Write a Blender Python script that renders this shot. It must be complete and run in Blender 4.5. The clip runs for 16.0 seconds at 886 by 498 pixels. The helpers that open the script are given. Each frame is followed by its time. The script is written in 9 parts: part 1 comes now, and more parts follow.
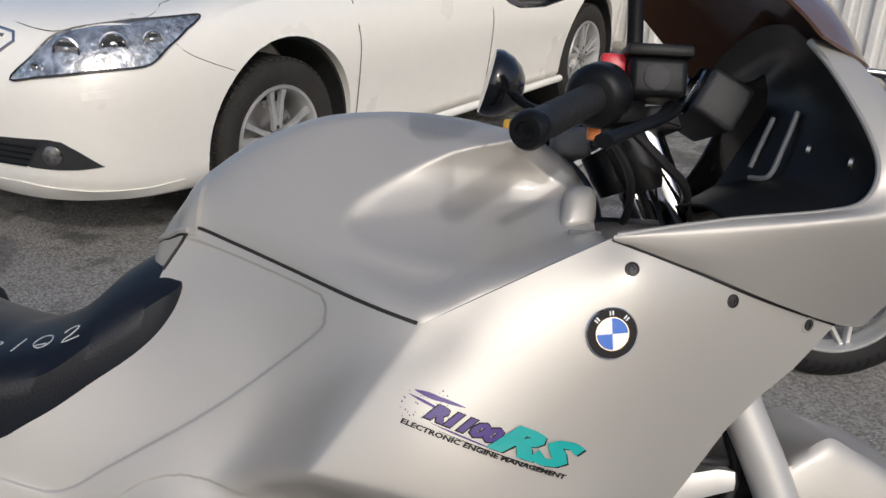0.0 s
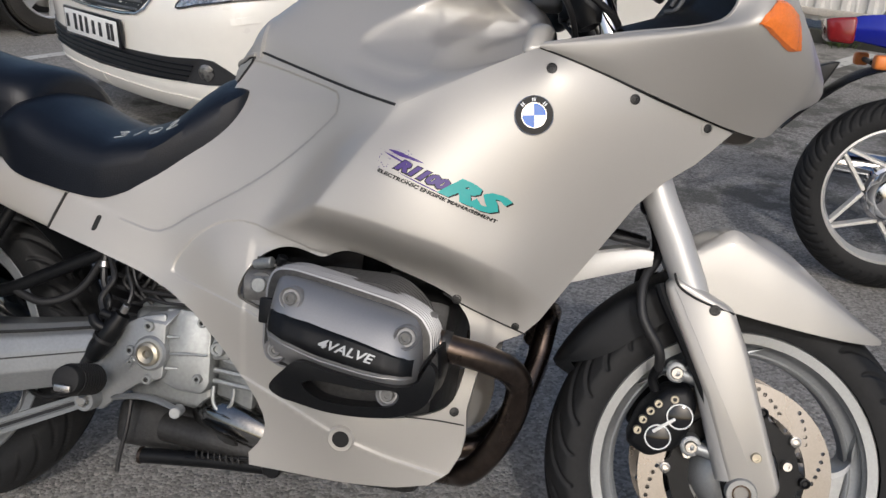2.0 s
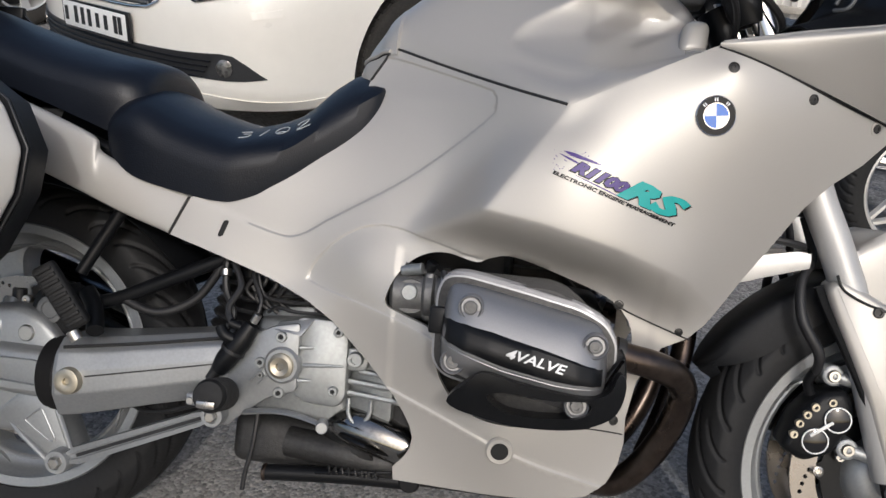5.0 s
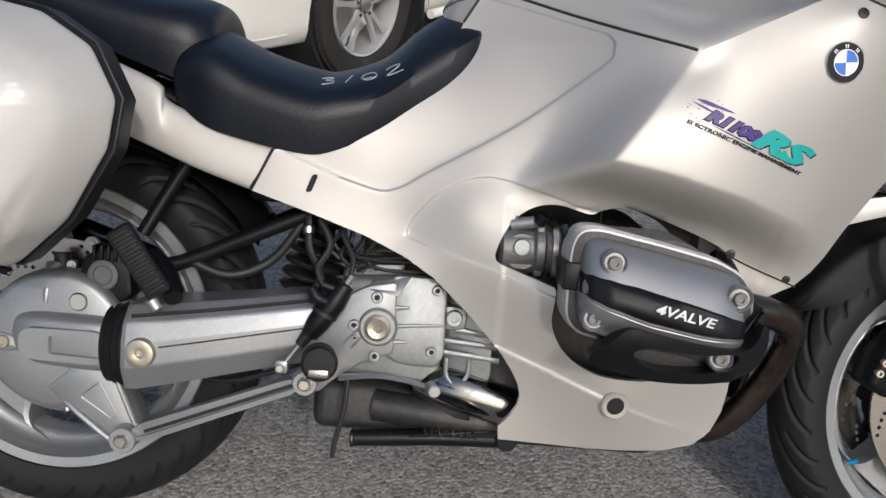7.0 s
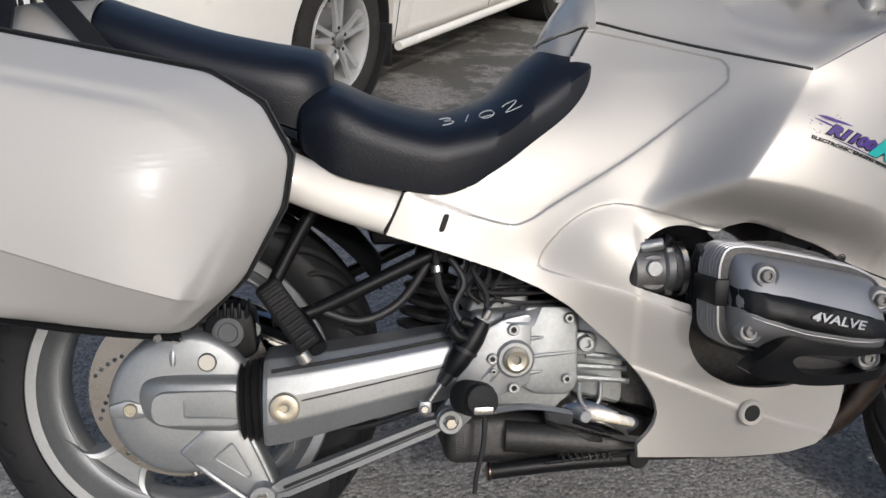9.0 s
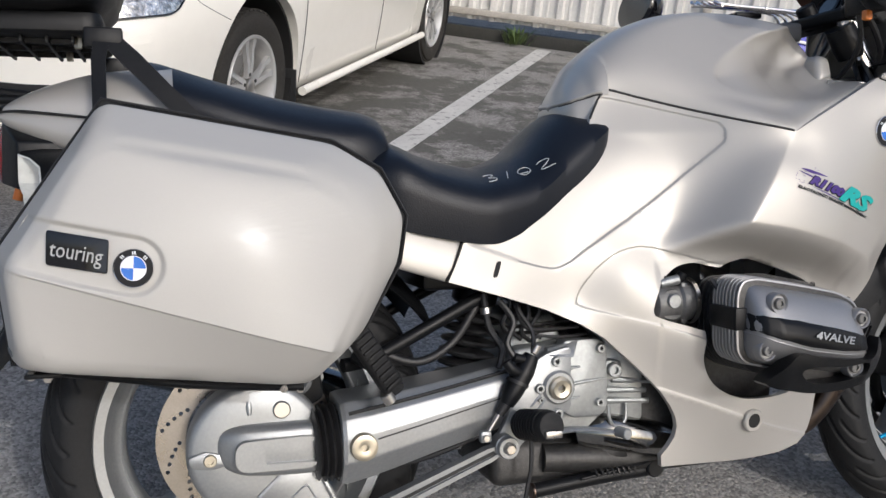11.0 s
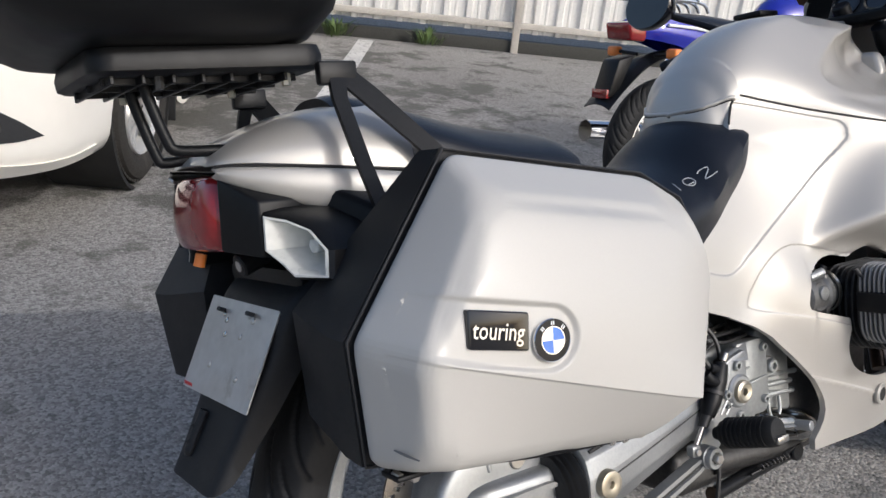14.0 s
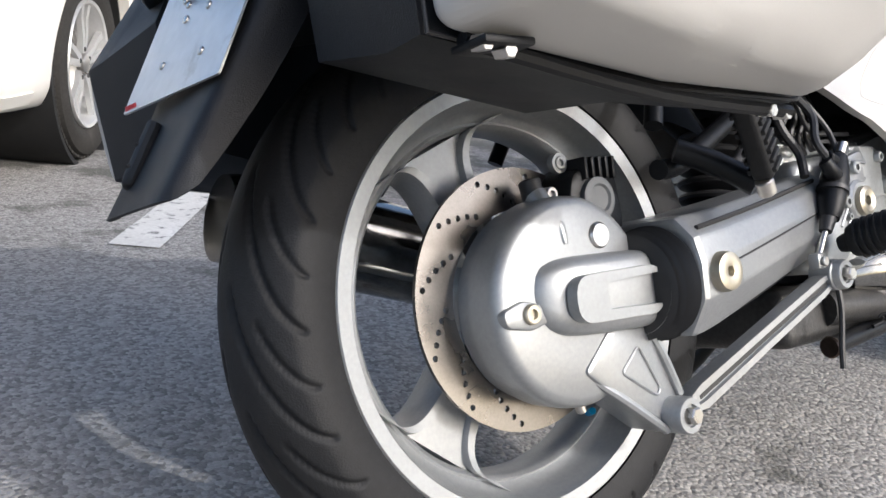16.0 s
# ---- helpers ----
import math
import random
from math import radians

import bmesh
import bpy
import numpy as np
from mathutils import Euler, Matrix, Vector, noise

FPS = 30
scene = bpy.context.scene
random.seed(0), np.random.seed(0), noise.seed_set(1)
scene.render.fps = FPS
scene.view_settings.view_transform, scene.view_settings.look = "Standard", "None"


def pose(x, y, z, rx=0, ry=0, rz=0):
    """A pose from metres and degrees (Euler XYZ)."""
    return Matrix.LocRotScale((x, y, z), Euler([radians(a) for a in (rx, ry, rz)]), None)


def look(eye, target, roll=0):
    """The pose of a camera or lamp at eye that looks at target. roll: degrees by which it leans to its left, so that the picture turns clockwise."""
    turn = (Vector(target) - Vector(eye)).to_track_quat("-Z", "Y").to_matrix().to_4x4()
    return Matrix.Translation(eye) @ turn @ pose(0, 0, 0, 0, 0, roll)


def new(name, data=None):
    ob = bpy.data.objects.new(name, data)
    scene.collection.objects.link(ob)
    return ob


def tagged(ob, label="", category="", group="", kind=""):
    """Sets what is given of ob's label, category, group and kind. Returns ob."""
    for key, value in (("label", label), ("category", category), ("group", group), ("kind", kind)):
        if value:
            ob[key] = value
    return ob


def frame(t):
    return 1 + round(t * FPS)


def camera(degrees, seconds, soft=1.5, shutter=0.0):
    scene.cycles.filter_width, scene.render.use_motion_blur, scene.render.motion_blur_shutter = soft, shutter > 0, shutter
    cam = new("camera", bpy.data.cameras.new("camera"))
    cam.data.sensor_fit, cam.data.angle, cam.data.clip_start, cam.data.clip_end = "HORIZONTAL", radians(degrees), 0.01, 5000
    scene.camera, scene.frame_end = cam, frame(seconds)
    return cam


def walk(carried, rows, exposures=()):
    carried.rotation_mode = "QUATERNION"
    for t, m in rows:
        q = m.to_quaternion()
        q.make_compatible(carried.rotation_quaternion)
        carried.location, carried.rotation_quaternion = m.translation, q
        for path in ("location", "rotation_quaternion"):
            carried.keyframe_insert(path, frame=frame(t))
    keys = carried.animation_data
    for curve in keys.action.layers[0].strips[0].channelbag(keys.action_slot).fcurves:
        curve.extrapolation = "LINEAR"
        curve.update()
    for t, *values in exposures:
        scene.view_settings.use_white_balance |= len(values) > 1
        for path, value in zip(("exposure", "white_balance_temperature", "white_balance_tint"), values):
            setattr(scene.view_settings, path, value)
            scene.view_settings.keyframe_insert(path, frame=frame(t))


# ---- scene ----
cam = camera(54.0, 16.0)
PATH = [
    (0.0, 0.9630, -0.8778, 1.2935, 67.42, -2.60, 1.78),
    (0.5, 1.0259, -1.0265, 1.2892, 67.77, -0.24, 5.00),
    (1.0, 1.0898, -1.1753, 1.2612, 67.35, -1.54, 7.38),
    (1.5, 1.1747, -1.2500, 1.2427, 66.49, -1.54, 10.07),
    (2.0, 1.2632, -1.2690, 1.2005, 65.86, -1.10, 12.62),
    (2.5, 1.2950, -1.2785, 1.1904, 65.42, -0.72, 13.40),
    (3.0, 1.2951, -1.2787, 1.1890, 65.80, -0.93, 14.07),
    (3.5, 1.2405, -1.2836, 1.1870, 66.19, -1.36, 14.19),
    (4.0, 1.1224, -1.3222, 1.2049, 67.15, -1.67, 12.71),
    (6.5, 0.6907, -1.2067, 1.1447, 62.33, -4.03, 3.38),
    (7.0, 0.5859, -1.2491, 1.1576, 62.17, -4.50, 1.24),
    (7.5, 0.4769, -1.2892, 1.1762, 62.91, -4.22, -1.31),
    (8.0, 0.3854, -1.3149, 1.1778, 63.92, -4.62, -2.87),
    (8.5, 0.3376, -1.2944, 1.1695, 64.47, -4.27, -3.80),
    (9.0, 0.2598, -1.2490, 1.1602, 64.20, -2.67, -5.88),
    (11.5, -0.1960, -1.3037, 1.2229, 67.77, -5.41, -19.57),
    (12.0, -0.2775, -1.2318, 1.2065, 67.89, -4.46, -22.37),
    (12.5, -0.3643, -1.1451, 1.2112, 67.47, -3.33, -25.11),
    (13.0, -0.4736, -1.0834, 1.2130, 67.68, -4.25, -27.59),
    (13.5, -0.6342, -1.0008, 1.2219, 68.29, -5.15, -31.48),
    (14.0, -0.7153, -0.9027, 1.1867, 67.68, -5.88, -33.80),
    (14.5, -0.7048, -0.7999, 1.1247, 65.29, -5.15, -34.43),
    (15.0, -0.6859, -0.7202, 0.9694, 65.54, -4.02, -34.88),
    (15.5, -0.6529, -0.7055, 0.7481, 70.49, -4.58, -35.83),
    (16.0, -0.6423, -0.7113, 0.6256, 74.70, -5.53, -36.91),
]
EXPOSURE = [(t, stops, 6040 if t < 5 else 5970, 10) for t, stops in ((0.0, -0.27), (2.5, -0.24), (4.2, -0.22), (7.0, -0.13), (9.0, -0.14), (12.5, 0.14), (14.0, 0.24), (15.0, 0.30), (16.0, 0.86))]
walk(cam, [(t, pose(x, y, z, a, b, c)) for t, x, y, z, a, b, c in PATH], EXPOSURE)

# ---- light ----
SUN = Vector((0.40, -1.40, 1.00)).normalized()      # towards the sun
world = bpy.data.worlds.new("sky")
scene.world = world
world.use_nodes = True
wt = world.node_tree
sky = wt.nodes.new("ShaderNodeTexSky")
sky.sky_type, sky.sun_disc = "NISHITA", False
sky.dust_density, sky.ozone_density = 4.0, 0.8
sky.sun_elevation = math.asin(SUN.z)
sky.sun_rotation = math.atan2(SUN.x, SUN.y)
background = wt.nodes["Background"]
background.inputs["Strength"].default_value = 0.15
wt.links.new(sky.outputs["Color"], background.inputs["Color"])
sun = new("sun", bpy.data.lights.new("sun", "SUN"))
sun.data.energy, sun.data.angle, sun.data.color = 1.26, radians(0.7), (1.0, 0.945, 0.875)
sun.matrix_world = look(SUN * 20, (0, 0, 0))


# ---- materials ----
def shade(name, colour, rough=0.5, metal=0.0, vary=0.08, big=5.0, fine=90.0, bump=0.0, grain=400.0,
          coat=0.0, stain=None, stain_scale=2.5, stain_cut=0.6, spec=0.5, rough_vary=0.08, glow=0.0):
    """A surface with variation at two scales, uneven gloss, fine relief and, if wanted, stains."""
    m = bpy.data.materials.new(name)
    m.use_nodes = True
    t = m.node_tree
    n, link = t.nodes, t.links.new
    p = n["Principled BSDF"]
    where = n.new("ShaderNodeTexCoord")
    broad, small = n.new("ShaderNodeTexNoise"), n.new("ShaderNodeTexNoise")
    for node, size in ((broad, big), (small, fine)):
        node.inputs["Scale"].default_value, node.inputs["Detail"].default_value = size, 5.0
        link(where.outputs["Object"], node.inputs["Vector"])
    both = n.new("ShaderNodeMath")
    both.operation = "ADD"
    link(broad.outputs["Fac"], both.inputs[0])
    link(small.outputs["Fac"], both.inputs[1])
    span = n.new("ShaderNodeMapRange")
    span.inputs["From Min"].default_value, span.inputs["From Max"].default_value = 0.65, 1.35
    span.inputs["To Min"].default_value, span.inputs["To Max"].default_value = 1.0 - vary, 1.0 + vary
    link(both.outputs[0], span.inputs["Value"])
    tone = n.new("ShaderNodeVectorMath")
    tone.operation = "SCALE"
    tone.inputs[0].default_value = colour
    link(span.outputs["Result"], tone.inputs["Scale"])
    out = tone.outputs["Vector"]
    if stain:
        spot = n.new("ShaderNodeTexNoise")
        spot.inputs["Scale"].default_value, spot.inputs["Detail"].default_value = stain_scale, 8.0
        spot.inputs["Roughness"].default_value = 0.65
        link(where.outputs["Object"], spot.inputs["Vector"])
        cut = n.new("ShaderNodeMapRange")
        cut.inputs["From Min"].default_value, cut.inputs["From Max"].default_value = stain_cut, stain_cut + 0.12
        link(spot.outputs["Fac"], cut.inputs["Value"])
        mix = n.new("ShaderNodeMix")
        mix.data_type = "RGBA"
        link(cut.outputs["Result"], mix.inputs["Factor"])
        link(out, mix.inputs["A"])
        mix.inputs["B"].default_value = (*stain, 1)
        out = mix.outputs["Result"]
    link(out, p.inputs["Base Color"])
    gloss = n.new("ShaderNodeMapRange")
    gloss.inputs["From Min"].default_value, gloss.inputs["From Max"].default_value = 0.3, 0.7
    gloss.inputs["To Min"].default_value = max(0.02, rough - rough_vary)
    gloss.inputs["To Max"].default_value = min(1.0, rough + rough_vary)
    link(broad.outputs["Fac"], gloss.inputs["Value"])
    link(gloss.outputs["Result"], p.inputs["Roughness"])
    p.inputs["Metallic"].default_value = metal
    p.inputs["Specular IOR Level"].default_value = spec
    p.inputs["Coat Weight"].default_value, p.inputs["Coat Roughness"].default_value = coat, 0.06
    if glow:
        p.inputs["Emission Color"].default_value = (*colour, 1)
        p.inputs["Emission Strength"].default_value = glow
    if bump:
        relief, push = n.new("ShaderNodeTexNoise"), n.new("ShaderNodeBump")
        relief.inputs["Scale"].default_value, relief.inputs["Detail"].default_value = grain, 3.0
        link(where.outputs["Object"], relief.inputs["Vector"])
        push.inputs["Strength"].default_value, push.inputs["Distance"].default_value = bump, 0.004
        link(relief.outputs["Fac"], push.inputs["Height"])
        link(push.outputs["Normal"], p.inputs["Normal"])
    return m


def glass(name, colour, rough=0.02, ior=1.45):
    m = bpy.data.materials.new(name)
    m.use_nodes = True
    p = m.node_tree.nodes["Principled BSDF"]
    p.inputs["Base Color"].default_value = (*colour, 1)
    p.inputs["Roughness"].default_value, p.inputs["IOR"].default_value = rough, ior
    p.inputs["Transmission Weight"].default_value = 1.0
    return m


def asphalt_material():
    m = shade("asphalt", (0.240, 0.229, 0.212), 0.86, vary=0.22, big=0.9, fine=260.0, stain=(0.10, 0.098, 0.092),
              stain_scale=1.3, stain_cut=0.6, rough_vary=0.06)
    n, link = m.node_tree.nodes, m.node_tree.links.new
    where = n.new("ShaderNodeTexCoord")
    stones, push = n.new("ShaderNodeTexVoronoi"), n.new("ShaderNodeBump")
    stones.inputs["Scale"].default_value = 130.0
    link(where.outputs["Object"], stones.inputs["Vector"])
    push.inputs["Strength"].default_value, push.inputs["Distance"].default_value = 0.9, 0.004
    push.invert = True
    link(stones.outputs["Distance"], push.inputs["Height"])
    p = n["Principled BSDF"]
    link(push.outputs["Normal"], p.inputs["Normal"])
    old = p.inputs["Base Color"].links[0].from_socket
    pale = n.new("ShaderNodeMapRange")
    sep = n.new("ShaderNodeSeparateColor")
    link(stones.outputs["Color"], sep.inputs["Color"])
    pale.inputs["From Min"].default_value = 0.0
    pale.inputs["To Min"].default_value, pale.inputs["To Max"].default_value = 0.62, 1.5
    link(sep.outputs["Red"], pale.inputs["Value"])
    mul = n.new("ShaderNodeVectorMath")
    mul.operation = "SCALE"
    link(old, mul.inputs[0])
    link(pale.outputs["Result"], mul.inputs["Scale"])
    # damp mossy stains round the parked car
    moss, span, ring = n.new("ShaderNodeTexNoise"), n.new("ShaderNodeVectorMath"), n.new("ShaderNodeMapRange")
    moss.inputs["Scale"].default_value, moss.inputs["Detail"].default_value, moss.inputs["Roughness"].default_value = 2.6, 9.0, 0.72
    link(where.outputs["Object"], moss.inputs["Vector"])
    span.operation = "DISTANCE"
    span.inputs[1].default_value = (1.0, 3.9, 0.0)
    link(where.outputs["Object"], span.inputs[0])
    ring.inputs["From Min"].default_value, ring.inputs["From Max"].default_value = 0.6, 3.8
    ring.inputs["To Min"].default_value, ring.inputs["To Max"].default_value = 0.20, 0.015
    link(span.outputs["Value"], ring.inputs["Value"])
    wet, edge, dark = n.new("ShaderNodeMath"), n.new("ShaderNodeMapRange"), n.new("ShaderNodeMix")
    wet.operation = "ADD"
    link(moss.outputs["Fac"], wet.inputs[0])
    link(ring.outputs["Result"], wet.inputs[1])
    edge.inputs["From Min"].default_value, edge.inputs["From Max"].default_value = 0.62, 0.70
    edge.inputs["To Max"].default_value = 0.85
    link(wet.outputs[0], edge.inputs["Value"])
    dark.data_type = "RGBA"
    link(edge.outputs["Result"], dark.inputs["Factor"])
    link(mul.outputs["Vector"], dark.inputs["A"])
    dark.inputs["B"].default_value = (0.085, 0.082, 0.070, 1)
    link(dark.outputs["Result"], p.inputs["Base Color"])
    return m


PAINT = shade("champagne_metallic_paint", (0.426, 0.410, 0.380), 0.45, 0.36, vary=0.03, big=3.0, fine=900.0, coat=0.5, rough_vary=0.03)
CASE_PAINT = shade("case_metallic_paint", (0.445, 0.434, 0.408), 0.62, 0.08, vary=0.03, big=4.0, fine=900.0, coat=0.45, rough_vary=0.03)
CASE_PAINT.node_tree.nodes["Principled BSDF"].inputs["Coat Roughness"].default_value = 0.24
CAR_WHITE = shade("pearl_white_car_paint", (0.88, 0.85, 0.775), 0.3, 0.0, vary=0.02, big=2.0, fine=20.0, coat=0.9, rough_vary=0.04)
BLACK = shade("black_plastic", (0.006, 0.0065, 0.0075), 0.38, vary=0.25, big=9.0, fine=150.0, bump=0.12, grain=900.0, spec=0.22)
MATT_BLACK = shade("matt_black_plastic", (0.010, 0.011, 0.013), 0.55, vary=0.25, big=8.0, fine=120.0, bump=0.2, grain=700.0, spec=0.28)
GLOSS_BLACK = shade("gloss_black", (0.008, 0.008, 0.01), 0.14, vary=0.2, coat=0.4)
RUBBER = shade("tyre_rubber", (0.0115, 0.0118, 0.0125), 0.60, spec=0.26, vary=0.3, big=12.0, fine=140.0, bump=0.15, grain=500.0, stain=(0.022, 0.0215, 0.021), stain_scale=7.0, stain_cut=0.64)
CAR_TYRE = shade("dusty_car_tyre", (0.034, 0.032, 0.029), 0.8, spec=0.2, vary=0.3, big=9.0, fine=120.0, bump=0.15, grain=400.0, stain=(0.060, 0.055, 0.048), stain_scale=6.0, stain_cut=0.6)
HOSE = shade("hose_rubber", (0.014, 0.014, 0.015), 0.5, vary=0.2)
LEATHER = shade("seat_vinyl", (0.007, 0.009, 0.014), 0.38, vary=0.2, big=9.0, fine=300.0, bump=0.14, grain=420.0, spec=0.28, rough_vary=0.05)
ALLOY = shade("cast_silver_alloy", (0.31, 0.32, 0.325), 0.38, 0.62, vary=0.1, big=6.0, fine=200.0, bump=0.12, grain=900.0)
GEARBOX = shade("grey_cast_aluminium", (0.34, 0.352, 0.35), 0.38, 0.72, vary=0.16, big=9.0, fine=160.0, bump=0.25, grain=700.0, stain=(0.2, 0.19, 0.17), stain_scale=14.0, stain_cut=0.62)
STEEL = shade("brushed_steel", (0.55, 0.53, 0.50), 0.3, 1.0, vary=0.08, big=10.0, fine=300.0)
CHROME = shade("chrome", (0.75, 0.75, 0.76), 0.07, 1.0, vary=0.03)
DARK_CHROME = shade("stained_chrome", (0.055, 0.053, 0.049), 0.28, 1.0, vary=0.3, big=16.0, fine=120.0, stain=(0.05, 0.045, 0.04), stain_scale=20.0, stain_cut=0.6)
# chrome toned darker for the dark underside it mirrors; random spots are stains
SHADED_CHROME = shade("shaded_chrome", (0.30, 0.295, 0.28), 0.13, 1.0, vary=0.2, big=20.0, fine=140.0, stain=(0.12, 0.105, 0.09), stain_scale=24.0, stain_cut=0.62)
COVER = shade("valve_cover_grey", (0.30, 0.30, 0.305), 0.42, 0.7, vary=0.06, big=8.0, fine=500.0, coat=0.3)
DARKMETAL = shade("dark_grimy_metal", (0.05, 0.049, 0.048), 0.48, 0.6, vary=0.35, big=14.0, fine=150.0, bump=0.2)
THROTTLE = shade("dull_cast_metal", (0.15, 0.15, 0.148), 0.45, 0.6, vary=0.25, big=14.0, fine=150.0, bump=0.2)
HEAT = shade("heat_tinted_pipe", (0.10, 0.078, 0.065), 0.30, 1.0, vary=0.35, big=9.0, fine=60.0, stain=(0.30, 0.18, 0.09), stain_scale=7.0, stain_cut=0.60)
SLIDER = shade("satin_fork_tube", (0.52, 0.515, 0.50), 0.40, 0.40, vary=0.04, big=5.0, fine=400.0)
BRASS = shade("yellowed_zinc", (0.47, 0.43, 0.345), 0.40, 0.9, vary=0.15, big=40.0)
BRAKE = shade("brake_disc_steel", (0.26, 0.242, 0.224), 0.30, 1.0, vary=0.12, big=18.0, fine=400.0)
HOLE = shade("dark_hole", (0.008, 0.008, 0.008), 0.8)
WHITE = shade("white_print", (0.80, 0.80, 0.78), 0.35)
BLUE = shade("badge_blue", (0.012, 0.13, 0.55), 0.2, coat=0.8)
BADGE_BLACK = shade("badge_black", (0.008, 0.008, 0.009), 0.35, spec=0.25)
BADGE_WHITE = shade("badge_white", (0.80, 0.82, 0.84), 0.2, coat=0.8)
PURPLE = shade("purple_print", (0.04, 0.012, 0.16), 0.35)
TEAL = shade("teal_print", (0.01, 0.33, 0.31), 0.35)
AMBER = shade("amber_lens", (0.85, 0.20, 0.02), 0.15, vary=0.12, big=30.0, fine=200.0, bump=0.35, grain=350.0, coat=0.6)
RED_LENS = shade("red_lens", (0.22, 0.012, 0.014), 0.12, vary=0.15, big=20.0, coat=0.7)
REFLECTOR = shade("empty_lamp_housing", (0.62, 0.62, 0.58), 0.3, vary=0.12, big=25.0)
PLATE = shade("bare_aluminium_sheet", (0.60, 0.60, 0.60), 0.42, 0.85, vary=0.1, big=12.0, fine=60.0, stain=(0.42, 0.41, 0.39), stain_scale=16.0, stain_cut=0.6)
SMOKED = shade("smoked_screen", (0.11, 0.055, 0.035), 0.12, vary=0.05, coat=0.8)
YELLOW = shade("yellow_plastic", (0.75, 0.42, 0.03), 0.4)
RED = shade("red_plastic", (0.55, 0.02, 0.03), 0.35)
ORANGE = shade("orange_plastic", (0.75, 0.22, 0.04), 0.4)
CHALK = shade("chalk_marks", (0.36, 0.38, 0.39), 0.9, vary=0.3, big=60.0)
MIRROR = shade("mirror_glass", (0.9, 0.93, 0.97), 0.02, 1.0, vary=0.0, rough_vary=0.0)
BLUE_PAINT = shade("blue_motorcycle_paint", (0.012, 0.02, 0.34), 0.22, 0.1, vary=0.05, coat=0.9)
SHEET = shade("galvanised_fence_sheet", (0.70, 0.69, 0.66), 0.45, 0.15, vary=0.1, big=2.0, fine=40.0, stain=(0.42, 0.41, 0.38), stain_scale=3.0, stain_cut=0.66)
RAIL = shade("weathered_rail", (0.50, 0.47, 0.42), 0.6, 0.2, vary=0.2, big=6.0, stain=(0.28, 0.18, 0.11), stain_scale=8.0, stain_cut=0.64)
LINE = shade("worn_road_paint", (0.55, 0.54, 0.51), 0.8, vary=0.15, big=4.0, fine=120.0, stain=(0.12, 0.12, 0.115), stain_scale=22.0, stain_cut=0.55)
ASPHALT = asphalt_material()
MOSS = shade("damp_black_kerb", (0.035, 0.035, 0.03), 0.75, vary=0.3, big=6.0)
LEAF = shade("weed_leaves", (0.07, 0.11, 0.025), 0.6, vary=0.3, big=30.0)
LAMP_CLEAR = shade("clear_headlamp", (0.55, 0.56, 0.56), 0.16, 0.75, vary=0.75, big=22.0, fine=60.0, bump=1.0, grain=38.0, coat=1.0, stain=(0.16, 0.16, 0.165), stain_scale=15.0, stain_cut=0.56)
DARK_LAMP = shade("fog_lamp_glass", (0.16, 0.155, 0.145), 0.12, 0.6, vary=0.8, big=30.0, fine=80.0, bump=0.8, grain=60.0, coat=1.0)
GRILLE = shade("dark_grille", (0.02, 0.02, 0.021), 0.35, vary=0.2)
SEAM = shade("panel_gap", (0.012, 0.012, 0.012), 0.7)
DASH_GREY = shade("dark_dash_plastic", (0.030, 0.031, 0.033), 0.5, vary=0.12, bump=0.2, grain=600.0, spec=0.35)
CAR_RIM = shade("silver_car_rim", (0.62, 0.62, 0.61), 0.38, 0.6, vary=0.06, big=8.0)
PLASTIC_GREY = shade("grey_plastic", (0.10, 0.105, 0.11), 0.55, vary=0.12, bump=0.2, grain=600.0)


# ---- shapes ----
def part(name, geo, material, parent=None, label="", sharp=38.0):
    """One mesh object from (points, faces), under its thing."""
    me = bpy.data.meshes.new(name)
    me.from_pydata([tuple(map(float, v)) for v in geo[0]], [], [tuple(f) for f in geo[1]])
    bm = bmesh.new()
    bm.from_mesh(me)
    bmesh.ops.remove_doubles(bm, verts=bm.verts, dist=1e-6)
    bmesh.ops.recalc_face_normals(bm, faces=bm.faces)
    bm.to_mesh(me)
    bm.free()
    me.polygons.foreach_set("use_smooth", [True] * len(me.polygons))
    me.set_sharp_from_angle(angle=radians(sharp))
    me.materials.append(material)
    ob = new(name, me)
    if parent is not None:
        ob.parent = parent
    if label:
        tagged(ob, label)
    return ob


def thing(name, label, category, m=None, group="", kind=""):
    ob = new(name)
    ob.empty_display_size = 0.1
    if m is not None:
        ob.matrix_world = m
    return tagged(ob, label, category, group, kind)


def flip(geo, side=-1):
    """The mirror image in the bike's middle plane."""
    if side == 1:
        return geo
    return [(x, -y, z) for x, y, z in geo[0]], [tuple(reversed(f)) for f in geo[1]]


def join(*geos):
    points, faces = [], []
    for p, f in geos:
        k = len(points)
        points += list(p)
        faces += [tuple(i + k for i in q) for q in f]
    return points, faces


def moved(geo, m):
    return [tuple(m @ Vector(p)) for p in geo[0]], geo[1]


def curve(points, n=6, closed=False):
    """Smooth line through points."""
    p = [np.array(q, float) for q in points]
    k = len(p)
    out = []
    for i in range(k if closed else k - 1):
        a, b, c, d = (p[(i + j) % k] if closed else p[min(max(i + j, 0), k - 1)] for j in (-1, 0, 1, 2))
        for s in np.arange(n) / n:
            out.append(0.5 * (2 * b + (c - a) * s + (2 * a - 5 * b + 4 * c - d) * s * s + (3 * b - a - 3 * c + d) * s ** 3))
    if not closed:
        out.append(p[-1])
    return out


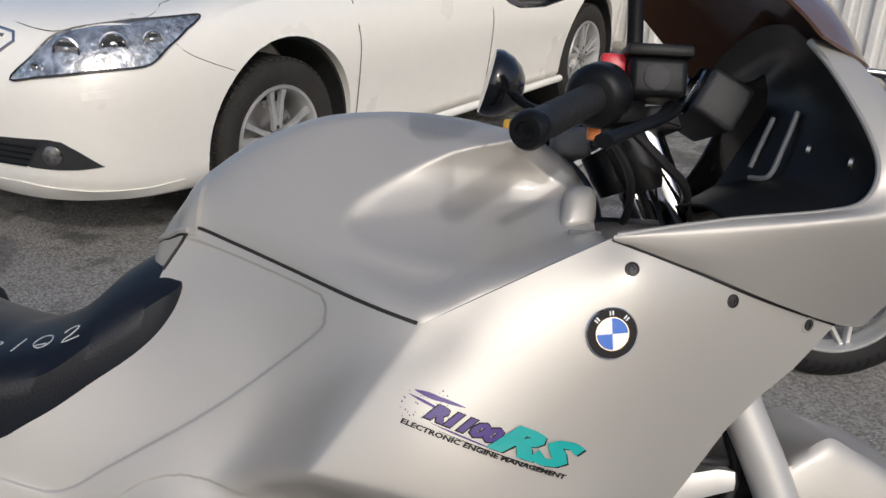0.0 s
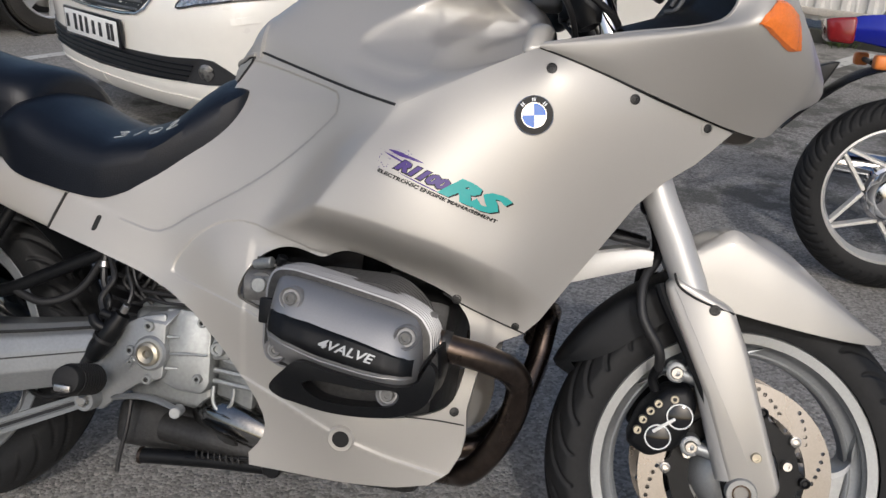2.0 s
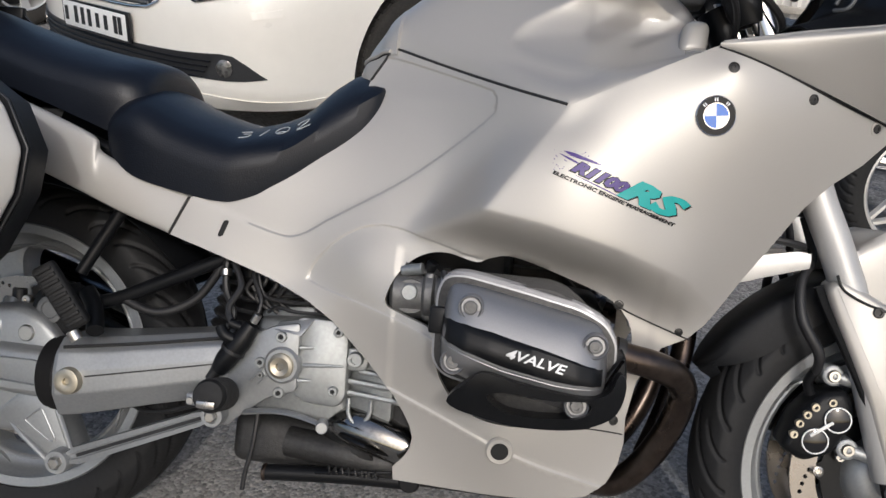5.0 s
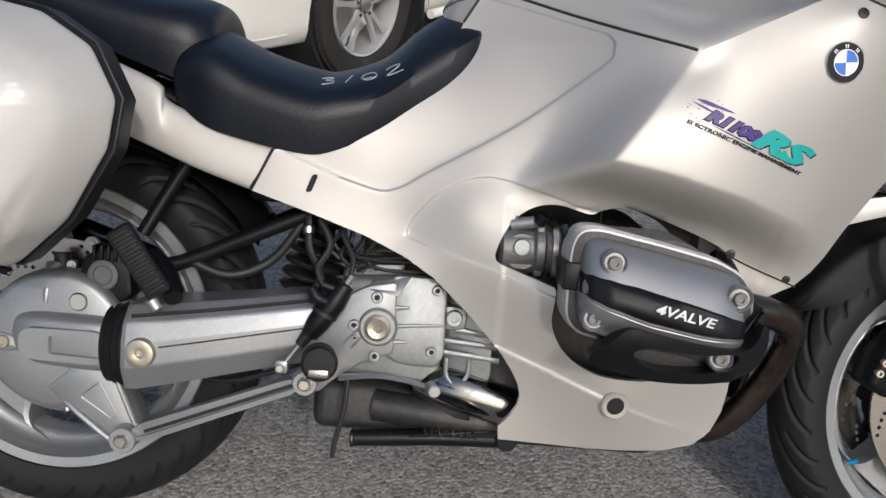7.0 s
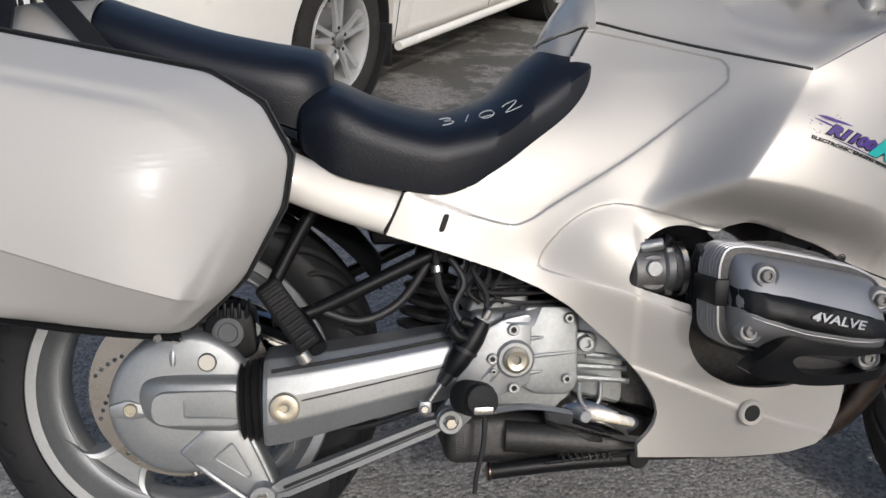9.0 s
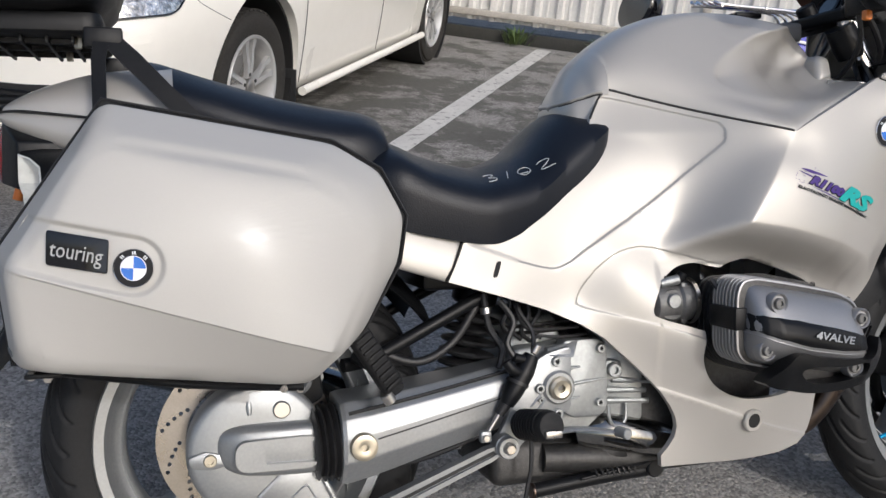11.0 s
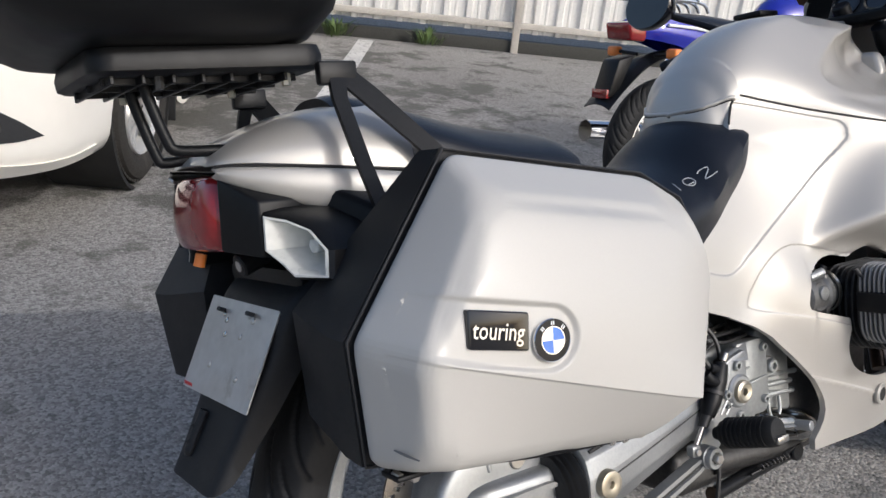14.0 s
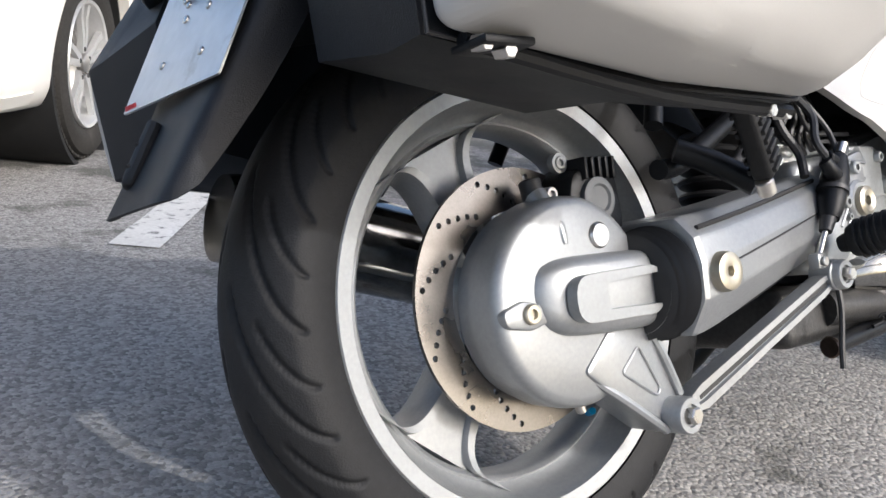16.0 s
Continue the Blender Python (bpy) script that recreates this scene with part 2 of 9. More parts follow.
def tube(points, r, seg=10, n=6, flat=1.0, closed=False):
    """A round rod along a smooth line; r one radius or one for each point."""
    line = curve(points, n, closed) if n > 1 else [np.array(q, float) for q in points]
    radii = np.interp(np.linspace(0, 1, len(line)), np.linspace(0, 1, len(r)), r) if isinstance(r, (list, tuple)) else [r] * len(line)
    normal = None
    pts, faces = [], []
    k = len(line)
    for i, c in enumerate(line):
        if closed:
            way = line[(i + 1) % k] - line[i - 1]
        else:
            way = line[min(i + 1, k - 1)] - line[max(i - 1, 0)]
        way = way / (np.linalg.norm(way) + 1e-12)
        if normal is None:
            normal = np.cross(way, (0, 0, 1) if abs(way[2]) < 0.9 else (1, 0, 0))
        normal = normal - way * (normal @ way)
        normal /= np.linalg.norm(normal) + 1e-12
        other = np.cross(way, normal)
        for j in range(seg):
            a = 2 * math.pi * j / seg
            pts.append(c + radii[i] * (math.cos(a) * normal + flat * math.sin(a) * other))
    for i in range(k if closed else k - 1):
        for j in range(seg):
            a, b = i * seg, ((i + 1) % k) * seg
            faces.append((a + j, a + (j + 1) % seg, b + (j + 1) % seg, b + j))
    if not closed:
        faces.append(tuple(range(seg))[::-1])
        faces.append(tuple((k - 1) * seg + j for j in range(seg)))
    return pts, faces


def lathe(profile, seg=40, centre=(0, 0, 0), axis=(0, -1, 0)):
    """profile: (radius, distance along the axis) from one end to the other."""
    axis = np.array(Vector(axis).normalized())
    u = np.cross(axis, (0, 0, 1) if abs(axis[2]) < 0.9 else (1, 0, 0))
    u /= np.linalg.norm(u)
    v = np.cross(axis, u)
    c = np.array(centre, float)
    pts, faces = [], []
    for r, h in profile:
        for j in range(seg):
            a = 2 * math.pi * j / seg
            pts.append(c + axis * h + r * (math.cos(a) * u + math.sin(a) * v))
    for i in range(len(profile) - 1):
        for j in range(seg):
            faces.append((i * seg + j, i * seg + (j + 1) % seg, (i + 1) * seg + (j + 1) % seg, (i + 1) * seg + j))
    if profile[0][0] > 1e-5:
        faces.append(tuple(range(seg))[::-1])
    if profile[-1][0] > 1e-5:
        faces.append(tuple((len(profile) - 1) * seg + j for j in range(seg)))
    return pts, faces


def ringed(profile, seg=48, centre=(0, 0, 0), axis=(0, -1, 0)):
    """As lathe, for a closed section: a ring."""
    p, f = lathe(list(profile) + [profile[0]], seg, centre, axis)
    return p, f[:-2] if profile[0][0] > 1e-5 else f


def rounded(corners, cut=0.01, k=4):
    """A 2D outline with its corners rounded off; a corner may carry its own cut as a third number."""
    q = [np.array(c[:2], float) for c in corners]
    out = []
    for i, b in enumerate(q):
        a, c = q[i - 1], q[(i + 1) % len(q)]
        r = corners[i][2] if len(corners[i]) > 2 else cut
        la, lc = np.linalg.norm(a - b), np.linalg.norm(c - b)
        p0, p2 = b + (a - b) * min(r / la, 0.49), b + (c - b) * min(r / lc, 0.49)
        for s in np.linspace(0, 1, k + 1):
            out.append((1 - s) ** 2 * p0 + 2 * s * (1 - s) * b + s * s * p2)
    return out


def inset(outline, d):
    """The outline drawn in by d (out: minus)."""
    q = [np.array(c, float) for c in outline]
    area = sum(q[i - 1][0] * q[i][1] - q[i][0] * q[i - 1][1] for i in range(len(q)))
    out = []
    for i, b in enumerate(q):
        e1, e2 = b - q[i - 1], q[(i + 1) % len(q)] - b
        n1, n2 = np.array((-e1[1], e1[0])), np.array((-e2[1], e2[0]))
        n = n1 / (np.linalg.norm(n1) + 1e-9) + n2 / (np.linalg.norm(n2) + 1e-9)
        n /= np.linalg.norm(n) + 1e-9
        out.append(b + n * d * (1 if area > 0 else -1))
    return out


def stack(rings, cap=True):
    """Skin over 3D rings of equal count."""
    k = len(rings[0])
    pts = [p for ring in rings for p in ring]
    faces = [(i * k + j, i * k + (j + 1) % k, (i + 1) * k + (j + 1) % k, (i + 1) * k + j) for i in range(len(rings) - 1) for j in range(k)]
    if cap:
        faces.append(tuple(range(k))[::-1])
        faces.append(tuple((len(rings) - 1) * k + j for j in range(k)))
    return pts, faces


def slab(outline, y0, y1, soft=0.003):
    """A plate in the x-z plane between two depths, with softened edges."""
    lo, hi = min(y0, y1), max(y0, y1)
    inner = inset(outline, soft)
    rings = [(inner, lo), (inset(outline, soft * 0.3), lo + soft * 0.3), (outline, lo + soft), (outline, hi - soft), (inset(outline, soft * 0.3), hi - soft * 0.3), (inner, hi)]
    return stack([[(p[0], y, p[1]) for p in ring] for ring, y in rings])


def loft(sections, closed=False, caps=False):
    """Skin over open or closed sections of equal count."""
    k = len(sections[0])
    pts = [p for s in sections for p in s]
    last = k if closed else k - 1
    faces = [(i * k + j, i * k + (j + 1) % k, (i + 1) * k + (j + 1) % k, (i + 1) * k + j) for i in range(len(sections) - 1) for j in range(last)]
    if caps:
        faces.append(tuple(range(k))[::-1])
        faces.append(tuple((len(sections) - 1) * k + j for j in range(k)))
    return pts, faces


def smooth_loft(sections, n=5, m=5, closed=False, caps=False):
    """A loft with smooth lines both ways."""
    fine = [curve(s, m, closed) for s in sections]
    across = [curve([s[j] for s in fine], n) for j in range(len(fine[0]))]
    return loft([[a[i] for a in across] for i in range(len(across[0]))], closed, caps)


def thick(geo, d):
    """A sheet given thickness along its normals."""
    bm = bmesh.new()
    vs = [bm.verts.new(tuple(map(float, p))) for p in geo[0]]
    for f in geo[1]:
        try:
            bm.faces.new([vs[i] for i in f])
        except ValueError:
            pass
    bmesh.ops.remove_doubles(bm, verts=bm.verts, dist=1e-6)
    bmesh.ops.recalc_face_normals(bm, faces=bm.faces)
    bmesh.ops.solidify(bm, geom=bm.faces[:], thickness=d)
    bm.verts.index_update()
    out = [tuple(v.co) for v in bm.verts], [tuple(v.index for v in f.verts) for f in bm.faces]
    bm.free()
    return out


def poly(points, faces, bevel=0.01, seg=3):
    """A faceted body with rounded edges."""
    bm = bmesh.new()
    vs = [bm.verts.new(p) for p in points]
    for f in faces:
        bm.faces.new([vs[i] for i in f])
    bmesh.ops.recalc_face_normals(bm, faces=bm.faces)
    bmesh.ops.bevel(bm, geom=bm.edges[:], offset=bevel, segments=seg, profile=0.5, affect="EDGES", clamp_overlap=True)
    bm.verts.index_update()
    out = [tuple(v.co) for v in bm.verts], [tuple(v.index for v in f.verts) for f in bm.faces]
    bm.free()
    return out


def refined(geo, size):
    """Triangles split at their long edges until size(midpoint) is met; neighbours stay joined."""
    points = [np.array(p, float) for p in geo[0]]
    tris = [(f[0], f[i], f[i + 1]) for f in geo[1] for i in range(1, len(f) - 1)]
    mids = {}

    def cut(a, b):
        key = (min(a, b), max(a, b))
        if key not in mids:
            m = (points[a] + points[b]) / 2
            mids[key] = -1
            if np.linalg.norm(points[a] - points[b]) > size(m):
                mids[key] = len(points)
                points.append(m)
        return mids[key]

    for _ in range(9):
        out, done = [], True
        for t in tris:
            m = [cut(t[i], t[(i + 1) % 3]) for i in range(3)]
            k = sum(q >= 0 for q in m)
            if k == 0:
                out.append(t)
                continue
            done = False
            if k == 3:
                out += [(t[0], m[0], m[2]), (m[0], t[1], m[1]), (m[2], m[1], t[2]), (m[0], m[1], m[2])]
            elif k == 1:
                i = next(q for q in range(3) if m[q] >= 0)
                a, b, c = t[i], t[(i + 1) % 3], t[(i + 2) % 3]
                out += [(a, m[i], c), (m[i], b, c)]
            else:
                i = next(q for q in range(3) if m[q] < 0)
                a, b, c = t[i], t[(i + 1) % 3], t[(i + 2) % 3]
                mb, mc = m[(i + 1) % 3], m[(i + 2) % 3]
                out += [(mc, mb, c), (a, b, mb), (a, mb, mc)]
        tris = out
        if done:
            break
    return [tuple(p) for p in points], tris


def block(lo, hi, bevel=0.004, seg=2):
    x0, y0, z0 = lo
    x1, y1, z1 = hi
    p = [(x, y, z) for x in (x0, x1) for y in (y0, y1) for z in (z0, z1)]
    return poly(p, [(0, 1, 3, 2), (4, 6, 7, 5), (0, 4, 5, 1), (2, 3, 7, 6), (0, 2, 6, 4), (1, 5, 7, 3)], bevel, seg)


def rod(a, b, r, seg=14, soft=0.15):
    """A straight pin with softened ends."""
    a, b = Vector(a), Vector(b)
    h = (b - a).length
    e = min(r * soft, h * 0.3)
    return lathe([(r - e, 0), (r, e), (r, h - e), (r - e, h)], seg, a, b - a)


def bolt_geo(p, r, h, axis=(0, -1, 0), socket=0.5):
    return lathe([(0, h * 0.45), (r * socket, h * 0.45), (r * socket, h), (r * 0.86, h), (r, h * 0.82), (r, -0.004)], 16, p, axis)


def fill2d(outline, holes, step, creases=(), half=0.0025):
    """Points and triangles that fill a 2D outline with holes, with rows of points beside each crease."""
    from mathutils.geometry import delaunay_2d_cdt
    loops = [outline] + holes
    pts, edges = [], []
    for loop in loops:
        dense = []
        for i, b in enumerate(loop):
            c = loop[(i + 1) % len(loop)]
            d = math.hypot(c[0] - b[0], c[1] - b[1])
            m = max(1, int(round(d / step)))
            dense += [(b[0] + (c[0] - b[0]) * s / m, b[1] + (c[1] - b[1]) * s / m) for s in range(m)]
        k = len(pts)
        pts += dense
        edges += [(k + i, k + (i + 1) % len(dense)) for i in range(len(dense))]
    xs, ys = [p[0] for p in outline], [p[1] for p in outline]
    gx, gy = np.meshgrid(np.arange(min(xs) + step / 2, max(xs), step), np.arange(min(ys) + step / 2, max(ys), step))
    grid = np.stack([gx.ravel(), gy.ravel()], 1)
    rows = []
    for line in creases:
        fine = np.array(curve([(a, b, 0.0) for a, b in line], 10))[:, :2]
        run = np.r_[0, np.cumsum(np.hypot(*np.diff(fine, axis=0).T))]
        at = np.linspace(0, run[-1], max(2, int(run[-1] / 0.003)))
        even = np.stack([np.interp(at, run, fine[:, q]) for q in (0, 1)], 1)
        way = np.gradient(even, axis=0)
        way /= np.hypot(*way.T)[:, None] + 1e-9
        side = np.stack([-way[:, 1], way[:, 0]], 1)
        for w in (1.0, 0.5, 0.0, -0.5, -1.0):
            rows += list(even + side * half * w)
    edge = np.array(pts)
    if rows:
        rows = np.array(rows)
        inside = within(outline, rows)
        for h in holes:
            inside &= ~within(h, rows)
        rows = [q for q in rows[inside] if np.min(np.hypot(*(edge - q).T)) > 0.0015]
        pts += [tuple(q) for q in rows]
    rim = np.array(pts)
    keep = within(outline, grid)
    for h in holes:
        keep &= ~within(h, grid)
    grid = grid[keep]
    near = np.array([np.min(np.hypot(*(rim - g).T)) for g in grid]) > step * 0.55
    pts += [tuple(g) for g in grid[near]]
    v, _, f, *_ = delaunay_2d_cdt([Vector(p) for p in pts], edges, [], 1, 1e-6)
    tri = []
    centre = np.array([np.mean([v[i] for i in t], axis=0) for t in f])
    inside = np.ones(len(f), bool)
    for h in holes:
        inside &= ~within(h, centre)
    inside &= within(outline, centre)
    tri = [tuple(t) for t, ok in zip(f, inside) if ok]
    return [tuple(p) for p in v], tri


def cut_plate(outline, holes, y0, y1):
    """A plate across the bike with openings, from y0 to y1."""
    flat, tri = fill2d(outline, holes, 0.012)
    k, rim = len(flat), {}
    for t in tri:
        for a, b in ((t[0], t[1]), (t[1], t[2]), (t[2], t[0])):
            rim[(min(a, b), max(a, b))] = rim.get((min(a, b), max(a, b)), 0) + 1
    faces = list(tri) + [tuple(reversed([q + k for q in t])) for t in tri] + [(a, b, b + k, a + k) for (a, b), c in rim.items() if c == 1]
    return [(x, y0, z) for x, z in flat] + [(x, y1, z) for x, z in flat], faces


def within(loop, pts):
    """Which 2D points lie inside a loop."""
    x, y = pts[:, 0], pts[:, 1]
    hit = np.zeros(len(pts), bool)
    for i in range(len(loop)):
        (x0, y0), (x1, y1) = loop[i - 1][:2], loop[i][:2]
        if y0 == y1:
            continue
        cross = ((y0 > y) != (y1 > y)) & (x < (x1 - x0) * (y - y0) / (y1 - y0) + x0)
        hit ^= cross
    return hit


class Relief:
    """A smooth height over a plane, drawn through a net of (u, v, height)."""

    def __init__(self, net, lo, hi, step=0.005, blur=0.012, steps=()):
        from mathutils.geometry import delaunay_2d_cdt
        self.lo, self.step = np.array(lo, float), step
        nu, nv = (int((hi[k] - lo[k]) / step) + 2 for k in (0, 1))
        net = list(net)
        for cu in (lo[0] - 0.02, hi[0] + 0.02):
            for cv in (lo[1] - 0.02, hi[1] + 0.02):
                d = sorted(((p[0] - cu) ** 2 + (p[1] - cv) ** 2, p[2]) for p in net)[0]
                net.append((cu, cv, d[1]))
        uu, vv = np.meshgrid(lo[0] + step * np.arange(nu), lo[1] + step * np.arange(nv), indexing="ij")
        z = np.full(uu.shape, np.nan)
        v, _, f, orig, *_ = delaunay_2d_cdt([Vector(p[:2]) for p in net], [], [], 0, 1e-6)
        high = [net[o[0]][2] for o in orig]
        for t in f:
            (x0, y0), (x1, y1), (x2, y2) = (v[i] for i in t)
            det = (y1 - y2) * (x0 - x2) + (x2 - x1) * (y0 - y2)
            if abs(det) < 1e-12:
                continue
            a = ((y1 - y2) * (uu - x2) + (x2 - x1) * (vv - y2)) / det
            b = ((y2 - y0) * (uu - x2) + (x0 - x2) * (vv - y2)) / det
            ok = (a >= -1e-6) & (b >= -1e-6) & (a + b <= 1 + 1e-6)
            z[ok] = (a * high[t[0]] + b * high[t[1]] + (1 - a - b) * high[t[2]])[ok]
        z[np.isnan(z)] = np.nanmean(z)
        z = self.soften(z, blur / step)
        flat = np.stack([uu.ravel(), vv.ravel()], 1)
        for loop, rise, soft in steps:
            z = z + self.soften(within(loop, flat).reshape(uu.shape).astype(float), soft / step) * rise
        self.z = z

    @staticmethod
    def soften(z, s):
        if s <= 0:
            return z
        r = int(3 * s) + 1
        k = np.exp(-0.5 * (np.arange(-r, r + 1) / s) ** 2)
        k /= k.sum()
        for _ in range(2):
            z = np.apply_along_axis(lambda line: np.convolve(np.pad(line, r, mode="edge"), k, mode="valid"), 0, z).T
        return z

    def __call__(self, u, v):
        p = (np.array((u, v)) - self.lo) / self.step
        i, j = (int(min(max(p[k], 0), self.z.shape[k] - 2)) for k in (0, 1))
        a, b = np.clip(p[0] - i, 0, 1), np.clip(p[1] - j, 0, 1)
        z = self.z
        return float(z[i, j] * (1 - a) * (1 - b) + z[i + 1, j] * a * (1 - b) + z[i, j + 1] * (1 - a) * b + z[i + 1, j + 1] * a * b)


def lettering(text, size, shear=0.0, bold=0.0):
    """Flat letters as points and faces in the x-y plane, from the built-in font."""
    c = bpy.data.curves.new("letters", "FONT")
    c.body, c.size, c.shear, c.offset, c.resolution_u = text, size, shear, bold, 2
    ob = bpy.data.objects.new("letters", c)
    scene.collection.objects.link(ob)
    me = bpy.data.meshes.new_from_object(ob.evaluated_get(bpy.context.evaluated_depsgraph_get()))
    geo = [tuple(v.co) for v in me.vertices], [tuple(p.vertices) for p in me.polygons]
    bpy.data.objects.remove(ob)
    bpy.data.curves.remove(c)
    bpy.data.meshes.remove(me)
    return geo

# ---- setting ----
def ground():
    n = 60
    pts = [(x, y, 0.0) for x in np.linspace(-60, 60, n) for y in np.linspace(-60, 60, n)]
    faces = [(i * n + j, (i + 1) * n + j, (i + 1) * n + j + 1, i * n + j + 1) for i in range(n - 1) for j in range(n - 1)]
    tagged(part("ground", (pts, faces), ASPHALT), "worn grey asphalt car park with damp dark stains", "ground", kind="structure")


ground()
CAR_WAY = Vector((-0.539, -0.842, 0.0)).normalized()     # the way the parked car faces
CAR_SIDE = Vector((0.842, -0.539, 0.0)).normalized()     # its left side


def painted_line(a, b, width):
    a, b = Vector(a), Vector(b)
    way = (b - a).normalized()
    side = Vector((-way.y, way.x, 0)) * width / 2
    k = 40
    pts, faces = [], []
    for i in range(k + 1):
        c = a + (b - a) * i / k
        for s in (-1, 1):
            w = s * (1 + 0.07 * noise.noise(Vector((i * 0.7, s * 3.0, 0))))
            pts.append((*(c + side * w).xy, 0.004))
    faces = [(2 * i, 2 * i + 1, 2 * i + 3, 2 * i + 2) for i in range(k)]
    return tagged(part("road_marking", (pts, faces), LINE), "worn white painted parking bay line", "road marking", kind="structure")


painted_line((0.03, 1.345, 0), (2.9, 5.42, 0), 0.125)
painted_line((-2.75, 3.1, 0), (-0.6, 6.6, 0), 0.11)


def fence():
    """Ribbed metal sheet on rails and posts along the edge of the car park."""
    root = thing("fence", "ribbed grey galvanised sheet metal fence on rails", "fence", kind="structure")
    start, way = Vector((0.0, 7.47, 0)), CAR_SIDE
    out = Vector((CAR_WAY.x, CAR_WAY.y, 0))
    pitch, length = 0.19, 16.0
    # one sheet is a metre of ribs
    section = [(0, 0), (0.03, 0), (0.045, 0.03), (0.085, 0.03), (0.10, 0), (0.13, 0), (0.137, 0.006), (0.15, 0.006), (0.157, 0), (0.19, 0)]
    sheet = []
    for r in range(6):
        sheet += [(u + r * pitch, d) for u, d in section[:-1]]
    sheet.append((6 * pitch, 0))
    pts = [(u, d, z) for u, d in sheet for z in (0.16, 2.3)]
    faces = [(2 * i, 2 * i + 2, 2 * i + 3, 2 * i + 1) for i in range(len(sheet) - 1)]
    turn = Matrix((( way.x, out.x, 0, 0), (way.y, out.y, 0, 0), (0, 0, 1, 0), (0, 0, 0, 1)))
    first = None
    k = 0
    s = -5.0
    while s < length:
        m = Matrix.Translation(start + way * s) @ turn
        if first is None:
            first = part("sheet", thick((pts, faces), 0.001), SHEET, root)
            ob = first
        else:
            ob = new("sheet", first.data)
            ob.parent = root
        ob.matrix_world = m @ pose(0, 0.002 * (k % 2), 0)
        s += 6 * pitch
        k += 1
    m = Matrix.Translation(start) @ turn
    for z in (0.20, 1.2, 2.1):
        ob = part("rail", block((-5, 0.032, z), (length, 0.07, z + 0.05), 0.004), RAIL, root, "weathered steel rail")
        ob.matrix_world = m
    for i, s in enumerate(np.arange(-4.45, length, 2.3)):
        ob = part("post", block((s, 0.03, 0), (s + 0.06, 0.09, 2.3), 0.005), RAIL, root, "steel fence post")
        ob.matrix_world = m
    kerb = part("fence_kerb", block((-5, -0.05, -0.05), (length, 0.05, 0.10), 0.01), MOSS, None, "damp blackened concrete footing under the fence")
    kerb.matrix_world = m
    tagged(kerb, "", "kerb", kind="structure")


fence()

# ---- the motorcycle, in its own metres: x to its front, y to its left, z up ----
LEAN = 20.0
BIKE = pose(0, -0.111, 0.0057, -LEAN, 0, 0)
bike = thing("motorcycle", "champagne silver touring motorcycle leaning on its side stand", "motorcycle", BIKE)

# the side fairing: how far it stands out from the middle plane
BASE_NET = [
    (0.30, 0.60, 0.178), (0.32, 0.583, 0.180), (0.349, 0.645, 0.174), (0.407, 0.60, 0.176), (0.411, 0.556, 0.182), (0.507, 0.598, 0.173),
    (0.556, 0.54, 0.177), (0.556, 0.501, 0.185), (0.467, 0.68, 0.167), (0.564, 0.745, 0.150), (0.60, 0.81, 0.130), (0.612, 0.86, 0.113),
    (0.64, 0.909, 0.103), (0.72, 0.885, 0.138), (0.66, 0.80, 0.148), (0.78, 0.872, 0.168), (0.82, 0.829, 0.200), (0.74, 0.735, 0.181), (0.62, 0.66, 0.172),
    (0.70, 0.66, 0.182), (0.64, 0.575, 0.200), (0.685, 0.516, 0.212), (0.734, 0.592, 0.200), (0.934, 0.828, 0.250),
    (0.774, 0.476, 0.236), (0.86, 0.60, 0.204),
]
BELLY_NET = [
    (0.88, 0.312, 0.221), (1.046, 0.367, 0.177), (0.716, 0.236, 0.184), (1.032, 0.242, 0.170), (0.853, 0.232, 0.187), (0.621, 0.46, 0.190),
    (0.747, 0.313, 0.194), (0.795, 0.388, 0.222), (0.973, 0.354, 0.207), (1.066, 0.32, 0.163), (0.68, 0.43, 0.200), (1.06, 0.43, 0.172),
    (1.014, 0.545, 0.192), (1.145, 0.490, 0.168), (1.10, 0.70, 0.15), (1.20, 0.85, 0.12), (1.0, 0.75, 0.18), (1.4, 0.80, 0.05),
]
FACE_NET = [
    (0.828, 0.672, 0.292), (0.848, 0.709, 0.290), (0.898, 0.762, 0.284), (0.967, 0.833, 0.270), (0.93, 0.745, 0.291), (1.085, 0.674, 0.264), (0.934, 0.83, 0.264),
    (1.133, 0.829, 0.265), (1.151, 0.897, 0.262), (1.27, 0.866, 0.224), (1.379, 0.838, 0.161), (1.421, 0.838, 0.137), (1.131, 0.928, 0.248),
    (1.022, 0.631, 0.283), (1.118, 0.598, 0.243), (1.207, 0.594, 0.178), (1.164, 0.527, 0.185), (1.293, 0.725, 0.178), (1.368, 0.784, 0.154), (1.04, 0.88, 0.262),
]


def plate_spline(net, stiff=2e-4):
    """A smooth surface through a net of (u, v, height)."""
    a = np.array(net, float)
    n = len(a)

    def kernel(d2):
        return 0.5 * d2 * np.log(d2 + 1e-12)

    big = np.zeros((n + 3, n + 3))
    d2 = ((a[:, None, :2] - a[None, :, :2]) ** 2).sum(-1)
    big[:n, :n] = kernel(d2) + stiff * np.eye(n)
    big[:n, n:] = np.c_[np.ones(n), a[:, :2]]
    big[n:, :n] = big[:n, n:].T
    w = np.linalg.solve(big, np.r_[a[:, 2], 0, 0, 0])

    def height(u, v):
        k = kernel((u[..., None] - a[:, 0]) ** 2 + (v[..., None] - a[:, 1]) ** 2)
        return k @ w[:n] + w[n] + w[n + 1] * u + w[n + 2] * v
    return height


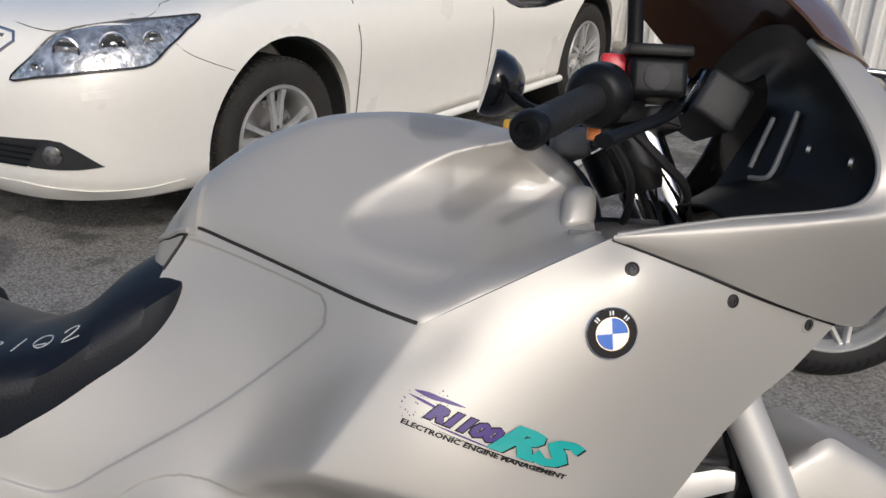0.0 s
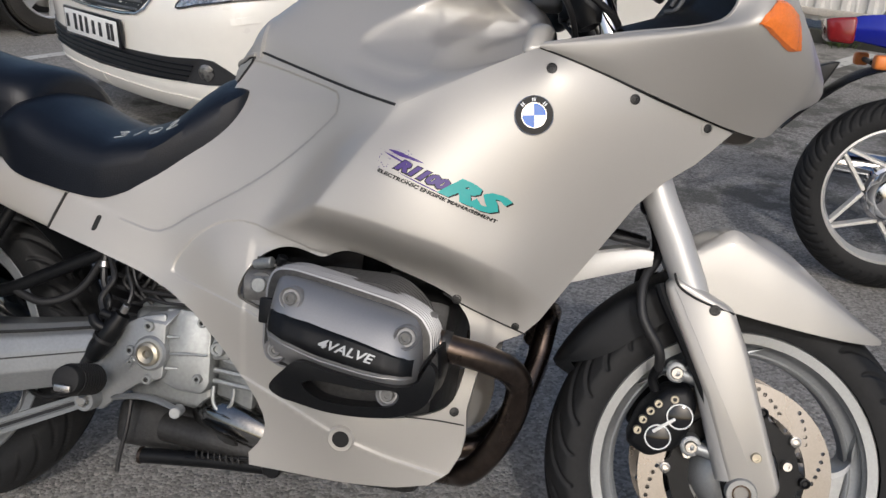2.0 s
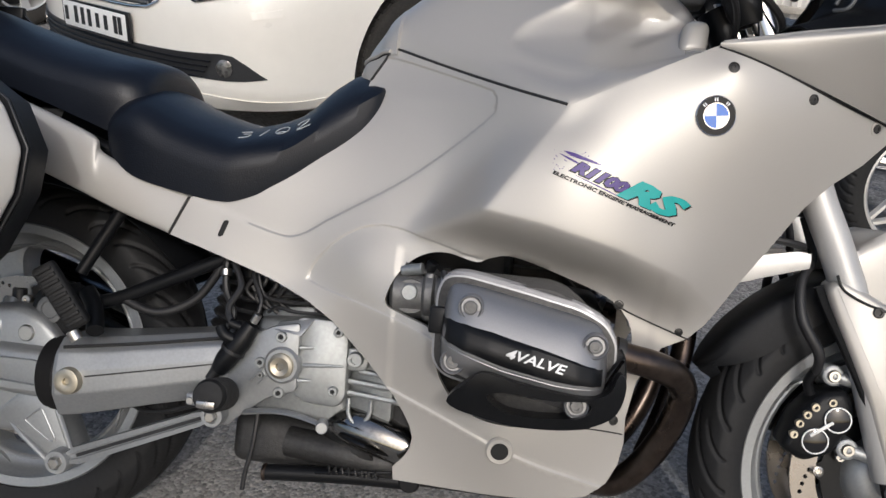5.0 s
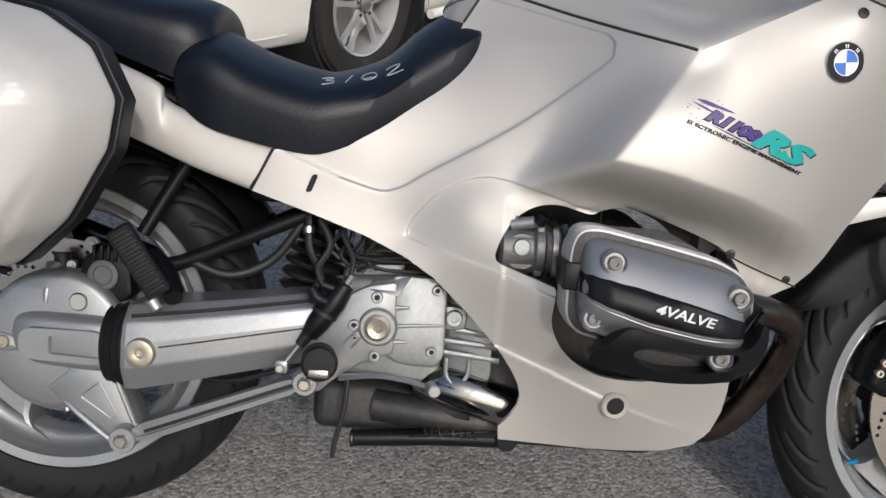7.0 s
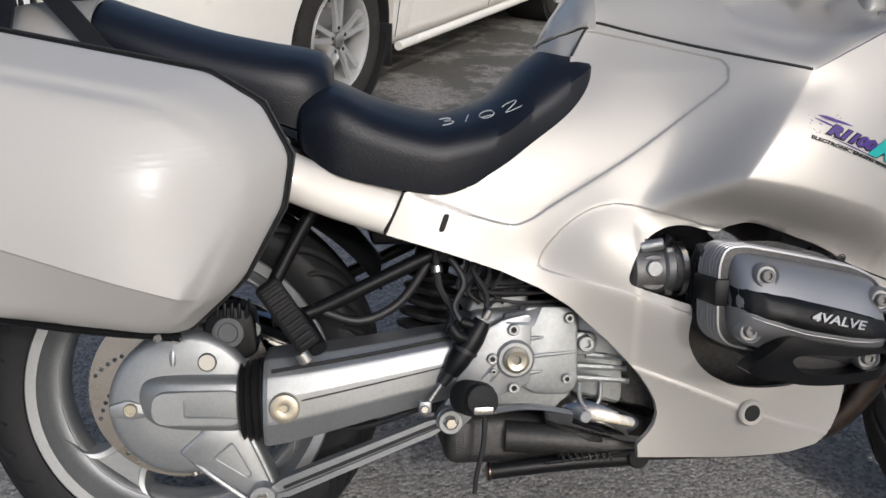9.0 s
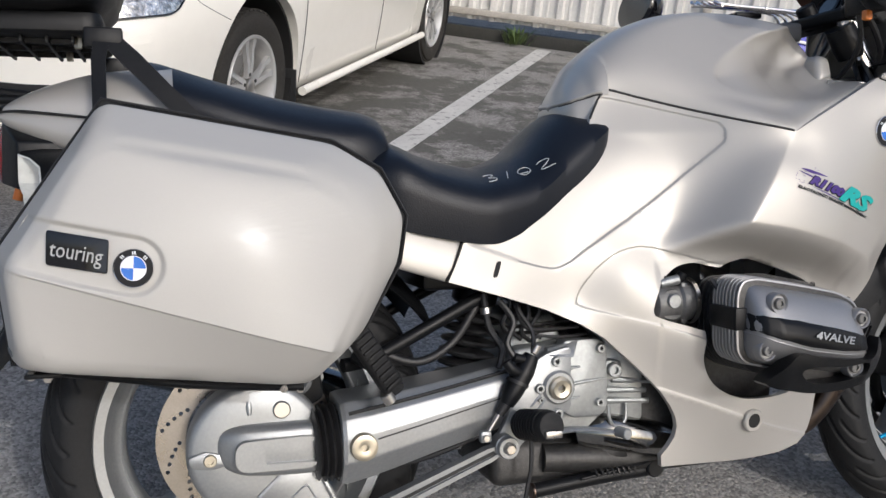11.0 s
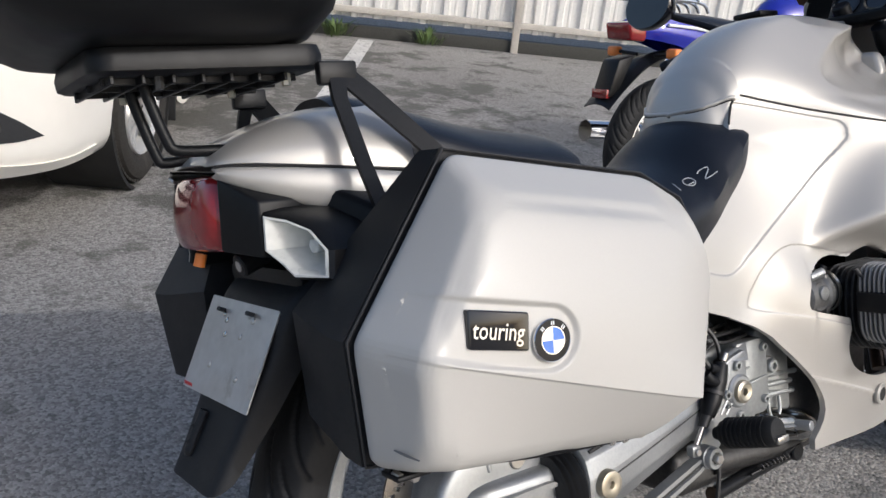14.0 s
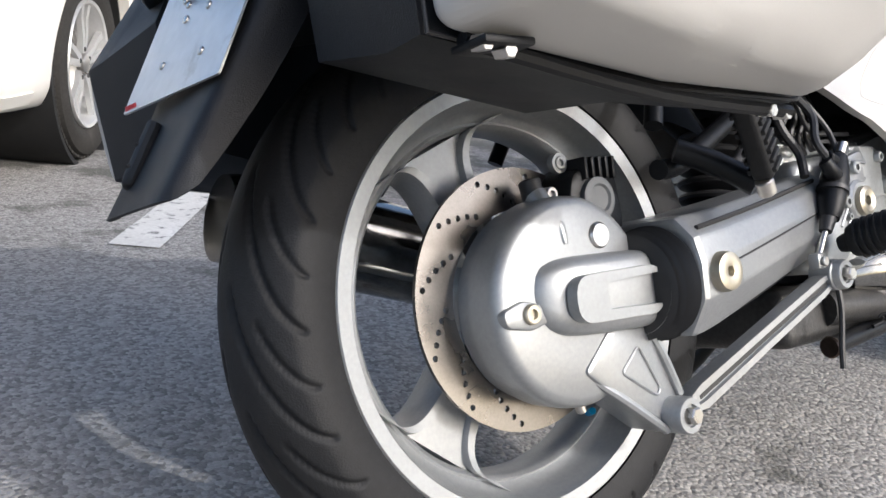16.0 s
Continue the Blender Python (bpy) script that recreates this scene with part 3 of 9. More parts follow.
def blend_max(a, b, soft):
    h = np.clip(0.5 + 0.5 * (a - b) / soft, 0, 1)
    return b + (a - b) * h + soft * h * (1 - h)


class SideShape(Relief):
    """The side panel with the fairing's bulge standing out of it, behind a sloping edge and over an undercut."""

    def __init__(self, lo, hi, step, steps):
        self.lo, self.step = np.array(lo, float), step
        nu, nv = (int((hi[k] - lo[k]) / step) + 2 for k in (0, 1))
        u, v = np.meshgrid(lo[0] + step * np.arange(nu), lo[1] + step * np.arange(nv), indexing="ij")
        base = plate_spline(BASE_NET + BELLY_NET)(u, v)
        face = plate_spline(FACE_NET, 5e-5)(u, v)
        back = (u - 0.828) * 0.827 - (v - 0.672) * 0.562                   # ahead of the bulge's rear edge
        ridge = np.interp(u, [0.70, 0.828, 0.91, 1.022, 1.118, 1.17, 1.25], [0.70, 0.672, 0.659, 0.632, 0.598, 0.556, 0.50])
        steep = np.interp(u, [0.82, 1.02, 1.15], [1.5, 1.3, 0.5])
        drop = np.interp(v, [0.67, 0.83], [1.75, 0.75])
        rear_wall = face + np.minimum(back, 0) * drop
        under_wall = face + np.minimum(v - ridge, 0) * steep
        bulge = -blend_max(-rear_wall, -under_wall, 0.035)
        z = blend_max(base, bulge, 0.034)
        z = self.soften(z, 0.0028 / step)
        flat = np.stack([u.ravel(), v.ravel()], 1)
        for loop, rise, soft in steps:
            z = z + self.soften(within(loop, flat).reshape(u.shape).astype(float), soft / step) * rise
        self.z = z


RECESS = [(0.62, 0.895), (0.66, 0.893), (0.80, 0.853), (0.822, 0.842), (0.826, 0.825), (0.812, 0.80), (0.70, 0.708), (0.58, 0.632), (0.54, 0.606), (0.507, 0.598), (0.45, 0.612), (0.36, 0.645), (0.36, 0.80), (0.55, 0.95)]

POD = [(0.553, 0.540), (0.566, 0.568), (0.60, 0.604), (0.64, 0.626), (0.68, 0.630), (0.72, 0.622), (0.80, 0.600), (0.86, 0.575), (0.86, 0.437), (0.78, 0.466), (0.70, 0.4935), (0.62, 0.514), (0.565, 0.529)]
evened = lambda loop, n=6: [tuple(p[:2]) for p in curve([(a, b, 0.0) for a, b in loop], n, True)]
POD = evened(POD)
BELT = [(0.70, 0.3815), (0.78, 0.353), (0.86, 0.322), (0.945, 0.290), (1.045, 0.258), (1.09, 0.244), (1.09, 0.60), (0.70, 0.60)]
BEAD = [(a, b - 0.001) for a, b in BELT[:6]] + [(a, b - 0.0062) for a, b in reversed(BELT[:6])]
RECESS = [tuple(p[:2]) for p in curve([(a, b, 0.0) for a, b in RECESS[:11]], 10)] + RECESS[11:]
side_out = SideShape((0.28, 0.21), (1.45, 0.95), 0.0015, [(RECESS, -0.0028, 0.0009), (POD, -0.0022, 0.0008), (BELT, -0.0022, 0.0011), (BEAD, 0.0013, 0.0009)])
OUTER = [(0.349, 0.645), (0.467, 0.69), (0.564, 0.755), (0.60, 0.81), (0.612, 0.855), (0.640, 0.909), (0.652, 0.911), (0.70, 0.897), (0.78, 0.872), (0.86, 0.848),
         (0.934, 0.828), (1.0, 0.862), (1.07, 0.898), (1.131, 0.928), (1.221, 0.898), (1.313, 0.867), (1.421, 0.838),
         (1.368, 0.784), (1.325, 0.752), (1.288, 0.715), (1.250, 0.657), (1.207, 0.594), (1.164, 0.527), (1.141, 0.503),
         (1.105, 0.485), (1.075, 0.43), (1.064, 0.37), (1.066, 0.33), (1.060, 0.295), (1.045, 0.265), (1.016, 0.244),
         (0.965, 0.235), (0.853, 0.230), (0.716, 0.233), (0.714, 0.254), (0.73, 0.272), (0.739, 0.288), (0.742, 0.306), (0.737, 0.325), (0.726, 0.345), (0.708, 0.37), (0.686, 0.394), (0.658, 0.422), (0.63, 0.447), (0.600, 0.474), (0.556, 0.501), (0.492, 0.529), (0.411, 0.556), (0.321, 0.583)]
OPENING = [(0.685, 0.516), (0.690, 0.540), (0.703, 0.565), (0.720, 0.583), (0.745, 0.596), (0.775, 0.599), (0.818, 0.590), (0.838, 0.598), (0.871, 0.604), (0.93, 0.588), (1.014, 0.557),
           (1.046, 0.530), (1.060, 0.495), (1.055, 0.43), (1.035, 0.375), (0.973, 0.354), (0.879, 0.352), (0.83, 0.363), (0.795, 0.388), (0.774, 0.429), (0.775, 0.476), (0.760, 0.486), (0.700, 0.505)]


def side_panel(side):
    creases = [RECESS[:-3:5], POD[::3], BELT[:6], [(0.934, 0.828), (0.89, 0.763), (0.828, 0.672)], [(0.828, 0.672), (0.91, 0.659), (1.022, 0.632), (1.118, 0.598), (1.17, 0.556)],
               [(0.90, 0.80), (0.85, 0.74), (0.80, 0.67)]] if side == "right" else []
    flat, tri = fill2d([tuple(p) for p in OUTER], [evened(OPENING, 5)], 0.006 if side == "right" else 0.014, creases)
    outer = [(x, -side_out(x, z), z) for x, z in flat]
    k = len(outer)
    edge = {}
    for t in tri:
        for a, b in ((t[0], t[1]), (t[1], t[2]), (t[2], t[0])):
            edge[(min(a, b), max(a, b))] = edge.get((min(a, b), max(a, b)), 0) + 1
    inner = [(x, y + 0.012, z) for x, y, z in outer]
    faces = list(tri) + [tuple(reversed([i + k for i in t])) for t in tri]
    for (a, b), c in edge.items():
        if c == 1:
            faces.append((a, b, b + k, a + k))
    ob = part("side_fairing", flip((outer + inner, faces), 1 if side == "right" else -1), PAINT, bike, sharp=50)
    return ob


for side in ("right", "left"):
    side_panel(side)


def tail_strip(side):
    """The narrow panel under the seat, behind the side fairing."""
    top = [(-0.02, 0.795), (0.10, 0.752), (0.174, 0.722), (0.188, 0.698), (0.257, 0.671), (0.345, 0.645)]
    low = [(-0.02, 0.70), (0.08, 0.668), (0.165, 0.636), (0.20, 0.622), (0.243, 0.606), (0.317, 0.583)]
    rows = []
    for (xt, zt), (xl, zl) in zip(top, low):
        rows.append([(xt, -0.160, zt + 0.006), (xt, -0.168, zt), (xt * 0.5 + xl * 0.5, -0.177, (zt + zl) / 2), (xl, -0.178, zl + 0.006), (xl, -0.172, zl)])
    part("rear_side_panel", flip(thick(smooth_loft(rows, 5, 4), 0.004), 1 if side == "right" else -1), PAINT, bike)


for side in ("right", "left"):
    tail_strip(side)


def tank():
    """The tank: arches from seam to seam, hollowed for the knee at its front."""
    stations = [(0.580, 0.020, 0.868, 0.872), (0.582, 0.048, 0.868, 0.883), (0.587, 0.067, 0.868, 0.893), (0.598, 0.084, 0.862, 0.920), (0.618, 0.098, 0.858, 0.952), (0.640, 0.107, 0.906, 0.980), (0.70, 0.136, 0.896, 1.026),
                (0.78, 0.171, 0.871, 1.060), (0.86, 0.213, 0.848, 1.071), (0.934, 0.256, 0.828, 1.071), (1.0, 0.263, 0.860, 1.062), (1.06, 0.252, 0.892, 1.047), (1.105, 0.236, 0.914, 1.024), (1.130, 0.21, 0.927, 0.99)]

    def shoulder(x, z):
        flank = 0.226 - 0.7 * (z - 0.828 - 0.508 * (x - 0.934)) + 0.22 * max(0.0, 1.03 - x)
        knee = 1.338 + 0.049 * x - 1.236 * z + 8.0 * max(0.0, 0.90 - x) ** 2
        return min(flank, knee)

    def ease(q):
        q = min(max(q, 0.0), 1.0)
        return q * q * (3 - 2 * q)

    def scoop(x, z):
        """Depth of the knee hollow: a pocket with a round end that opens forwards."""
        a = x - 0.838
        if a <= 0.0:
            return 0.0
        b = min(a, 0.12)
        half, slope = 0.190 * math.sqrt(b), (0.095 / math.sqrt(b) if a < 0.12 else 0.0)
        deep = ease((a - 0.04) / 0.23)
        inside = (half + 0.15 * (a - b) - abs(z - 0.930 - 0.18 * b - 0.12 * (a - b))) / math.sqrt(1 + slope * slope)
        return (0.018 + 0.10 * deep) * (1 - math.exp(-inside / (0.028 + 0.022 * deep))) if inside > 0.0 else 0.0

    fine = curve([(x, z0, z1) for x, _, z0, z1 in stations], 14)
    widths = curve([(x, w, 0) for x, w, _, _ in stations], 14)
    rows, lip = [], []
    for (x, z0, z1), (_, w, _) in zip(fine, widths):
        if x > 0.65:
            edge = side_out(x, z0) - (0.001 if x < 0.934 else min(0.014, 0.001 + (x - 0.934) * 0.2))
            w = edge if x < 1.07 else edge + (w - edge) * (x - 1.07) / 0.06
        arc = []
        for a in np.linspace(0, 180, 121):
            c, s = math.cos(radians(a)), math.sin(radians(a))
            y, z = w * abs(c) ** 0.82, z0 - 0.006 + (z1 - z0 + 0.006) * s ** 0.86
            cut = max(shoulder(x, z), 0.62 * y)
            k = 0.026
            h = min(max(0.5 + 0.5 * (y - cut) / k, 0.0), 1.0)
            free = ease(s / 0.16)
            y = y + ((cut - y) * h - k * h * (1 - h)) * free
            y = max(y - scoop(x, z) * free, 0.3 * y)
            arc.append((x, math.copysign(max(y, 0.0), -c), z))
        rows.append(arc)
        if 0.583 < x < 0.642:
            level = 0.882 + 0.024 * ease((x - 0.555) / 0.085)
            near = min(arc[:60], key=lambda p: abs(p[2] - level))
            lip.append((near[0], near[1], near[2]))
    part("tank", loft(rows), PAINT, bike, "silver metallic fuel tank with knee hollows", sharp=60)
    round_back = [lip[i] for i in range(len(lip) - 1, -1, -3)]
    round_back += [(x, -y, z) for x, y, z in reversed(round_back)]
    # dark tube drawn in place of the shade under the tank's rolled edge
    part("lip_shadow_gap", tube([(x, y * 1.006, z - 0.0045) for x, y, z in round_back], 0.0022, 6, 2), SEAM, bike)
    part("tank_lip", tube(round_back, 0.0042, 10, 2), PAINT, bike, "rolled lower edge of the tank")
    for s in (1, -1):
        part("tank_lug", flip(poly([(1.086, -0.138, 0.930), (1.132, -0.128, 0.936), (1.132, -0.05, 0.936), (1.086, -0.05, 0.928), (1.098, -0.120, 0.984), (1.136, -0.110, 0.986), (1.132, -0.05, 0.990), (1.096, -0.05, 0.990)],
                                   [(0, 1, 2, 3), (4, 7, 6, 5), (0, 4, 5, 1), (3, 2, 6, 7), (0, 3, 7, 4), (1, 5, 6, 2)], 0.014, 4), s), PAINT, bike)


tank()


def seat(name, stations, label, power=0.55):
    """An upholstered seat: x, half width, lower edge, crown, and the height at which its side is widest."""
    rows = []
    for x, w, z0, z1, zw in stations:
        ring = []
        for s in np.linspace(-1, 1, 25):
            a = abs(s)
            if a > 0.72:
                q = (a - 0.72) / 0.28
                ring.append((x, math.copysign(w * (1 - 0.06 * q * q), s), zw + (z0 - zw) * q))
            else:
                q = a / 0.72
                ring.append((x, math.copysign(w * (1 - (1 - q) ** 1.0) if q < 1 else w, s) * (0.92 + 0.08 * q), zw + (z1 - zw) * (1 - q ** 2.6)))
        rows.append(ring)
    fine = [curve([r[j] for r in rows], 6) for j in range(len(rows[0]))]
    sections = [[f[i] for f in fine] for i in range(len(fine[0]))]
    return part(name, loft(sections, True, True), LEATHER, bike, label, sharp=45)


seat("rider_seat", [(0.190, 0.150, 0.722, 0.800, 0.745), (0.200, 0.168, 0.704, 0.822, 0.755), (0.245, 0.185, 0.672, 0.822, 0.772), (0.311, 0.187, 0.655, 0.795, 0.742), (0.389, 0.186, 0.643, 0.776, 0.722),
                    (0.43, 0.182, 0.648, 0.776, 0.727), (0.494, 0.171, 0.678, 0.802, 0.738), (0.548, 0.159, 0.712, 0.853, 0.778), (0.585, 0.152, 0.737, 0.876, 0.805), (0.615, 0.145, 0.760, 0.876, 0.828), (0.632, 0.139, 0.788, 0.868, 0.838), (0.640, 0.131, 0.812, 0.856, 0.843), (0.643, 0.115, 0.826, 0.848, 0.840)],
     "black vinyl rider seat marked with chalk digits")
seat("pillion_seat", [(-0.165, 0.10, 0.875, 0.945, 0.90), (-0.13, 0.125, 0.845, 0.948, 0.895), (-0.05, 0.142, 0.815, 0.925, 0.875), (0.05, 0.150, 0.785, 0.897, 0.845), (0.14, 0.152, 0.755, 0.880, 0.83), (0.20, 0.146, 0.735, 0.872, 0.825), (0.232, 0.132, 0.735, 0.862, 0.815), (0.243, 0.115, 0.76, 0.845, 0.80)],
     "black vinyl passenger seat")


def tyre(radius, width, section, seg, grooves, sweep):
    """A road tyre; long grooves leave the crown along the running line and bend out to the shoulder."""
    k = 72
    a = math.pi * np.linspace(0.0, 1.0, k)
    r = radius - section + section * np.sin(a)
    y = -width / 2 * np.cos(a) * (0.80 + 0.20 * np.minimum(1, np.sin(a) / 0.55))
    v = (a - math.pi / 2) / (math.pi / 2)
    th = 2 * math.pi * np.arange(seg) / seg
    T, V = np.meshgrid(th, v, indexing="ij")
    s = np.abs(V)
    cut = np.zeros(T.shape)
    arc = section * math.pi / 2
    for shift, lo, hi, wide, deep in ((0.0, 0.07, 0.74, 0.0032, 0.005), (0.5, 0.33, 0.76, 0.0026, 0.0045)):
        q = np.clip(1 - s / 0.76, 0, 1)
        bend = sweep * q ** 1.7
        slope = abs(sweep) * 1.7 * q ** 0.7 / 0.76 * radius / arc
        ph = (T / (2 * math.pi) * grooves + bend * grooves / (2 * math.pi) + shift + np.where(V > 0, 0.0, 0.5)) % 1.0
        d = np.minimum(ph, 1 - ph) * 2 * math.pi * radius / grooves / np.sqrt(1 + slope ** 2)
        cut = np.maximum(cut, deep * np.clip((wide + 0.0013 - d) / 0.0026, 0, 1) * np.clip((s - lo) / 0.03, 0, 1) * np.clip((hi - s) / 0.03, 0, 1))
    R = r[None, :] - cut * np.sin(a)[None, :]
    Y = y[None, :] + cut * np.cos(a)[None, :]
    pts = np.stack([R * np.cos(T), Y, R * np.sin(T)], -1).reshape(-1, 3)
    faces = [(j * k + i, j * k + i + 1, ((j + 1) % seg) * k + i + 1, ((j + 1) % seg) * k + i) for j in range(seg) for i in range(k - 1)]
    return pts.tolist(), faces


def wheel_rim(radius, half, well):
    """A cast rim's band: flange, step, well."""
    k = half / 0.062
    side = [(radius, half), (radius - 0.003, half + 0.003), (radius - 0.0185, half + 0.001), (radius - 0.0200, half - 0.008 * k), (radius - 0.0225, half - 0.012 * k), (well + 0.011, half - 0.024 * k), (well + 0.009, half - 0.028 * k),
            (well + 0.004, half - 0.034 * k), (well - 0.003, half - 0.038 * k), (well - 0.006, half - 0.036 * k), (well - 0.009, half - 0.038 * k), (well - 0.012, half * 0.3)]
    prof = side + [(well - 0.012, 0.0)] + [(r, -y) for r, y in reversed(side)] + [(radius - 0.008, -half + 0.006), (well + 0.012, 0.0), (radius - 0.008, half - 0.006)]
    return ringed(prof, 96)


def spoke(angle, inner, outer, depth):
    """One hollow cast spoke that splits towards the rim."""
    out = []
    for s in (-1, 1):
        secs = []
        for q, w, d, off in ((0.0, 0.028, depth, 0.020), (0.3, 0.020, depth * 0.92, 0.021), (0.6, 0.016, depth * 0.88, 0.026), (0.78, 0.015, depth * 0.9, 0.034), (0.9, 0.018, depth, 0.047), (0.97, 0.024, depth * 1.08, 0.064), (1.02, 0.036, depth * 1.12, 0.088)):
            r = math.sqrt(max((inner + (outer - inner) * q) ** 2 - off * off * q, 0.0004))
            secs.append([(r, y, off * s + z) for y, z in ((-d, -w * 0.35), (-d * 0.8, -w * 0.5), (d * 0.8, -w * 0.5), (d, -w * 0.35), (d, w * 0.35), (d * 0.8, w * 0.5), (-d * 0.8, w * 0.5), (-d, w * 0.35))])
        out.append(smooth_loft(secs, 4, 1, True, True))
    web = []
    for q, w in ((0.0, 0.022), (0.4, 0.022), (0.7, 0.030), (0.9, 0.045), (1.0, 0.074)):
        r = math.sqrt(max((inner + (outer - inner) * q) ** 2 - w * w * q, 0.0004))
        web.append([(r, y, z) for y, z in ((-depth * 0.62, -w), (depth * 0.62, -w), (depth * 0.62, w), (-depth * 0.62, w))])
    out.append(loft(web, True, True))
    return moved(join(*out), Matrix.Rotation(-angle, 4, "Y"))


def disc(r, r0, y, holes, t=0.005):
    """A drilled brake disc: slanting rows of five holes go right through."""
    outline = [(r * math.cos(a), r * math.sin(a)) for a in np.linspace(0, 2 * math.pi, 120, endpoint=False)]
    inner = [(r0 * math.cos(a), r0 * math.sin(a)) for a in np.linspace(0, 2 * math.pi, 60, endpoint=False)]
    cut = [inner]
    for i in range(holes):
        for j in range(5):
            rr = r0 + 0.010 + (r - r0 - 0.019) * j / 4
            aa = 2 * math.pi * i / holes + 0.088 * j
            cut.append([(rr * math.cos(aa) + 0.0036 * math.cos(b), rr * math.sin(aa) + 0.0036 * math.sin(b)) for b in np.linspace(0, 2 * math.pi, 8, endpoint=False)])
    flat, tri = fill2d(outline, cut, 0.05)
    return thick(([(x, y, z) for x, z in flat], tri), t)


def wheel(name, centre, radius, width, section, rim_r, half, well, grooves, slant, seg, turn, label):
    w = new(name)
    w.parent = bike
    w.matrix_local = Matrix.Translation(centre)
    tagged(w, label)
    part("tyre", tyre(radius, width, section, seg, grooves, slant), RUBBER, w, "black road tyre with curved grooves", sharp=85)
    part("rim", wheel_rim(rim_r, half, well), ALLOY, w, "silver cast alloy rim")
    for i in range(3):
        part("spoke", spoke(turn + i * 2 * math.pi / 3, 0.055, well - 0.002, 0.030), ALLOY, w, "silver cast spoke")
    part("hub", lathe([(0.035, 0.07), (0.05, 0.065), (0.066, 0.045), (0.07, 0.0), (0.066, -0.045), (0.05, -0.065), (0.035, -0.07)], 40, axis=(0, 1, 0)), ALLOY, w)
    return w


rear_wheel = wheel("rear_wheel", (0, 0, 0.3245), 0.3245, 0.164, 0.082, 0.2425, 0.062, 0.205, 17, 0.62, 960, radians(113), "silver three-spoke rear wheel with wide tyre")
front_wheel = wheel("front_wheel", (1.487, 0, 0.300), 0.300, 0.124, 0.070, 0.230, 0.043, 0.198, 16, 0.55, 860, radians(-8), "silver three-spoke front wheel")
STEER = Matrix.Rotation(radians(7.5), 4, Vector((-0.42, 0.0, 0.91)))
front_wheel.matrix_local = Matrix.Translation((1.483, -0.008, 0.297)) @ STEER
part("brake_disc", disc(0.1455, 0.098, -0.056, 12), BRAKE, rear_wheel, "drilled steel rear brake disc")


def pannier(side):
    """A hard side case: black inner shell, painted lid."""
    s = 1 if side == "right" else -1
    root = thing("pannier", "champagne silver hard side case hung beside the rear wheel", "pannier", BIKE, group="side cases")
    A = [(-0.188, -0.362, 0.854), (0.10, -0.372, 0.803), (0.165, -0.377, 0.765), (0.200, -0.380, 0.700), (0.190, -0.378, 0.635), (0.140, -0.372, 0.545), (0.072, -0.360, 0.480), (-0.10, -0.345, 0.490), (-0.307, -0.336, 0.522), (-0.321, -0.350, 0.663)]
    B = [(-0.196, -0.445, 0.803), (0.075, -0.447, 0.757), (0.125, -0.442, 0.725), (0.150, -0.437, 0.685), (0.143, -0.438, 0.635), (0.092, -0.458, 0.529), (0.050, -0.420, 0.480), (-0.10, -0.425, 0.503), (-0.284, -0.437, 0.529), (-0.290, -0.461, 0.650)]
    n = 10
    pts = A + B
    faces = [tuple(range(n))[::-1]]
    faces += [(i, (i + 1) % n, n + (i + 1) % n, n + i) for i in range(n)]
    upper = [n + 9, n + 0, n + 1, n + 2, n + 3, n + 4, n + 5]
    faces.append(tuple(upper))
    faces.append((n + 5, n + 6, n + 7, n + 8, n + 9))
    # the step under the ridge and the hollow that holds badge and plate
    ridge_z = lambda x: 0.650 - 0.3170 * (x + 0.290)

    def apart(x, z):
        """Signed distance to the hollow's outline, a slot with a round end."""
        r = 0.0335
        ax, az, bx, bz = -0.40, 0.7040, -0.153, 0.6510
        q = min(max(((x - ax) * (bx - ax) + (z - az) * (bz - az)) / ((bx - ax) ** 2 + (bz - az) ** 2), 0.0), 1.0)
        return math.hypot(x - ax - q * (bx - ax), z - az - q * (bz - az)) - r

    flat2 = lambda ids: [(B[i][0], B[i][2]) for i in ids]
    rims = (flat2((9, 0, 1, 2, 3, 4, 5)), flat2((5, 6, 7, 8, 9)))
    whole = flat2(range(10))
    ridge_line = [(-0.290, 0.650, 0.460), (-0.18, 0.615, 0.474), (-0.08, 0.583, 0.482), (0.023, 0.551, 0.484), (0.092, 0.529, 0.468)]
    upper_skin = plate_spline([(p[0], p[2], -p[1]) for p in (B[0], B[1], B[2], B[3], B[4])] + ridge_line + [(-0.235, 0.70, 0.464), (-0.16, 0.66, 0.479), (-0.02, 0.66, 0.484), (-0.05, 0.75, 0.466), (0.07, 0.65, 0.470)], 1e-4)
    lower_skin = plate_spline([(p[0], p[2], -p[1]) for p in (B[6], B[7], B[8])] + ridge_line, 1e-4)

    def side_gap(x, z, a, b):
        d = ((b[0] - a[0]) ** 2 + (b[1] - a[1]) ** 2)
        q = min(max(((x - a[0]) * (b[0] - a[0]) + (z - a[1]) * (b[1] - a[1])) / d, 0.0), 1.0)
        return math.hypot(x - a[0] - q * (b[0] - a[0]), z - a[1] - q * (b[1] - a[1]))

    inside_rim = lambda x, z: bool(within(whole, np.array([(x, z)]))[0])
    ease = lambda q: (lambda w: w * w * (3 - 2 * w))(min(max(q, 0.0), 1.0))
    size = lambda m: 0.016 if m[1] > -0.40 else min(0.013, max(0.0030, 0.35 * (min(abs(m[2] - ridge_z(m[0])), abs(apart(m[0], m[2]))) - 0.006)))
    body, tris = refined(poly(pts, faces, 0.016, 5), size)
    skin = []
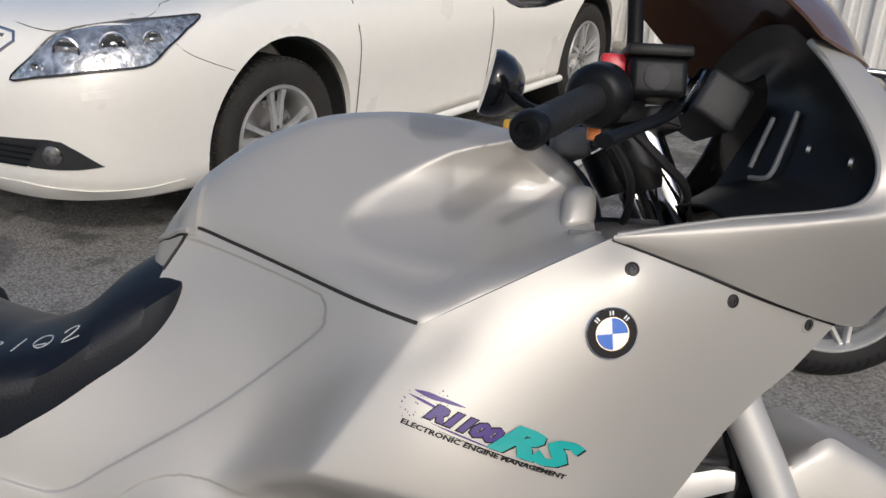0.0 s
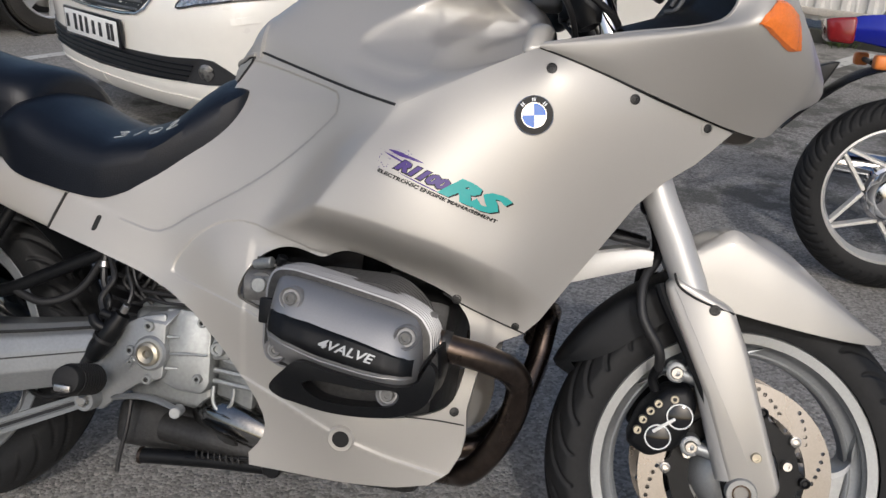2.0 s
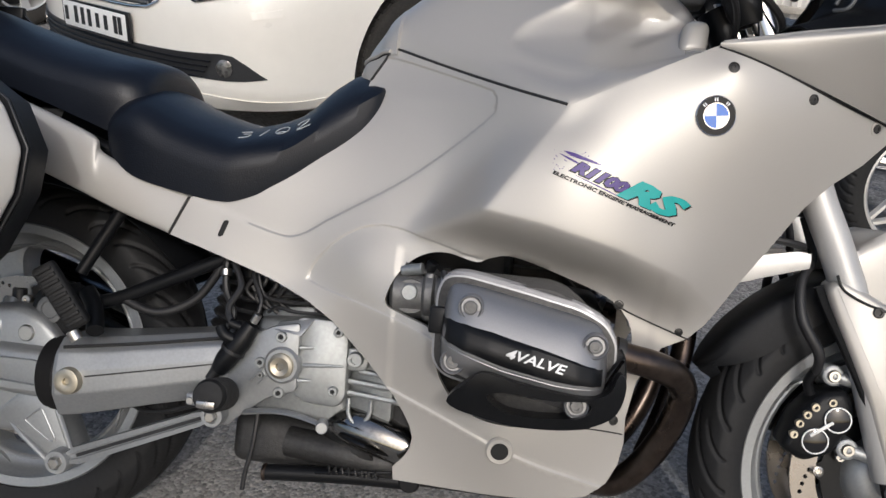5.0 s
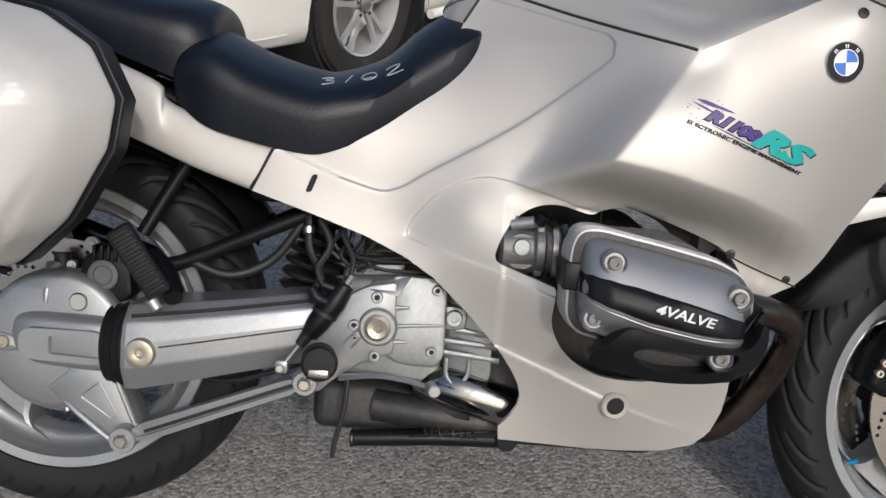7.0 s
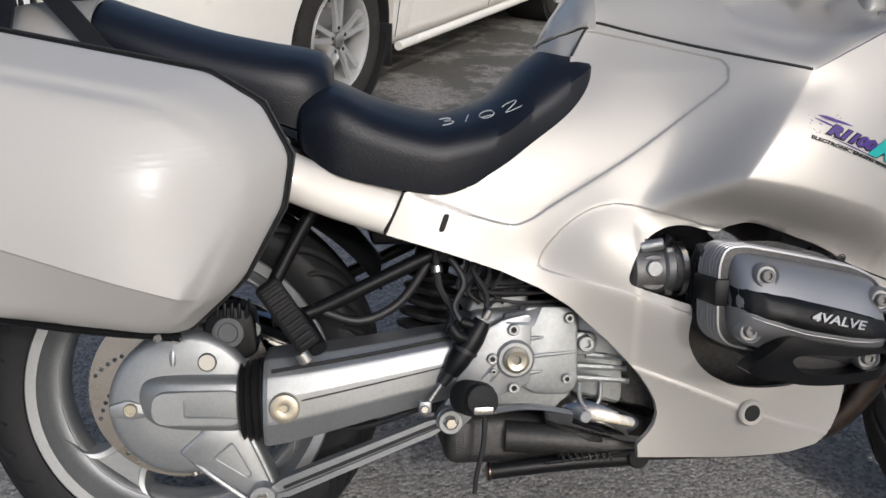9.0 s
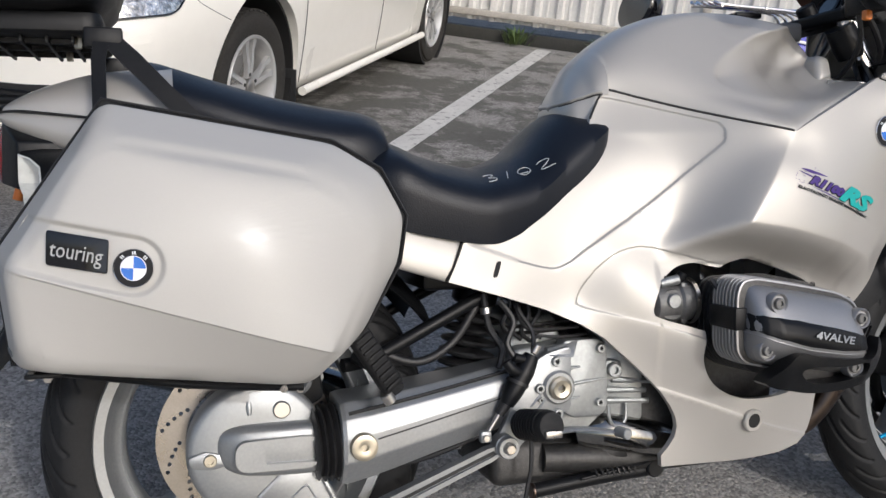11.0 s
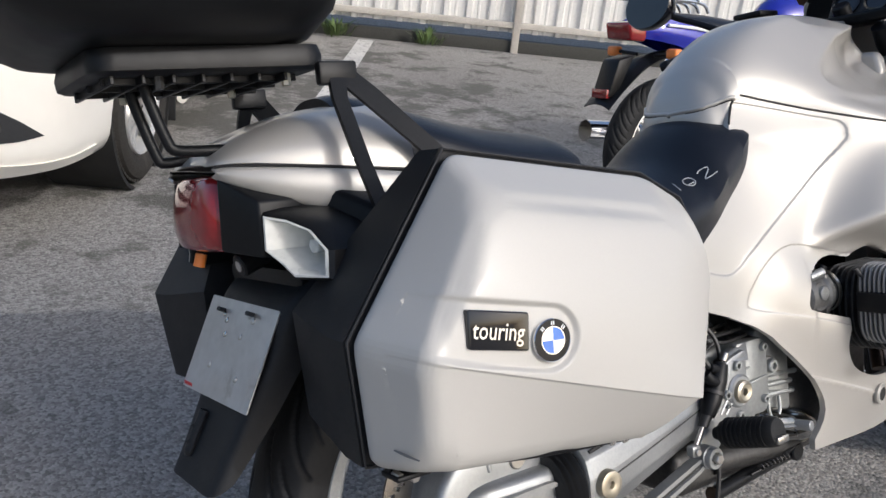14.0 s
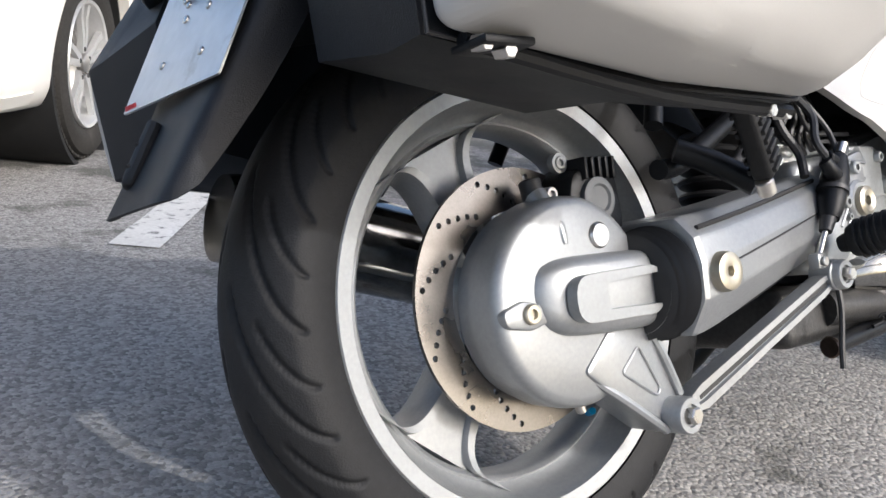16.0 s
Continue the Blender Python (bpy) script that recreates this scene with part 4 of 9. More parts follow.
    for x, y, z in body:
        if y < -0.40:
            up = z > ridge_z(x)
            loop = rims[0] if up else rims[1]
            gap = min(side_gap(x, z, a, b) for a, b in zip(loop, loop[1:]))
            y += (-float((upper_skin if up else lower_skin)(np.array(x), np.array(z))) - y) * ease((gap - 0.002) / 0.018) * (1 if inside_rim(x, z) else 0)
        skin.append((x, y, z))
    # relax the skin, so that its shoulders run over softly; the ridge and the mouth stay
    v = np.array(skin)
    pairs = np.array(sorted({(a, b) for t in tris for a, b in zip(t, t[1:] + t[:1])} | {(b, a) for t in tris for a, b in zip(t, t[1:] + t[:1])}))
    count = np.bincount(pairs[:, 0], minlength=len(v))[:, None]
    hold = np.array([ease((abs(z - ridge_z(x)) - 0.004) / 0.022) * ease((-0.385 - y) / 0.02) for x, y, z in skin])[:, None]
    for _ in range(14):
        mean = np.zeros_like(v)
        np.add.at(mean, pairs[:, 0], v[pairs[:, 1]])
        v = v + (mean / np.maximum(count, 1) - v) * 0.5 * hold
    carved = []
    for x, y, z in v.tolist():
        if y < -0.40:
            y += 0.0055 * ease(0.5 - apart(x, z) / 0.007) * ease((x + 0.292) / 0.03) * ease((z - ridge_z(x)) / 0.010)
            y += 0.0022 * ease((ridge_z(x) - z + 0.001) / 0.003) * ease((0.10 - x) / 0.03)
        carved.append((x, y, z))
    part("lid", flip((carved, tris), s), CASE_PAINT, root, "champagne silver painted case lid", sharp=60)
    # the black shell behind the lid
    C = [(x * 0.97, y + 0.03, z) for x, y, z in A]
    back = [(-0.21, -0.27, 0.80), (0.06, -0.21, 0.77), (0.10, -0.215, 0.735), (0.125, -0.215, 0.685), (0.115, -0.215, 0.635), (0.075, -0.21, 0.57), (0.02, -0.205, 0.515), (-0.10, -0.20, 0.50), (-0.292, -0.172, 0.545), (-0.297, -0.165, 0.675)]
    edge = [(x * 1.004, y + 0.004, z) for x, y, z in A]
    shell = stack([back, [(x * 0.99, y + 0.05, z) for x, y, z in A], edge])
    part("shell", flip(shell, s), MATT_BLACK, root, "matt black plastic inner shell")
    seam = tube([(x, y - 0.001, z) for x, y, z in inset3(A, 0.001)], 0.0018, 6, 1, closed=True)
    part("seal", flip(seam, s), HOSE, root, "black rubber seal round the lid")
    return root


def inset3(points, d):
    c = np.mean(np.array(points), axis=0)
    return [tuple(np.array(p) + (c - np.array(p)) / np.linalg.norm(c - np.array(p)) * d) for p in points]


cases = {side: pannier(side) for side in ("right", "left")}


NOSE = [
    [(1.131, -0.246, 0.926), (1.131, -0.2465, 0.927), (1.131, -0.247, 0.929), (1.131, -0.246, 0.931)],
    [(1.221, -0.233, 0.899), (1.232, -0.246, 0.917), (1.246, -0.254, 0.943), (1.252, -0.246, 0.954)],
    [(1.313, -0.203, 0.868), (1.333, -0.238, 0.914), (1.346, -0.268, 0.955), (1.345, -0.254, 0.967)],
    [(1.400, -0.152, 0.843), (1.430, -0.226, 0.913), (1.420, -0.281, 0.968), (1.381, -0.268, 0.980)],
    [(1.462, -0.104, 0.834), (1.508, -0.160, 0.925), (1.452, -0.256, 1.010), (1.394, -0.270, 1.014)],
    [(1.488, -0.082, 0.852), (1.530, -0.110, 0.930), (1.446, -0.232, 1.056), (1.386, -0.256, 1.056)],
    [(1.505, -0.060, 0.875), (1.547, -0.060, 0.932), (1.424, -0.190, 1.106), (1.362, -0.222, 1.118)],
    [(1.510, -0.045, 0.879), (1.552, -0.045, 0.934), (1.424, -0.150, 1.130), (1.342, -0.196, 1.156)],
    [(1.514, -0.030, 0.882), (1.556, -0.030, 0.935), (1.436, -0.110, 1.138), (1.372, -0.140, 1.156)],
    [(1.520, 0.0, 0.885), (1.560, 0.0, 0.937), (1.450, 0.0, 1.150), (1.385, 0.0, 1.168)],
]
LINING = [
    [(1.250, -0.243, 0.951), (1.236, -0.200, 0.966), (1.225, -0.120, 0.965)],
    [(1.345, -0.246, 0.963), (1.300, -0.190, 0.988), (1.265, -0.100, 0.985)],
    [(1.381, -0.253, 0.977), (1.330, -0.175, 1.004), (1.285, -0.090, 1.000)],
    [(1.394, -0.257, 1.012), (1.345, -0.165, 1.038), (1.310, -0.080, 1.040)],
    [(1.386, -0.251, 1.056), (1.352, -0.150, 1.077), (1.335, -0.080, 1.080)],
    [(1.362, -0.217, 1.116), (1.360, -0.130, 1.110), (1.345, -0.070, 1.108)],
    [(1.341, -0.192, 1.158), (1.352, -0.120, 1.148), (1.346, -0.060, 1.130)],
    [(1.338, -0.120, 1.188), (1.352, -0.085, 1.160), (1.348, -0.045, 1.140)],
    [(1.340, 0.0, 1.202), (1.354, 0.0, 1.165), (1.350, 0.0, 1.140)],
]


def mirrored(half):
    return half + [[(x, -y, z) for x, y, z in s] for s in reversed(half[:-1])]


def nose():
    """The upper fairing round the cockpit, to the nose, with a rolled rim."""
    both = mirrored(NOSE)
    skin = part("nose_fairing", thick(smooth_loft(both, 7, 6), 0.004), PAINT, bike, "champagne silver upper fairing round the cockpit", sharp=55)
    for s in (1, -1):
        rim = [(x, y * 0.985, z - 0.002) for x, y, z in (q[-1] for q in NOSE[1:-2])]
        part("cockpit_trim", flip(tube([(1.136, -0.243, 0.930)] + rim, 0.0045, 8, 6), s), PAINT, bike)
    part("cockpit_lining", thick(smooth_loft(mirrored(LINING), 6, 5), 0.003), BLACK, bike, "black plastic cockpit lining")
    return skin


nose_skin = nose()


def mirrored_rows(half):
    return [r + [(x, -y, z) for x, y, z in reversed(r[:-1])] for r in half]


def screen():
    rows = mirrored_rows([[(1.345, -0.222, 1.155), (1.412, -0.178, 1.136), (1.448, -0.09, 1.144), (1.456, 0, 1.150)],
                          [(1.300, -0.215, 1.200), (1.370, -0.150, 1.215), (1.395, -0.07, 1.222), (1.400, 0, 1.224)],
                          [(1.200, -0.160, 1.285), (1.240, -0.105, 1.310), (1.260, -0.05, 1.320), (1.262, 0, 1.322)]])
    part("windscreen", thick(smooth_loft(rows, 5, 4), 0.004), SMOKED, bike, "dark smoked windscreen")


screen()

# ---- drive train ----
def drive():
    """Bevel drive, boot, swingarm tube, torque arm and rear caliper on the right side."""
    fd = new("final_drive")
    fd.parent = bike
    tagged(fd, "silver cast bevel drive housing at the rear hub")
    part("housing", lathe([(0.0, 0.131), (0.060, 0.1305), (0.100, 0.1285), (0.1075, 0.1255), (0.1115, 0.120), (0.1125, 0.112), (0.1125, 0.082), (0.107, 0.076), (0.107, 0.058), (0.085, 0.056)], 72, (0.013, 0, 0.318)), ALLOY, fd)
    snout = []
    for x, y0, y1, z0, z1 in ((-0.052, -0.129, -0.09, 0.314, 0.346), (-0.042, -0.139, -0.09, 0.297, 0.358), (-0.015, -0.150, -0.085, 0.285, 0.364), (0.03, -0.155, -0.08, 0.281, 0.365), (0.09, -0.157, -0.08, 0.279, 0.364), (0.104, -0.155, -0.085, 0.281, 0.361)):
        snout.append([(x, p[0], p[1]) for p in rounded([(y0, z0), (y0, z1), (y1, z1), (y1, z0)], 0.020, 4)])
    part("pinion_housing", smooth_loft(snout, 3, 1, True, True), ALLOY, fd)
    # a raised U round a shallow recess on the pinion housing
    outer = rounded([(-0.026, 0.297), (-0.026, 0.345), (0.106, 0.347), (0.106, 0.294)], 0.022, 5)
    inner = rounded([(0.020, 0.307), (0.020, 0.335), (0.1065, 0.338), (0.1065, 0.304)], 0.004, 3)
    inner = [(min(a, 0.1045), b) for a, b in inner]
    part("panel_rib", cut_plate(outer, [inner], -0.1645, -0.150), ALLOY, fd)
    part("lug", slab(rounded([(0.004, 0.243), (0.055, 0.290), (0.102, 0.283), (0.118, 0.272), (0.147, 0.205), (0.157, 0.182), (0.146, 0.157), (0.122, 0.155), (0.06, 0.200)], 0.010), -0.134, -0.078, 0.005), ALLOY, fd)
    part("lug_edge", tube([(0.108, -0.131, 0.278), (0.124, -0.135, 0.248), (0.147, -0.136, 0.196)], [0.004, 0.0055, 0.005], 8, 4), ALLOY, fd)
    part("lug_edge", tube([(0.006, -0.122, 0.243), (0.055, -0.133, 0.207), (0.118, -0.136, 0.160)], [0.003, 0.0055, 0.005], 8, 4), ALLOY, fd)
    part("lug_recess", tube([(p[0], -0.1345, p[1]) for p in rounded([(0.088, 0.259), (0.058, 0.234), (0.110, 0.200), (0.117, 0.207)], 0.006, 3)], 0.0018, 6, 1, closed=True), ALLOY, fd)
    part("rib", tube([(0.000, -0.130, 0.378), (-0.001, -0.120, 0.402), (-0.002, -0.096, 0.432)], [0.003, 0.0095, 0.0135], 14, 4), ALLOY, fd)
    part("breather_cap", rod((0.006, -0.086, 0.424), (0.004, -0.082, 0.452), 0.0125), HOSE, fd)
    part("sensor_bolt", bolt_geo((0.024, -0.088, 0.434), 0.0085, 0.008), STEEL, fd)
    part("filler_boss", poly([(0.024, -0.126, 0.362), (0.032, -0.126, 0.398), (0.066, -0.126, 0.400), (0.092, -0.126, 0.362), (0.024, -0.085, 0.362), (0.032, -0.085, 0.402), (0.066, -0.085, 0.405), (0.092, -0.085, 0.365)],
                             [(0, 1, 2, 3), (4, 7, 6, 5), (0, 4, 5, 1), (3, 2, 6, 7), (0, 3, 7, 4), (1, 5, 6, 2)], 0.006, 3), ALLOY, fd)
    part("filler_plug", rod((0.051, -0.11, 0.384), (0.051, -0.134, 0.384), 0.0145, 20), STEEL, fd)
    part("drain_boss", slab(rounded([(-0.098, 0.319), (-0.070, 0.328), (-0.042, 0.320), (-0.030, 0.303), (-0.060, 0.296), (-0.094, 0.302)], 0.008), -0.1345, -0.115, 0.004), ALLOY, fd)
    part("drain_plug", bolt_geo((-0.063, -0.132, 0.313), 0.0105, 0.008), BRASS, fd, "yellowed drain plug")
    part("foot_stud", rod((0.022, -0.10, 0.209), (0.026, -0.10, 0.196), 0.006, 10), STEEL, fd)
    part("bearing_cover", lathe([(0.088, 0.045), (0.088, 0.060), (0.07, 0.064), (0, 0.064)], 48, (0.008, 0, 0.3245)), DARKMETAL, fd)

    boot = [(0.050, 0.0), (0.060, 0.004), (0.052, 0.009), (0.063, 0.014), (0.054, 0.019), (0.065, 0.025), (0.057, 0.030), (0.066, 0.036), (0.060, 0.042)]
    part("rubber_boot", lathe(boot, 40, (0.100, -0.125, 0.321), (1, 0, 0.05)), HOSE, bike, "black ribbed rubber boot")
    part("boot_clamp", ringed([(0.061, -0.003), (0.0625, -0.003), (0.0625, 0.003), (0.061, 0.003)], 40, (0.143, -0.125, 0.324), (1, 0, 0.05)), STEEL, bike)
    part("boot_clamp", ringed([(0.050, -0.003), (0.0525, -0.003), (0.0525, 0.003), (0.050, 0.003)], 40, (0.104, -0.125, 0.321), (1, 0, 0.05)), STEEL, bike)

    arm = new("swingarm")
    arm.parent = bike
    tagged(arm, "silver cast alloy single-sided swingarm")
    rows = []
    for x, y0, y1, z0, z1 in ((0.138, -0.186, -0.075, 0.266, 0.388), (0.146, -0.194, -0.07, 0.262, 0.395), (0.20, -0.192, -0.07, 0.272, 0.400), (0.30, -0.184, -0.075, 0.296, 0.413), (0.40, -0.174, -0.08, 0.318, 0.428), (0.47, -0.165, -0.08, 0.332, 0.437)):
        h = z1 - z0
        rows.append([(x, p[0], p[1]) for p in rounded([(y0 + 0.024, z0), (y0 + 0.001, z0 + h * 0.30), (y0, z0 + h * 0.60), (y0 + 0.007, z0 + h * 0.82), (y0 + 0.03, z1), (y1, z1), (y1, z0)], 0.0035, 2)])
    part("arm", smooth_loft(rows, 3, 1, True, True), ALLOY, arm, sharp=7)
    part("top_groove", tube([(0.151, -0.181, 0.380), (0.28, -0.171, 0.3985), (0.440, -0.155, 0.425)], 0.0030, 6, 4), SEAM, arm)
    part("parting_line", tube([(0.196, -0.1925, 0.338), (0.30, -0.1842, 0.3585), (0.455, -0.1675, 0.389)], 0.0013, 6, 4), DARKMETAL, arm)
    part("pivot_pin", lathe([(0.0, 0.003), (0.006, 0.003), (0.006, 0.010), (0.014, 0.012), (0.021, 0.010), (0.0225, 0.004), (0.0225, -0.01)], 32, (0.171, -0.195, 0.329)), BRASS, arm, "yellowed zinc pivot pin")

    strut = []
    a, b = Vector((0.134, -0.138, 0.175)), Vector((0.418, -0.178, 0.301))
    way = (b - a).normalized()
    up = Vector((-way.z, 0, way.x))
    for q, w, d in ((0.06, 0.010, 0.010), (0.12, 0.015, 0.011), (0.5, 0.0135, 0.010), (0.9, 0.012, 0.010), (0.95, 0.009, 0.009)):
        c = a + (b - a) * q
        strut.append([tuple(c + up * u + Vector((0, v, 0))) for u, v in ((-w, -d), (-w * 0.4, -d), (-w * 0.3, -d * 0.55), (w * 0.3, -d * 0.55), (w * 0.4, -d), (w, -d), (w, d), (-w, d))])
    part("torque_arm", loft(strut, True, True), ALLOY, bike, "silver torque arm under the drive shaft")
    # near-black strip laid in the recess, painting the shade there
    part("arm_groove_shade", loft([[tuple(a + (b - a) * q + up * u + Vector((0, v, 0))) for u, v in ((-0.0028, -0.0068), (0.0028, -0.0068), (0.0028, -0.004), (-0.0028, -0.004))] for q in (0.11, 0.5, 0.93)], True, True), HOSE, bike, "dark strip for the shade in the torque arm groove")
    for p, r in ((a, 0.021), (b, 0.019)):
        part("arm_eye", lathe([(r * 0.6, -0.022), (r, -0.020), (r, 0.018), (r * 0.92, 0.021), (r * 0.62, 0.021), (r * 0.60, 0.017), (0, 0.017)], 28, p), ALLOY, bike)
        part("arm_bolt", rod(p + Vector((0, -0.012, 0)), p + Vector((0, -0.030, 0)), r * 0.48, 6), STEEL, bike)
    part("brake_hose", tube([(0.07, -0.05, 0.40), (0.15, -0.03, 0.30), (0.26, -0.09, 0.262), (0.40, -0.13, 0.312)], 0.005, 8, 6), HOSE, bike)

    cal = new("rear_caliper")
    cal.parent = bike
    tagged(cal, "black rear brake caliper behind the drive housing")
    part("caliper_body", slab(rounded([(0.035, 0.405), (0.048, 0.455), (0.085, 0.468), (0.118, 0.455), (0.125, 0.39), (0.085, 0.372)], 0.012), -0.105, -0.035, 0.006), BLACK, cal)
    part("piston_cap", lathe([(0.024, 0.0), (0.024, 0.008), (0.020, 0.010), (0.016, 0.010), (0.014, 0.007), (0, 0.007)], 28, (0.080, -0.104, 0.425)), PLASTIC_GREY, cal)
    for i in range(5):
        part("cooling_fin", block((0.062 + 0.011 * i, -0.112, 0.447), (0.067 + 0.011 * i, -0.07, 0.472), 0.0015), BLACK, cal)
    for x, y, z in ((0.051, -0.082, 0.469), (0.096, -0.094, 0.384), (0.116, -0.083, 0.424)):
        part("bolt_eye", ringed([(0.0065, -0.006), (0.0115, -0.006), (0.0115, 0.003), (0.0065, 0.003)], 22, (x, y, z)), ALLOY, cal)
        part("caliper_bolt", bolt_geo((x, y, z), 0.0075, 0.005), GEARBOX, cal)
    return arm


drive()


def gearbox():
    box = new("gearbox")
    box.parent = bike
    tagged(box, "grey cast aluminium gearbox and clutch housing")
    part("case", poly([(0.455, -0.125, 0.30), (0.62, -0.135, 0.29), (0.625, -0.135, 0.47), (0.455, -0.12, 0.455), (0.455, 0.125, 0.30), (0.62, 0.135, 0.29), (0.625, 0.135, 0.47), (0.455, 0.12, 0.455)],
                      [(0, 1, 2, 3), (4, 7, 6, 5), (0, 4, 5, 1), (3, 2, 6, 7), (0, 3, 7, 4), (1, 5, 6, 2)], 0.014, 3), GEARBOX, box)
    part("top_cover", poly([(0.452, -0.10, 0.45), (0.555, -0.11, 0.46), (0.552, -0.10, 0.508), (0.47, -0.09, 0.502), (0.452, 0.10, 0.45), (0.555, 0.11, 0.46), (0.552, 0.10, 0.508), (0.47, 0.09, 0.502)],
                           [(0, 1, 2, 3), (4, 7, 6, 5), (0, 4, 5, 1), (3, 2, 6, 7), (0, 3, 7, 4), (1, 5, 6, 2)], 0.008, 2), GEARBOX, box)
    part("bell_housing", poly([(0.622, -0.13, 0.30), (0.70, -0.15, 0.31), (0.70, -0.15, 0.50), (0.622, -0.13, 0.475), (0.622, 0.13, 0.30), (0.70, 0.15, 0.31), (0.70, 0.15, 0.50), (0.622, 0.13, 0.475)],
                              [(0, 1, 2, 3), (4, 7, 6, 5), (0, 4, 5, 1), (3, 2, 6, 7), (0, 3, 7, 4), (1, 5, 6, 2)], 0.01, 2), GEARBOX, box)
    part("side_cover", slab(rounded([(0.535, 0.470), (0.608, 0.470), (0.622, 0.455), (0.624, 0.345), (0.61, 0.328), (0.555, 0.33), (0.53, 0.345)], 0.010), -0.160, -0.125, 0.007), GEARBOX, box)
    part("cover_rib", tube([(0.545, -0.161, 0.391), (0.58, -0.162, 0.395), (0.618, -0.160, 0.397)], [0.004, 0.003, 0.002], 8, 3), GEARBOX, box)
    for z in (0.366, 0.420):
        part("cover_rib", tube([(0.54, -0.164, z), (0.566, -0.161, z + 0.002)], [0.0045, 0.002], 8, 3), GEARBOX, box)
    part("side_ledge", poly([(0.502, -0.174, 0.447), (0.548, -0.176, 0.441), (0.566, -0.158, 0.470), (0.505, -0.158, 0.458), (0.502, -0.150, 0.447), (0.548, -0.150, 0.441), (0.566, -0.145, 0.470), (0.505, -0.145, 0.458)],
                            [(0, 1, 2, 3), (4, 7, 6, 5), (0, 4, 5, 1), (3, 2, 6, 7), (0, 3, 7, 4), (1, 5, 6, 2)], 0.002, 2), ALLOY, box)
    part("clutch_line", tube([(0.455, -0.135, 0.535), (0.470, -0.140, 0.497), (0.50, -0.142, 0.489), (0.575, -0.138, 0.489)], 0.0035, 8, 6), HOSE, box, "thin black fluid line")
    part("clutch_line", tube([(0.480, -0.140, 0.468), (0.497, -0.145, 0.478), (0.53, -0.146, 0.474), (0.59, -0.140, 0.475)], 0.0030, 8, 6), HOSE, box, "thin black fluid line")
    part("lug", slab(rounded([(0.618, 0.428), (0.655, 0.425), (0.655, 0.392), (0.618, 0.388)], 0.012), -0.152, -0.11, 0.004), GEARBOX, box)
    part("bolt", bolt_geo((0.635, -0.152, 0.410), 0.013, 0.012), GEARBOX, box)
    for z, x0, x1 in ((0.372, 0.60, 0.705), (0.352, 0.62, 0.71), (0.388, 0.64, 0.72)):
        part("casting_rib", tube([(x0, -0.14, z), (x1, -0.145, z - 0.006)], 0.0055, 8, 2), GEARBOX, box)
    for i in range(4):
        part("solenoid_pin", rod((0.50 + 0.011 * i, -0.105, 0.485), (0.50 + 0.011 * i, -0.118, 0.485), 0.0045, 10), STEEL, box)
    for z, y in ((0.492, -0.112), (0.480, -0.116)):
        part("coolant_line", tube([(0.44, y, z + 0.012), (0.46, y, z), (0.56, y, z + 0.004), (0.58, y + 0.02, z + 0.004)], 0.0035, 8, 5), DARKMETAL, box)
    part("wire_guard", tube([(0.628, -0.15, 0.345), (0.63, -0.152, 0.318), (0.645, -0.152, 0.303), (0.662, -0.15, 0.318), (0.664, -0.148, 0.345)], 0.0035, 8, 6), GEARBOX, box)

    bracket = new("footrest_bracket")
    bracket.parent = bike
    tagged(bracket, "silver alloy footrest plate with brake pedal")
    part("bracket_plate", slab(rounded([(0.452, 0.425), (0.500, 0.452), (0.545, 0.462), (0.545, 0.350), (0.500, 0.335), (0.455, 0.300), (0.435, 0.280), (0.408, 0.284), (0.402, 0.306), (0.425, 0.345)], 0.010), -0.172, -0.158, 0.003), ALLOY, bracket)
    part("pivot_boss", lathe([(0.030, -0.008), (0.030, 0.006), (0.026, 0.010), (0.022, 0.010)], 30, (0.520, -0.168, 0.391)), ALLOY, bracket)
    part("pivot_bolt", lathe([(0.0, 0.006), (0.007, 0.006), (0.007, 0.014), (0.015, 0.016), (0.020, 0.013), (0.021, 0.004), (0.021, -0.01)], 30, (0.520, -0.172, 0.391)), BRASS, bracket, "yellowed zinc pivot bolt")
    for x, z, r in ((0.484, 0.392, 0.0085), (0.516, 0.437, 0.009), (0.518, 0.346, 0.009), (0.466, 0.430, 0.006), (0.444, 0.398, 0.006), (0.486, 0.372, 0.005), (0.604, 0.356, 0.008), (0.606, 0.452, 0.008)):
        part("screw", bolt_geo((x, -0.171 if x < 0.56 else -0.160, z), r, 0.008), GEARBOX, bracket)
        part("socket", lathe([(r * 0.46, 0.003), (r * 0.46, 0.0062), (0, 0.0062)], 6, (x, -0.171 if x < 0.56 else -0.160, z)), HOLE, bracket)
    for d in (0.0, 0.014):
        part("plate_rib", tube([(0.468 + d, -0.1725, 0.360 - d * 0.3), (0.492 + d, -0.1725, 0.388 - d * 0.3)], 0.0022, 6, 2), ALLOY, bracket)
    a, b = Vector((0.436, -0.185, 0.338)), Vector((0.450, -0.300, 0.362))
    part("footrest", tube([tuple(a + (b - a) * q) for q in (0.0, 0.12, 0.2, 0.9, 1.0)], [0.010, 0.014, 0.0225, 0.025, 0.018], 18, 4), RUBBER, bracket, "black ribbed rubber footrest")
    for i in range(9):
        c = a + (b - a) * (0.24 + 0.075 * i)
        part("rubber_rib", ringed([(0.0225, -0.0016), (0.0262, -0.0012), (0.0262, 0.0012), (0.0225, 0.0016)], 18, c, b - a), RUBBER, bracket)
    part("footrest_plate", block((0.436, -0.309, 0.3445), (0.464, -0.302, 0.356), 0.002), STEEL, bracket)
